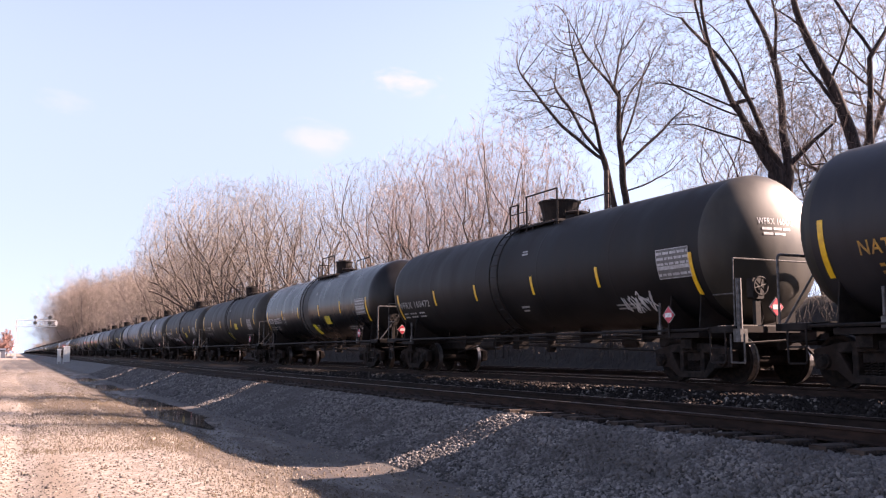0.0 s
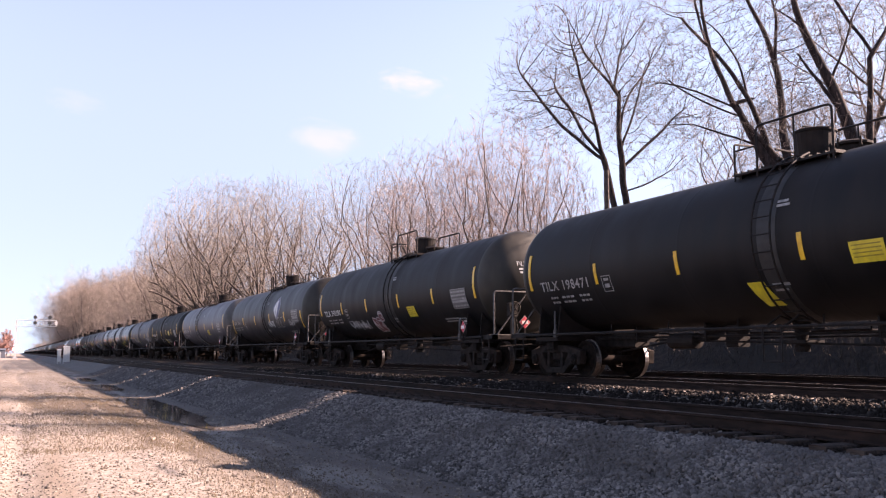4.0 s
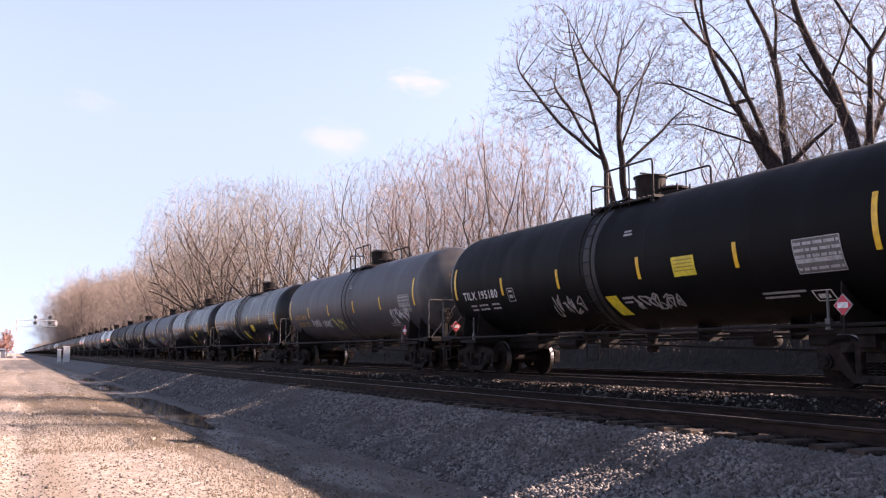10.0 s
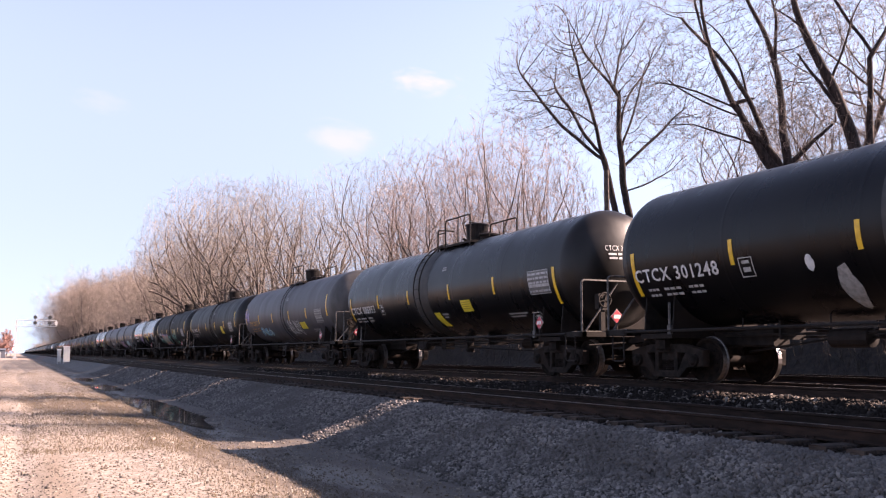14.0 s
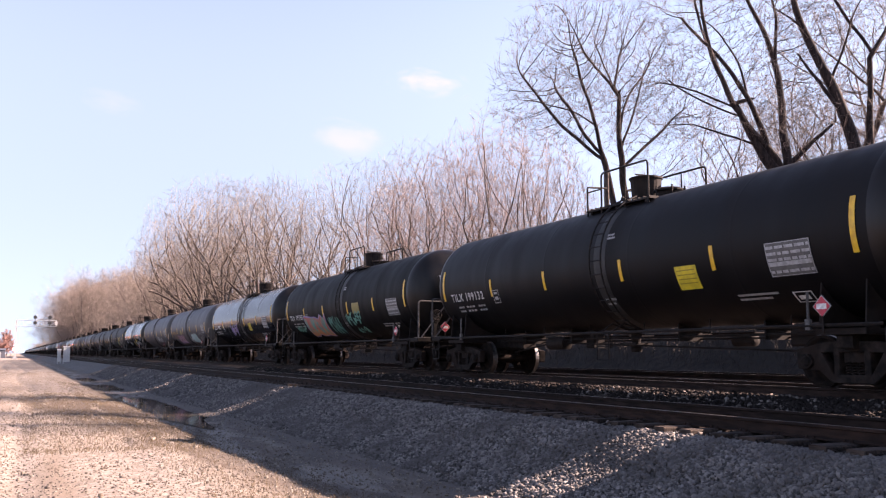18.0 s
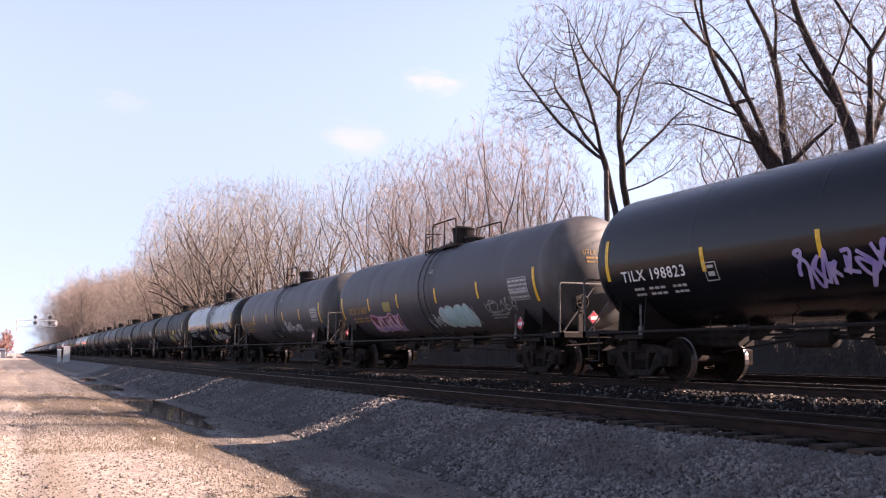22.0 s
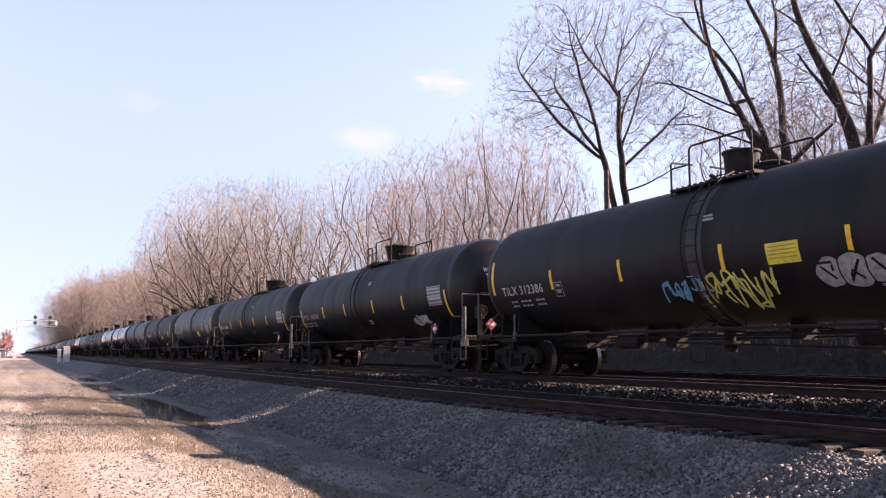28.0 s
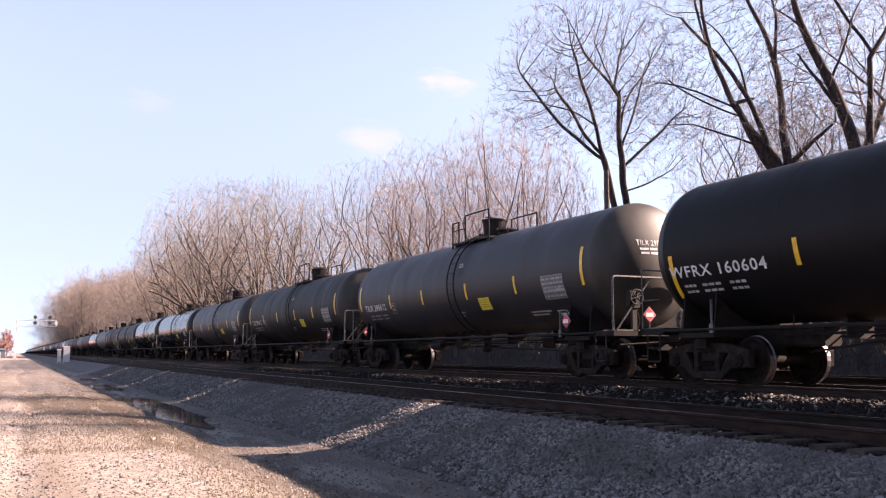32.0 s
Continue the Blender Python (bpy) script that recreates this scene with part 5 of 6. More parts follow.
    part("leaf_vein", mesh_of("leaf_vein", *ribbon([(-2.80, -0.40), (-2.86, -0.05), (-3.0, 0.35)], 0.05, 0.026), M_NAVY), c[5])
    # three plain outlined blocks under the emblem
    blocks = Shape()
    for k, ring in enumerate((((0, 0), (0.18, 0.5), (0.36, 0), (0, 0)), ((0, 0), (0, 0.5), (0.24, 0.5), (0.36, 0.25), (0.24, 0), (0, 0)), ((0, 0), (0, 0.5), (0.44, 0.5), (0.44, 0), (0, 0)))):
        blocks.add(*ribbon([(-2.68 - 0.46 * k - a, -0.80 + b) for a, b in ring], 0.028, 0.016))
    part("emblem_blocks", blocks.mesh("emblem_blocks", M_MIDWHITE), c[5], "three outlined blocks in worn white")
    tag(5, -1.15, -0.82, 1.1, 0.4, M_SPRAYW, 15, 4)
    tag(5, -5.0, -0.8, 0.9, 0.35, M_DIMWHITE, 16, 4)
    part("pale_band", ring_mesh(1.42, 2.10, 0.007, M_LIGHTBAND), c[6], "pale gray repainted band")
    part("band", once(("band", 1), lambda: ring_mesh(0.92, 1.40, 0.006, M_BAND)), c[6])
    tag(7, 2.3, -1.30, 1.3, 0.6, M_DIMWHITE, 61, 4)
    tag(7, -0.95, -1.30, 1.5, 0.42, M_DIMWHITE, 62, 5)
    tag(8, 4.4, -1.05, 1.2, 0.45, M_SPRAYW, 18, 4)
    tag(8, 2.9, -1.10, 1.2, 0.40, M_SPRAYW, 17, 4)
    tag(8, 1.45, -1.20, 1.2, 0.60, M_SPRAYY, 19, 3)
    tag(8, -5.1, -1.10, 1.6, 0.6, M_SPRAYW, 20, 5)
    smear(c[9], "scuff", 2.9, -0.72, 0.18, 0.30, M_SPRAYW, 2.0, "pale paint blotch")
    smear(c[9], "scuff", 2.4, -1.60, 0.38, 0.90, M_DIMWHITE, 5.0, "pale paint blotch")
    tag(11, 7.6, -0.38, 0.9, 0.72, M_SPRAYV, 22, 4)
    tag(11, 4.7, -1.42, 2.1, 0.66, M_SPRAYB, 51, 3, 0.11)
    tag(11, 4.6, -1.30, 1.9, 0.5, M_SPRAYT, 52, 3, 0.06)
    tag(11, -1.0, -1.45, 1.8, 0.95, M_SPRAYW, 24, 5)
    part("yellow_panel", patch_mesh("yellow_panel", -3.87, -3.02, -1.02, -0.66, M_YPANEL), c[11], "yellow stencil panel")
    piece(c[13], 4.7, -1.56, 3.0, 1.12, M_SPRAYR, M_SPRAYO, M_SPRAYV, M_SPRAYG, 2, 4)
    tag(13, 1.35, -1.5, 1.5, 0.95, M_SPRAYG, 26, 4, 0.06)
    tag(13, -1.0, -1.05, 1.7, 0.62, M_SPRAYG, 27, 4, 0.06)
    tag(13, -1.6, -1.5, 1.2, 0.34, M_SPRAYG, 29, 3, 0.06)
    tag(13, 6.4, -1.25, 1.4, 0.4, M_SPRAYG, 28, 4, 0.05)
    bubble(c[15], -1.25, -1.55, 2.45, 0.95, M_SPRAYT, M_SPRAYW, 1.7, 4)
    piece(c[15], 4.7, -1.52, 2.6, 0.80, M_SPRAYM, M_SPRAYV, M_SPRAYP, M_SPRAYPALE, 5, 6)
    part("yellow_panel", patch_mesh("yellow_panel", 2.45, 3.15, -0.62, -0.26, M_YFADED), c[15], "faded yellow stencil panel")
    tag(15, -0.3, -1.45, 1.1, 0.5, M_SPRAYW, 31, 4)
    tag(15, -4.5, -1.05, 1.8, 0.5, M_DIMWHITE, 32, 4)
    tag(14, 2.3, -1.15, 1.8, 0.8, M_SPRAYV, 33, 4, 0.07)
    tag(16, -1.5, -1.15, 1.1, 0.6, M_SPRAYW, 34, 3, 0.07)
    tag(16, -2.6, -1.15, 1.6, 0.42, M_SPRAYW, 35, 6, 0.06)
    part("black_patch", once("bp", lambda: patch_mesh("black_patch", 0.2, 1.75, -1.55, -0.95, M_BLACKOUT, skew=-0.2)), c[16], "black overpainted patch")
    small_print(c[16], [(1.15 - 0.1 * k, 0.55 - 0.15 * (k % 2), -1.12 - 0.1 * k, 0.03) for k in range(4)], M_MIDWHITE)
    tag(17, -1.37, -1.40, 1.9, 0.6, M_SPRAYW, 36, 6, 0.06)
    tag(17, -3.5, -1.40, 1.7, 0.7, M_SPRAYW, 37, 4, 0.06)
    tag(17, 3.7, -1.3, 1.3, 0.5, M_DIMWHITE, 38, 4, 0.05)
    tag(18, 0.5, -1.15, 1.2, 0.6, M_SPRAYB, 39, 4, 0.05)
    tag(18, -0.6, -1.50, 2.0, 0.95, M_SPRAYY, 40, 5, 0.05)
    bubble(c[18], -3.45, -1.12, 1.6, 0.66, M_DIMWHITE, M_FRAME, 9.4, 3)
    tag(19, -4.7, -1.35, 1.2, 0.5, M_SPRAYW, 42, 4)
    for i in (0, 3, 4, 5, 8, 11, 12, 13, 14, 15, 16, 17, 18):
        gray = i in (8, 11, 15, 16)
        part("band", once(("band", "gray" if gray else "grime"), lambda: ring_mesh(-0.90, -0.46, 0.005, M_GRAYBAND if gray else M_BAND)), c[i])
    part("band", once(("band", 7), lambda: ring_mesh(0.12, 0.58, 0.005, M_BAND)), c[7])
    for i in (2, 9, 10):
        part("band", once(("band", 3), lambda: ring_mesh(0.1, 1.3, 0.005, M_BAND)), c[i])
    return made


def following_cars(made):
    """The cars still far back along the line."""
    order = ["dark_gray", "dusty", "dark_gray", "gloss", "gloss", "black", "dusty", "gray", "gloss", "black", "dark_gray", "matt", "black", "gray", "gloss", "dark_gray", "black", "blue_gray", "dusty", "gray", "gloss", "black"]
    words = {"dark_gray": "dark gray tank car", "dusty": "dusty black tank car", "gloss": "shiny black tank car that mirrors the sky", "black": "black tank car", "gray": "gray tank car",
             "matt": "flat black tank car", "blue_gray": "blue-gray tank car"}
    y = MILEPOST + SPEED * PASS[21]
    for i in range(84):
        kind = order[i % len(order)]
        full = i < 7
        car = tank_car(100 + i, 18.16, kind, words[kind] + " further back", "loop" if i % 3 else "posts", "u", full)
        if full:
            dress(car, 18.16, "TILX 290612" if i < 2 else "", M_WHITE, 1)
        made.append((car, y + 18.16 / 2, 18.16))
        y += 18.16
    y = MILEPOST + SPEED * PASS[0]
    for i in range(3):
        made.append((tank_car(200 + i, 18.16, "black", "black tank car ahead in the train", "loop", "u", False), y - 18.16 * (i + 0.5), 18.16))
    return made


CARS = following_cars(near_cars())


# ---- trees ----
class Twigs:
    """Thin three-sided shoots, gathered for one mesh."""

    def __init__(self):
        self.a, self.b, self.r = [], [], []

    def add(self, a, b, r):
        self.a.append(tuple(a))
        self.b.append(tuple(b))
        self.r.append(r)

    def mesh(self, name, material):
        a, b, r = np.array(self.a), np.array(self.b), np.array(self.r)[:, None]
        d = b - a
        d /= np.linalg.norm(d, axis=1)[:, None] + 1e-9
        ref = np.where(np.abs(d[:, 2:3]) > 0.8, np.array([[1.0, 0, 0]]), np.array([[0, 0, 1.0]]))
        u = np.cross(d, ref)
        u /= np.linalg.norm(u, axis=1)[:, None]
        w = np.cross(d, u)
        rings = []
        for p, k in ((a, 1.0), (b, 0.45)):
            for j in range(3):
                t = 2 * math.pi * j / 3
                rings.append(p + (u * math.cos(t) + w * math.sin(t)) * r * k)
        v = np.stack(rings, 1).reshape(-1, 3)
        n = len(a)
        f = np.array([(0, 1, 4, 3), (1, 2, 5, 4), (2, 0, 3, 5)])
        f = (f[None] + (np.arange(n) * 6)[:, None, None]).reshape(-1, 4)
        me = bpy.data.meshes.new(name)
        me.vertices.add(len(v))
        me.vertices.foreach_set("co", v.reshape(-1).astype(np.float32))
        me.loops.add(len(f) * 4)
        me.loops.foreach_set("vertex_index", f.reshape(-1).astype(np.int32))
        me.polygons.add(len(f))
        me.polygons.foreach_set("loop_start", (np.arange(len(f)) * 4).astype(np.int32))
        me.update(calc_edges=True)
        me.materials.append(material)
        return me


WEST, BACK = Vector((-0.903, 0.43, 0)), Vector((0.43, 0.903, 0))


def grow(seed, height, radius, stems, fan, counts, rise=0.25, kink=0.16, open_from=0.25, angle=(24, 52), twig=0.011, twig_mat=None, reach=1.0, gnarl=1.0, wooden=2):
    """A bare winter tree: stems that fork into limbs, branches and fine twigs. fan: how far the stems lean apart, in degrees."""
    rnd = random.Random(seed)
    wood, twigs = Shape(), Twigs()
    last = len(counts)

    def branch(p, d, length, r, level):
        n = (9, 7, 5, 3, 2)[min(level, 4)]
        pts, dirs = [p], [d]
        for i in range(n):
            j = kink * (0.55 if level == 0 else gnarl)
            d = (d + Vector((rnd.gauss(0, j), rnd.gauss(0, j), rnd.gauss(0, j) + rise * (0.08 if level == 0 else 0.16)))).normalized()
            p = p + d * (length / n)
            pts.append(p)
            dirs.append(d)
        tip = max(r * (0.22 if level < 2 else 0.4), twig * 0.8)
        if level < wooden:
            wood.tube(pts, r, (8, 5, 4)[level], 0, tip, False)
        else:
            for i in range(n):
                q = r + (tip - r) * (i + 0.5) / n
                twigs.add(pts[i], pts[i + 1], max(q, twig * 0.6))
        if level >= last:
            return
        m = counts[level]
        lo = open_from if level == 0 else 0.12
        extra = 2 if level < 2 else 1
        for k in range(m + extra):
            end = k >= m
            t = 0.985 if end else lo + (1.0 - lo) * (k + rnd.random()) / m
            i = min(int(t * n), n - 1)
            q = pts[i].lerp(pts[i + 1], t * n - i)
            dd = dirs[i + 1]
            side = dd.orthogonal().normalized()
            side.rotate(Matrix.Rotation(rnd.uniform(0, 6.283), 3, dd))
            a = math.radians(rnd.uniform(8, 26) if end else rnd.uniform(*angle))
            nd = (dd * math.cos(a) + side * math.sin(a)).normalized()
            size = length * (rnd.uniform(0.24, 0.38) if end else rnd.uniform(0.42, 0.68) * (1.12 - 0.55 * t)) * (reach if level == 0 else 1.0)
            branch(q, nd, size, max((r + (tip - r) * t) * (rnd.uniform(0.65, 0.9) if end else rnd.uniform(0.28, 0.5) if level == 0 else rnd.uniform(0.42, 0.66)), twig), level + 1)

    for s in range(stems):
        a = 2 * math.pi * (s + rnd.uniform(-0.2, 0.2)) / stems + seed
        f = math.radians(fan * rnd.uniform(0.5, 1.1))
        d = Vector((math.sin(f) * math.cos(a), math.sin(f) * math.sin(a), math.cos(f))).normalized()
        branch(Vector((0.18 * math.cos(a) * (stems > 1), 0.18 * math.sin(a) * (stems > 1), -0.4)), d, height * rnd.uniform(0.72, 0.95), radius * rnd.uniform(0.75, 1.1), 0)
    top = max(b[2] for b in twigs.b)
    k = height / top
    wood.v = [(x * k, y * k, z * k) for x, y, z in wood.v]
    twigs.a, twigs.b = [[c * k for c in p] for p in twigs.a], [[c * k for c in p] for p in twigs.b]
    return wood.mesh("trunk", M_BARK, True), twigs.mesh("crown", twig_mat or M_TWIG)


def tree(kind, words, x, y, turn=0.0, scale=1.0, group="bare trees along the line"):
    base = tagged(new("tree"), words, "tree", group)
    base.matrix_basis = Matrix.Translation((x, y, ground_z(x, y) - 0.05)) @ Matrix.Rotation(turn, 4, "Z") @ Matrix.Scale(scale, 4)
    part("trunk", kind[0], base)
    part("crown", kind[1], base, "leafless crown of fine twigs")
    return base


def stem(rnd, p, d, length, step, wander, rise=0.0, bend=0.0):
    """Points along one limb, a step apart."""
    pts = [np.array(p, float)]
    d = np.array(d, float) / np.linalg.norm(d)
    n = max(2, int(length / step))
    for i in range(n):
        d = d + rnd.normal(0, wander, 3) + np.array((WEST.x, WEST.y, 0)) * (bend / n) + np.array((0, 0, rise / n))
        d /= np.linalg.norm(d)
        pts.append(pts[-1] + d * step)
    return pts


def spread(seed, skeleton, crown, count, step=0.2, kill=0.36, reach=1.7, up=0.25, thin=0.006, power=1.95, shoots=(2, 0.5), twig_mat=None, bark=None, spread_to=0.30):
    """A bare tree whose branches fork towards the free room of its crown.
    skeleton: limbs as (points, thickness, thickness at the tip); crown: ellipsoids (west, back, z, half width, half height)."""
    rnd = np.random.RandomState(seed)
    west, back = np.array((WEST.x, WEST.y, 0)), np.array((BACK.x, BACK.y, 0))
    size = np.array([c[3] ** 2 * c[4] for c in crown])
    goals = []
    for c, m in zip(crown, (count * size / size.sum()).astype(int)):
        q = rnd.normal(0, 1, (m, 3))
        q /= np.linalg.norm(q, axis=1)[:, None]
        q *= rnd.rand(m, 1) ** spread_to
        goals.append(west * (c[0] + q[:, :1] * c[3]) + back * (c[1] + q[:, 1:2] * c[3]) + np.array((0, 0, 1.0)) * (c[2] + q[:, 2:] * c[4]))
    goals = np.concatenate(goals)
    node, parent, least = [], [], []
    for pts, r0, r1 in skeleton:
        pts = [np.array(p, float) for p in pts]
        k = -1
        if node:
            d = np.linalg.norm(np.array(node) - pts[0], axis=1)
            k = int(d.argmin()) if d.min() < 1.3 else -1
            if k >= 0:
                shift = node[k] - pts[0]
                pts = [p + shift * max(0.0, 1 - i / 12) for i, p in enumerate(pts)][1:]
        for i, p in enumerate(pts):
            node.append(p)
            parent.append(k)
            least.append(r0 + (r1 - r0) * i / max(len(pts) - 1, 1))
            k = len(node) - 1
    best, near = np.full(len(goals), 1e9), np.zeros(len(goals), int)
    fresh = list(range(len(node)))
    kids = {}
    for turn in range(160):
        for lo in range(0, len(fresh), 200):
            ids = fresh[lo:lo + 200]
            d = np.linalg.norm(goals[:, None] - np.array([node[i] for i in ids])[None], axis=2)
            j = d.argmin(1)
            dm = d[np.arange(len(goals)), j]
            better = dm < best
            best[better] = dm[better]
            near[better] = np.array(ids)[j[better]]
        keep = best > kill
        goals, best, near = goals[keep], best[keep], near[keep]
        on = best < reach
        if not on.any():
            break
        fresh = []
        ids, inv = np.unique(near[on], return_inverse=True)
        base = np.array([node[i] for i in ids])
        pull = np.zeros((len(ids), 3))
        way = goals[on] - base[inv]
        np.add.at(pull, inv, way / np.linalg.norm(way, axis=1)[:, None])
        pull /= np.linalg.norm(pull, axis=1)[:, None] + 1e-6
        onward = np.array([node[i] - node[parent[i]] if parent[i] >= 0 else (0, 0, step) for i in ids]) / step
        branched = np.array([len(kids.get(i, ())) > 0 or least[i] > 0 for i in ids])[:, None]
        pull += rnd.normal(0, 0.07, pull.shape) + np.array((0, 0, up)) + onward * np.where(branched, 0.15, 0.75)
        pull /= np.linalg.norm(pull, axis=1)[:, None]
        for i, p, d in zip(ids, base, pull):
            if len(kids.get(i, ())) >= 3 or any(d @ e > 0.97 for e in kids.get(i, ())):
                continue
            kids.setdefault(i, []).append(d)
            node.append(p + d * step)
            parent.append(int(i))
            least.append(0.0)
            fresh.append(len(node) - 1)
        if not fresh:
            break
    total = len(node)
    load, leaf = np.zeros(total), np.ones(total, bool)
    for i in range(total - 1, -1, -1):
        load[i] = max(load[i], thin ** power)
        if parent[i] >= 0:
            load[parent[i]] += load[i]
            leaf[parent[i]] = False
    rad = np.maximum(load ** (1 / power), np.array(least))
    heavy = {}
    for i in range(total):
        q = parent[i]
        if q >= 0 and (q not in heavy or rad[i] > rad[heavy[q]]):
            heavy[q] = i
    wood, twigs = Shape(), Twigs()
    for i in range(total):
        q = parent[i]
        if q >= 0 and heavy[q] == i and rad[q] >= 0.016:
            continue
        if rad[i] >= 0.016:
            chain = ([q] if q >= 0 else []) + [i]
            while chain[-1] in heavy and rad[heavy[chain[-1]]] >= 0.016:
                chain.append(heavy[chain[-1]])
            if len(chain) > 1:
                widths = [rad[c] for c in chain]
                if q >= 0:
                    widths[0] = widths[1]
                wood.tube([node[c] for c in chain], widths[0], 7 if widths[0] > 0.06 else 5, 0, None, False, widths)
    for i in range(total):
        q = parent[i]
        if q >= 0 and rad[i] < 0.016:
            twigs.add(node[q], node[i], max(rad[i], thin))
        if rad[i] < 0.03 and q >= 0 and (leaf[i] or rnd.rand() < shoots[1]):
            d = node[i] - node[q]
            for k in range(shoots[0] + (1 if leaf[i] else 0)):
                e = d / step + rnd.normal(0, 0.36, 3) + np.array((0, 0, 0.25 + 0.5 * up))
                e /= np.linalg.norm(e)
                tip = node[i] + e * step * rnd.uniform(1.2, 3.2)
                twigs.add(node[i], tip, thin * 0.85)
    return wood.mesh("trunk", bark or M_BARK, True), twigs.mesh("crown", twig_mat or M_TWIG)


def from_limbs(seed, limbs, step=0.2):
    """Limbs as: offset to the west, height, lean to the west, lean back, length, thickness, bend on the way (degrees)."""
    rnd = np.random.RandomState(seed)
    out = []
    for off, z, toward, back, size, thick, bend in limbs:
        p, q = math.tan(math.radians(max(-80, min(80, toward)))), math.tan(math.radians(back))
        d = WEST * p + BACK * q + Vector((0, 0, 1))
        start = WEST * off + Vector((0, 0, z))
        if z < 5.6:
            foot = WEST * (off * 0.3) + Vector((0, 0, -0.4))
            n = int((start - foot).length / step)
            out.append(([foot.lerp(start, i / n) + WEST * (0.10 * math.sin(3.1 * i / n)) for i in range(n)], thick * 1.5, thick * 1.04))
        pts = stem(rnd, start, d, size, step, 0.045, 0.0, math.radians(bend))
        out.append((pts, thick, thick * 0.42))
    return out


def from_fork(seed, high, fork, limbs, lean, length, thick, step=0.2, stems=1, apart=0.0):
    """One or more stems that rise to the fork and part into limbs."""
    rnd = np.random.RandomState(seed)
    out = []
    for k in range(stems):
        a = 2 * math.pi * (k + rnd.uniform(-0.2, 0.2)) / stems
        t = math.radians(apart * rnd.uniform(0.6, 1.2))
        d = (math.sin(t) * math.cos(a), math.sin(t) * math.sin(a), math.cos(t))
        foot = (0.15 * math.cos(a) * (stems > 1), 0.15 * math.sin(a) * (stems > 1), -0.4)
        trunk = stem(rnd, foot, d, fork * high, step, 0.05, 0.1)
        out.append((trunk, thick, thick * 0.72))
        for j in range(limbs):
            b = a + 2 * math.pi * (j + rnd.uniform(-0.3, 0.3)) / limbs
            t = math.radians(lean * rnd.uniform(0.35, 1.25))
            i = len(trunk) - 1 - int(rnd.rand() * 0.35 * len(trunk)) * (j > 0)
            d = (math.sin(t) * math.cos(b), math.sin(t) * math.sin(b), math.cos(t))
            out.append((stem(rnd, trunk[i], d, length * high * rnd.uniform(0.6, 1.1), step, 0.10, 0.25), thick * 0.5, thick * 0.2))
    return out


VASE = spread(3, from_limbs(3, [
    (0.2, 5.0, 12, 4, 3.0, 0.140, 0), (-0.4, 5.0, 12, -4, 5.5, 0.165, -4), (0.7, 7.4, 60, -10, 5.6, 0.065, -18), (0.7, 7.6, 39, 8, 4.9, 0.060, -4), (0.7, 7.7, 18, -6, 4.8, 0.060, 7),
    (0.6, 10.2, 18, 6, 3.0, 0.055, 5), (0.6, 10.2, -18, -8, 2.6, 0.055, 2), (0.5, 10.3, 10, 3, 2.6, 0.050, -4), (0.2, 8.2, -13, 10, 4.4, 0.060, -5),
    (0.0, 7.8, -19, -8, 4.2, 0.055, -3), (-0.2, 6.9, -40, 5, 4.2, 0.055, -10), (-0.4, 5.9, -69, -6, 2.7, 0.035, 24), (0.6, 9.0, 61, 5, 2.6, 0.035, 15)]),
    [(1.3, 0, 11.4, 4.3, 3.9), (3.6, 0, 10.2, 2.4, 1.9), (-1.9, 0, 9.0, 2.6, 3.0)], 5000, kill=0.27, thin=0.0064, power=2.08, bark=M_OLDBARK, twig_mat=M_DARKTWIG, spread_to=0.45)
OAK = spread(8, from_limbs(8, [
    (0.1, 5.5, 39, 4, 2.6, 0.210, -12), (-0.1, 5.5, 31, -4, 2.7, 0.130, -3), (0.3, 5.5, 9, -6, 6.6, 0.110, -7), (-0.3, 5.5, 3, 3, 6.6, 0.155, 8),
    (1.5, 7.6, 30, -4, 4.6, 0.100, -7), (1.5, 7.6, 12, 8, 4.4, 0.070, 13), (1.6, 7.6, 70, -10, 2.6, 0.035, 35), (1.1, 7.9, -2, 6, 3.6, 0.038, 50), (1.2, 7.8, -80, 2, 0.7, 0.080, 0),
    (0.0, 9.3, -7, 8, 2.6, 0.050, 18), (-0.3, 5.5, -40, -8, 2.4, 0.100, -14), (0.1, 6.1, 70, 10, 3.1, 0.035, 28), (1.3, 7.2, 64, 8, 3.0, 0.035, -12)]),
    [(1.9, 0, 11.6, 3.0, 3.4), (2.6, 0, 8.0, 2.6, 1.9), (-0.8, 0, 9.6, 2.0, 3.6), (0.6, 0, 6.6, 2.6, 1.0)], 3700, kill=0.29, thin=0.0060, power=2.08, up=0.12, bark=M_OLDBARK, twig_mat=M_DARKTWIG, spread_to=0.36)
OAK_B = spread(21, from_limbs(21, [
    (0.8, 5.0, 15, 4, 6.0, 0.200, -4), (0.7, 5.3, -8, -4, 3.1, 0.130, 6), (0.5, 8.4, -37, 2, 2.0, 0.080, 0), (0.5, 8.4, 23, 6, 2.6, 0.055, -5), (1.3, 6.7, 37, -6, 2.2, 0.070, 3),
    (1.0, 5.0, 77, 5, 1.5, 0.045, 22), (1.9, 9.4, 42, 8, 1.3, 0.040, 51), (1.4, 7.8, -19, -8, 1.8, 0.045, 17)]),
    [(1.6, 0, 9.6, 2.3, 3.6), (-0.2, 0, 10.6, 2.4, 2.8), (1.9, 0, 6.4, 1.9, 1.3)], 2200, kill=0.30, thin=0.0060, power=2.12, up=0.12, bark=M_OLDBARK, twig_mat=M_DARKTWIG, spread_to=0.36)
BACKER = spread(31, from_fork(31, 14.0, 0.30, 6, 42, 0.34, 0.17), [(0, 0, 7.8, 4.6, 5.6)], 3200, kill=0.32, thin=0.0065, up=0.1)
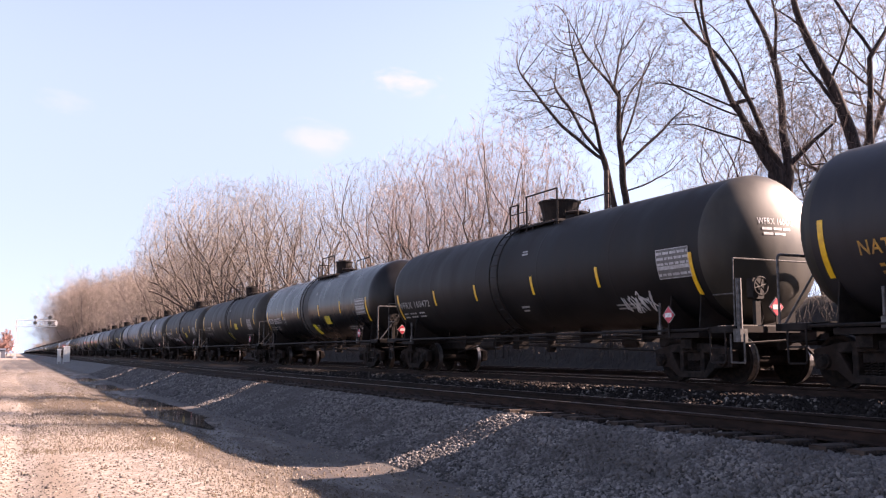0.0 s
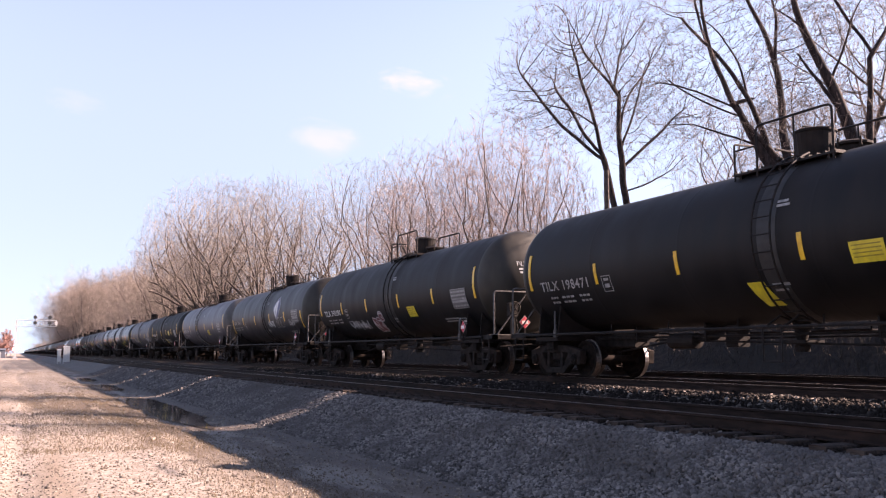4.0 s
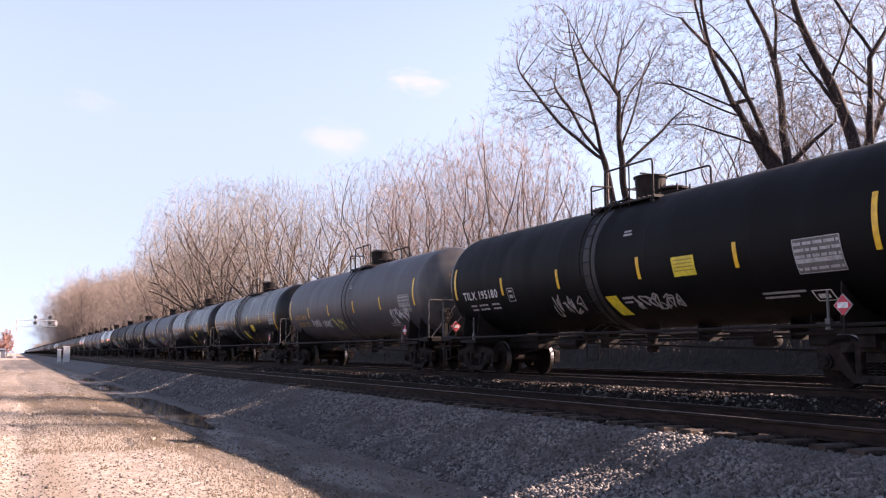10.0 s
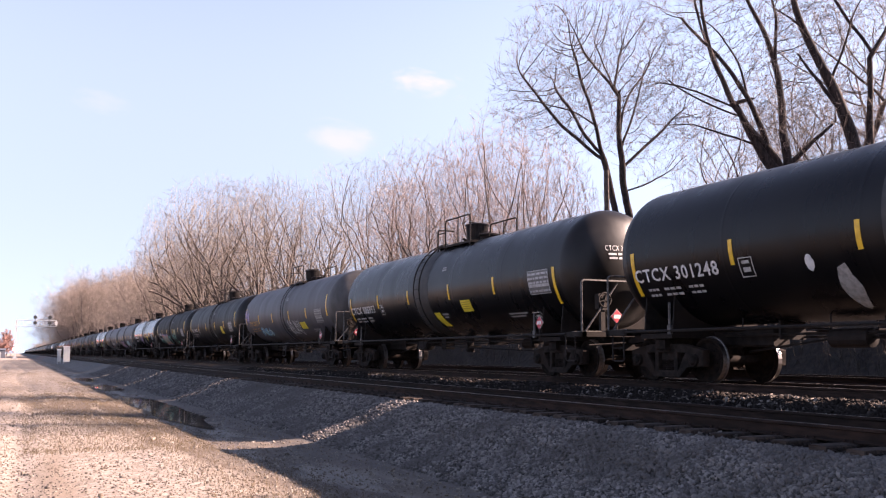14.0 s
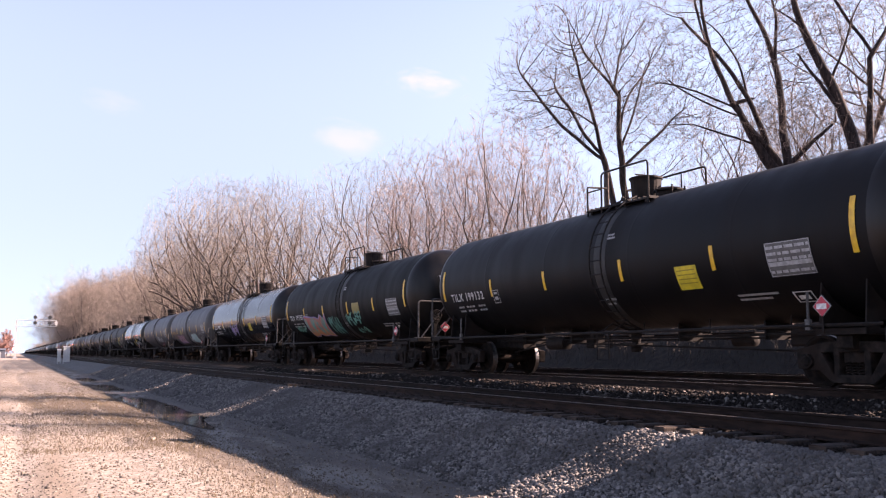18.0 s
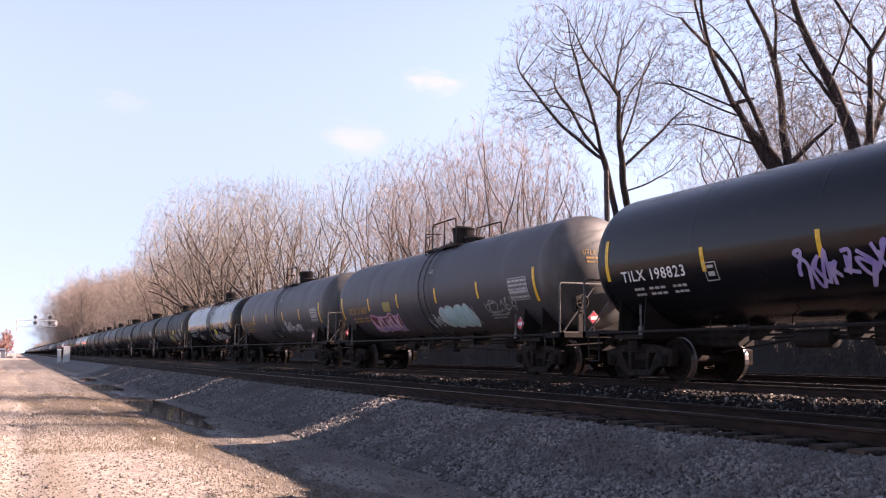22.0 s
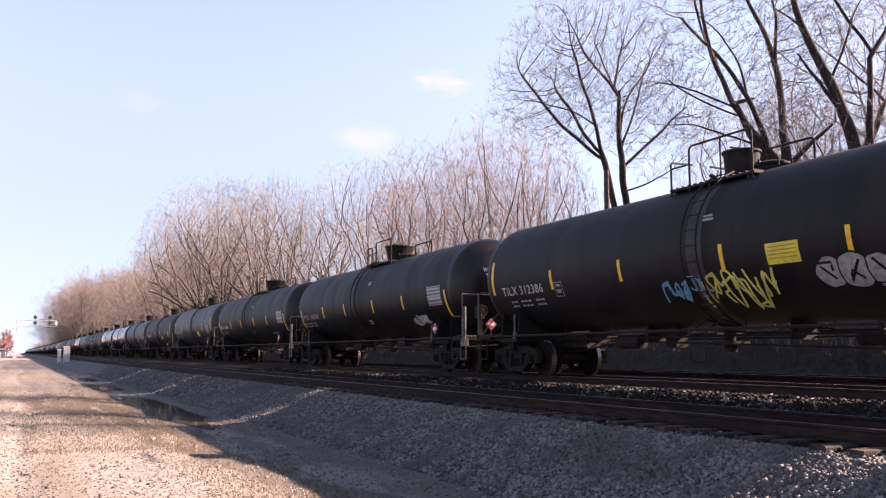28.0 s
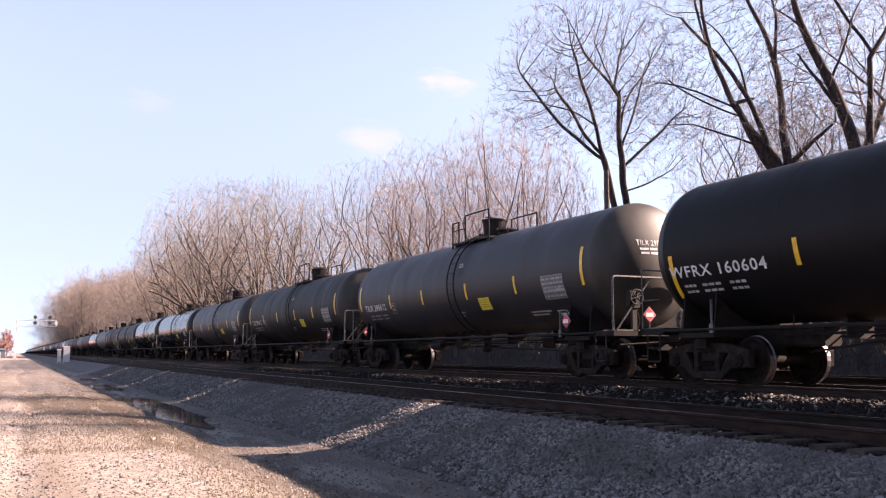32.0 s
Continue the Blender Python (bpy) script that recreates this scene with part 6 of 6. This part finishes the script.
FANS = [spread(40 + k, from_fork(40 + k, 10.0, 0.36, 3, 36, 0.28, 0.075, stems=6, apart=22), [(0, 0, 6.6, 3.6, 3.6)], 1500, kill=0.34, up=0.28, thin=0.0062, power=2.3, shoots=(2, 0.45), twig_mat=M_WARMTWIG) for k in range(3)]
TALL = [spread(60 + k, from_fork(60 + k, 10.0, 0.40, 4, 34, 0.34, 0.11, stems=1 + k % 2, apart=9), [(0, 0, 6.2, 2.2 + 0.3 * (k % 2), 4.0)], 1050, kill=0.33, up=0.25, thin=0.0056, power=1.95, shoots=(1, 0.4)) for k in range(4)]
BROAD = [spread(80 + k, from_fork(80 + k, 10.0, 0.26, 6, 52, 0.40, 0.17, stems=1 + k % 2, apart=12), [(0, 0, 5.8, 4.1, 4.4)], 1700, kill=0.36, up=0.10, thin=0.0050, power=1.88, shoots=(1, 0.4)) for k in range(3)]
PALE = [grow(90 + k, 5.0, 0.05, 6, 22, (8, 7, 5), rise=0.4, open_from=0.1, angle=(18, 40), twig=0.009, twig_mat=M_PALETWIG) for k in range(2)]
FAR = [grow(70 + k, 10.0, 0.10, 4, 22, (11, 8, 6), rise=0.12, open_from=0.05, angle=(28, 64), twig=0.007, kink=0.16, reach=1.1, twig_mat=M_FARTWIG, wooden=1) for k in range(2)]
RUSSET = grow(99, 11, 0.2, 2, 14, (12, 9, 8), rise=0.2, open_from=0.1, angle=(28, 60), twig=0.05, twig_mat=M_REDTWIG)

tree(VASE, "tall bare tree with a wide vase-shaped crown", 24.0, 32.0)
tree(OAK, "old bare tree with thick crooked stems", 23.2, 22.0)
tree(OAK_B, "large bare tree with two heavy stems", 23.0, 17.6)
tree(BACKER, "bare tree with dense fine twigs behind the big stems", 28.0, 23.0, 2.2, 0.9)
tree(BACKER, "slender bare tree behind the big stems", 30.0, 30.0, 4.0, 0.8)
for x, y, turn, size in ((28.0, 26.5, 0.5, 0.72), (29.0, 22.0, 1.9, 0.85), (27.0, 18.5, 3.3, 0.8), (27.5, 30.0, 4.4, 0.62), (27.5, 24.0, 2.7, 0.85)):
    tree(FANS[int(y) % 3], "low tangled bare tree behind the old stems", x, y, turn, size)
rnd = random.Random(12)
for y, h in ((37.3, 8.6), (40.0, 11.0), (42.5, 12.2), (45.0, 10.6), (48.0, 11.2), (50.0, 11.8), (53.5, 10.2), (57.0, 10.6)):
    tree(FANS[rnd.randrange(3)], "bare many-stemmed tree with reddish twigs", 24.0 + rnd.uniform(-0.8, 0.8), y, rnd.uniform(0, 6), 0.1 * h)
for k in range(3):
    tree(FANS[k % 3], "lower bare many-stemmed tree behind the others", 27.0 + rnd.uniform(0, 2), 44 + 7.0 * k, rnd.uniform(0, 6), rnd.uniform(0.8, 0.95))
for k in range(8):
    tree(TALL[k % 4], "slim bare tree in the woods", 23.0 + rnd.uniform(0, 4), 58 + 3.1 * k + rnd.uniform(-1.0, 1.0), rnd.uniform(0, 6), rnd.uniform(1.12, 1.42) + 0.018 * k)
for k in range(9):
    tree((TALL + BROAD)[k % 7], "tall slim bare tree in the woods", 23.0 + rnd.uniform(0, 4), 82 + 4.0 * k + rnd.uniform(-1.5, 1.5), rnd.uniform(0, 6), rnd.uniform(1.3, 1.75) + 0.05 * k)
for k in range(8):
    tree(BROAD[k % 3], "broad bare tree in the woods", 21.6 + rnd.uniform(0, 3), 104 + 5.4 * k + rnd.uniform(-2, 2), rnd.uniform(0, 6), rnd.uniform(1.85, 2.35) + 0.035 * k)
for k in range(18):
    tree((BROAD[k % 3], FAR[k % 2])[k % 2], "lower bare tree at the far end of the woods", 21.6 + rnd.uniform(0, 8), 140 + 5.5 * k + rnd.uniform(-2, 2), rnd.uniform(0, 6), rnd.uniform(1.9, 2.25) - 0.01 * k)
for k in range(11):
    tree((BROAD + TALL)[k % 7], "bare tree deeper in the woods", 30.0 + rnd.uniform(0, 12), 75 + 9.0 * k + rnd.uniform(-3, 3), rnd.uniform(0, 6), rnd.uniform(1.2, 1.4) + 0.035 * k)
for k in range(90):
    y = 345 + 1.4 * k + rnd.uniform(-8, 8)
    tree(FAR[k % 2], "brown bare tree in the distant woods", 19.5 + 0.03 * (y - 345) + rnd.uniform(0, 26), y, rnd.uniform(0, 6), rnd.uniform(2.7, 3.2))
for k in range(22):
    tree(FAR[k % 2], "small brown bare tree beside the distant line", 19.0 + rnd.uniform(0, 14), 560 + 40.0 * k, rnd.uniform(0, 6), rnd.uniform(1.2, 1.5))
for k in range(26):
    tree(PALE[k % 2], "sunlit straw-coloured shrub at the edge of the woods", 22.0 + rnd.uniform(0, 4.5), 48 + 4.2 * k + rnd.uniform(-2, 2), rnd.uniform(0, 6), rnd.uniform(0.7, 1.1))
tree(RUSSET, "distant tree with russet leaves", -5.2, 530, 0.3, 1.2, "distant trees beside the lane")
tree(RUSSET, "distant tree with russet leaves", -13.5, 560, 1.3, 1.05, "distant trees beside the lane")
tree(RUSSET, "distant tree with russet leaves", -9.5, 500, 2.3, 1.15, "distant trees beside the lane")
tree(RUSSET, "distant tree with russet leaves", -9.0, 600, 4.3, 1.5, "distant trees beside the lane")
for k in range(5):
    tree(BROAD[k % 3], "far bare tree across the lane", -14.0 - 14 * k, 600 + 25 * k, k, 1.1, "distant trees beside the lane")


def brush(name, n, xr, yr, hr, material, label, seed, thick=0.008):
    t = Twigs()
    r = random.Random(seed)
    for i in range(n):
        x, y = r.uniform(*xr), yr[0] + (yr[1] - yr[0]) * r.random() ** 1.4
        z = ground_z(x, y)
        h = r.uniform(*hr)
        p = Vector((x, y, z - 0.02))
        d = Vector((r.gauss(0, 0.35), r.gauss(0, 0.35), 1)).normalized()
        q = p + d * h * 0.6
        t.add(p, q, thick)
        for k in range(2):
            e = (d + Vector((r.gauss(0, 0.4), r.gauss(0, 0.4), 0.1))).normalized()
            t.add(q, q + e * h * 0.5, thick * 0.6)
    tagged(new(name, t.mesh(name, material)), label, "undergrowth", kind="stuff")


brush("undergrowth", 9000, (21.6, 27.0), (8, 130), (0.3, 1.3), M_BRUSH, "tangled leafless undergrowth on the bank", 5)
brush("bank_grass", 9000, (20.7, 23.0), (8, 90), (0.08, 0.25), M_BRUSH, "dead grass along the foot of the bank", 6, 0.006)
brush("verge_grass", 8000, (0.2, 3.7), (17.5, 42), (0.02, 0.09), M_GRASS, "trodden brown grass between the lane and the ditch", 9, 0.005)
brush("ditch_grass", 9000, (2.2, 4.3), (11, 60), (0.02, 0.08), M_GRASS, "flattened dead grass along the ditch", 7, 0.004)
brush("lane_grass", 9000, (-6.0, 3.0), (17, 90), (0.03, 0.11), M_GRASS, "sparse dead grass on the lane", 8, 0.005)


# ---- signals and cabinets ----
def stub_pole():
    base = tagged(new("utility_pole", Shape().tube([(0, 0, -0.3), (0.02, 0, 7.6)], 0.14, 8, 0, 0.11).mesh("utility_pole", M_BARK)), "broken-off weathered wooden pole among the trees", "pole")
    base.location = (22.5, 31.0, ground_z(22.5, 31.0))


stub_pole()


def signal_gantry():
    """A cantilever arm over the tracks with two signal heads."""
    g = tagged(new("signal_gantry"), "galvanised cantilever signal bridge with two black signal heads", "railway signal")
    g.location = (-0.5, 275, -1.1)
    part("mast", Shape().box(-0.18, -0.18, 0, 0.18, 0.18, 10.9, bevel=0.05).box(-0.6, -0.6, 0, 0.6, 0.6, 0.4).mesh("mast", M_MAST), g)
    arm = Shape()
    for z in (9.15, 10.8):
        for y in (-0.5, 0.5):
            arm.tube([(-0.2, y, z), (10.2, y, z)], 0.085, 6)
    for i in range(6):
        x = 1.7 * i
        for y in (-0.5, 0.5):
            arm.tube([(x, y, 9.15), (x + 1.7, y, 10.8)], 0.03, 5)
            arm.tube([(x, y, 9.15), (x, y, 10.8)], 0.03, 5)
    for x in (0.0, 10.2):
        arm.tube([(x, -0.5, 9.15), (x, -0.5, 10.8), (x, 0.5, 10.8), (x, 0.5, 9.15)], 0.06, 5)
    part("arm", arm.mesh("arm", M_MAST), g, "trussed walkway arm")
    for x in (4.65, 8.4):
        head = part("signal_head", Shape().tube([(0, -0.62, 9.2), (0, -0.62, 12.4)], 0.07, 6).mesh("signal_head", M_SIGNAL), g, "black signal head with two round targets", pose(x, 0, 0))
        for z in (10.05, 11.65):
            part("target", Shape().spin([(-0.66, 0.40), (-0.64, 0.48), (-0.60, 0.48)], (0, 0, z), "y", 16).spin([(-1.0, 0.16), (-0.66, 0.17)], (0, 0, z), "y", 12).mesh("target", M_SIGNAL), head)
    part("ladder", Shape().tube([(-0.3, -0.3, 0), (-0.3, -0.3, 10.4)], 0.03).tube([(0.1, -0.3, 0), (0.1, -0.3, 10.4)], 0.03).mesh("ladder", M_MAST), g)
    part("equipment_box", Shape().box(9.7, -0.75, 9.5, 10.4, -0.5, 10.5, bevel=0.03).mesh("equipment_box", M_SILVER), g, "white box at the end of the arm")


signal_gantry()


def cabinet(x, y, w, h, words):
    c = tagged(new("relay_cabinet"), words, "relay cabinet", "trackside cabinets")
    c.location = (x, y, -1.0)
    part("body", Shape().box(-w / 2, -0.3, 0.25, w / 2, 0.3, h, bevel=0.02).mesh("body", M_SILVER), c)
    part("roof", Shape().prism([(-0.36, h), (0.36, h), (0, h + 0.10)], -w / 2 - 0.05, w / 2 + 0.05).mesh("roof", M_SILVER), c)
    part("door", Shape().box(-w / 2 + 0.04, -0.325, 0.32, w / 2 - 0.04, -0.30, h - 0.06).mesh("door", M_SILVER), c)
    for sx in (-w / 2 + 0.05, w / 2 - 0.05):
        part("leg", Shape().box(sx - 0.04, -0.05, 0, sx + 0.04, 0.05, 0.25).mesh("leg", M_MAST), c)


cabinet(6.75, 146.0, 0.9, 2.5, "silver aluminium relay cabinet on short legs")
cabinet(5.75, 147.0, 0.5, 2.1, "slim silver junction cabinet beside the track")


def shed():
    s = tagged(new("equipment_shed"), "pale blue-gray metal equipment shed far along the lane", "shed")
    s.location = (-5.1, 320, -1.15)
    part("wall", Shape().box(-1.7, -1.4, 0, 1.7, 1.4, 2.7, bevel=0.03).mesh("wall", M_SHED), s)
    part("roof", Shape().prism([(-1.6, 2.7), (1.6, 2.7), (0, 3.2)], -1.85, 1.85).mesh("roof", M_SHED), s)
    part("door", Shape().box(-0.4, -1.43, 0.1, 0.4, -1.40, 2.0).mesh("door", M_MAST), s)


shed()


def crossing_light():
    g = tagged(new("crossing_signal"), "distant road-crossing mast with a lit red lamp", "crossing signal")
    g.location = (-0.6, 330, -1.15)
    part("mast", Shape().tube([(0, 0, 0), (0, 0, 4.4)], 0.08, 8).mesh("mast", M_MAST), g)
    part("crossbuck", Shape().prism([(-0.02, 4.0), (0.02, 4.0), (0.02, 4.4), (-0.02, 4.4)], -0.6, 0.6).mesh("crossbuck", M_WHITE), g)
    m = bpy.data.materials.new("red_lamp_glow")
    m.use_nodes = True
    b = m.node_tree.nodes["Principled BSDF"]
    b.inputs["Base Color"].default_value = (0.6, 0.02, 0.02, 1)
    b.inputs["Emission Color"].default_value = (1, 0.12, 0.08, 1)
    b.inputs["Emission Strength"].default_value = 30
    for x in (-0.45, 0.45):
        part("lamp", Shape().spin([(-0.16, 0.42), (-0.12, 0.42), (0.1, 0.12)], (x, -0.1, 3.0), "y", 14).mesh("lamp", m), g, "round red lamp")


crossing_light()

# ---- clouds ----
CLOUD_DRIFT = 81.0
CLOUDS = []


def cloud_mat(strength, seed):
    m = bpy.data.materials.new("thin_glowing_cloud")
    m.use_nodes = True
    nt = m.node_tree
    n, ln = nt.nodes, nt.links
    tc = n.new("ShaderNodeTexCoord")
    mp = n.new("ShaderNodeMapping")
    mp.inputs["Location"].default_value = (-1, -1, -1)
    mp.inputs["Scale"].default_value = (2, 2, 2)
    ln.new(tc.outputs["Generated"], mp.inputs["Vector"])
    flat = n.new("ShaderNodeVectorMath")
    flat.operation = "MULTIPLY"
    flat.inputs[1].default_value = (1, 1, 0)
    ln.new(mp.outputs[0], flat.inputs[0])
    le = n.new("ShaderNodeVectorMath")
    le.operation = "LENGTH"
    ln.new(flat.outputs[0], le.inputs[0])
    no = n.new("ShaderNodeTexNoise")
    no.noise_dimensions = "4D"
    no.inputs["W"].default_value = seed
    no.inputs["Scale"].default_value, no.inputs["Detail"].default_value = 1.6, 5
    ln.new(mp.outputs[0], no.inputs["Vector"])
    sub = n.new("ShaderNodeMath")
    sub.operation = "MULTIPLY_ADD"
    ln.new(no.outputs["Fac"], sub.inputs[0])
    sub.inputs[1].default_value = 1.5
    neg = n.new("ShaderNodeMath")
    neg.operation = "MULTIPLY"
    neg.inputs[1].default_value = -1.0
    ln.new(le.outputs["Value"], neg.inputs[0])
    ln.new(neg.outputs[0], sub.inputs[2])
    mr = n.new("ShaderNodeMapRange")
    mr.interpolation_type = "SMOOTHSTEP"
    mr.inputs["From Min"].default_value, mr.inputs["From Max"].default_value = -0.1, 0.85
    mr.inputs["To Max"].default_value = strength
    ln.new(sub.outputs[0], mr.inputs["Value"])
    # the cloud's sunlit white is emitted by the sheet itself
    em = n.new("ShaderNodeEmission")
    em.inputs["Color"].default_value = (0.90, 0.97, 1.0, 1)
    em.inputs["Strength"].default_value = 0.195
    tr = n.new("ShaderNodeBsdfTransparent")
    mx = n.new("ShaderNodeMixShader")
    ln.new(mr.outputs[0], mx.inputs[0])
    ln.new(tr.outputs[0], mx.inputs[1])
    ln.new(em.outputs[0], mx.inputs[2])
    ln.new(mx.outputs[0], n["Material Output"].inputs["Surface"])
    return m


def cloud(px, py, dist, w, h, strength, seed):
    """A thin bank of cloud: a shallow curved sheet that glows in place of sunlit vapour, high and far off."""
    f = 0.5 / math.tan(radians(52.93) / 2)
    way = CAM.to_3x3() @ Vector((px, py, -f))
    p = Vector((0, 0, CAM_Z)) + way.normalized() * dist
    v, fc = [], []
    nx, ny = 14, 8
    for j in range(ny + 1):
        for i in range(nx + 1):
            a, b = 2 * i / nx - 1, 2 * j / ny - 1
            v.append((a * w / 2, b * h / 2, -0.12 * h * (a * a + b * b)))
    for j in range(ny):
        for i in range(nx):
            k = j * (nx + 1) + i
            fc.append((k, k + 1, k + nx + 2, k + nx + 1))
    ob = new("cloud", mesh_of("cloud", v, fc, cloud_mat(strength, seed), True))
    tagged(ob, "small thin white cloud drifting over the trees", "cloud", "drifting clouds", "structure")
    ob.visible_shadow = False
    m = look(p, (0, 0, CAM_Z))
    CLOUDS.append((ob, m @ pose(0, 0, 0, 0, 0, 6)))


cloud(-0.041, 0.186, 1900, 190, 80, 0.9, 1.3)
cloud(-0.142, 0.122, 1500, 180, 82, 0.5, 4.4)
cloud(-0.427, 0.167, 1050, 80, 40, 0.2, 7.7)


# ---- what moves ----
def motions():
    for car, y, length in CARS:
        walk(car, [(0.0, pose(TRAIN_X, y, 0)), (32.0, pose(TRAIN_X, y - SPEED * 32.0, 0))])
    for cloud, m in CLOUDS:
        walk(cloud, [(0.0, m), (32.0, Matrix.Translation((CLOUD_DRIFT, -CLOUD_DRIFT * 0.45, 0)) @ m)])
    turn = math.degrees(SPEED / 0.457)
    lead = {}
    for w in WHEELS:
        y = round(w.location.y, 3)
        if y not in lead:
            walk(w, [(k / FPS, pose(0, y, 0.457, turn * k / FPS, 0, 0)) for k in range(32 * FPS + 1)])
            lead[y] = w
        else:
            w.rotation_mode = "QUATERNION"
            w.animation_data_create()
            w.animation_data.action = lead[y].animation_data.action
            w.animation_data.action_slot = lead[y].animation_data.action_slot


motions()
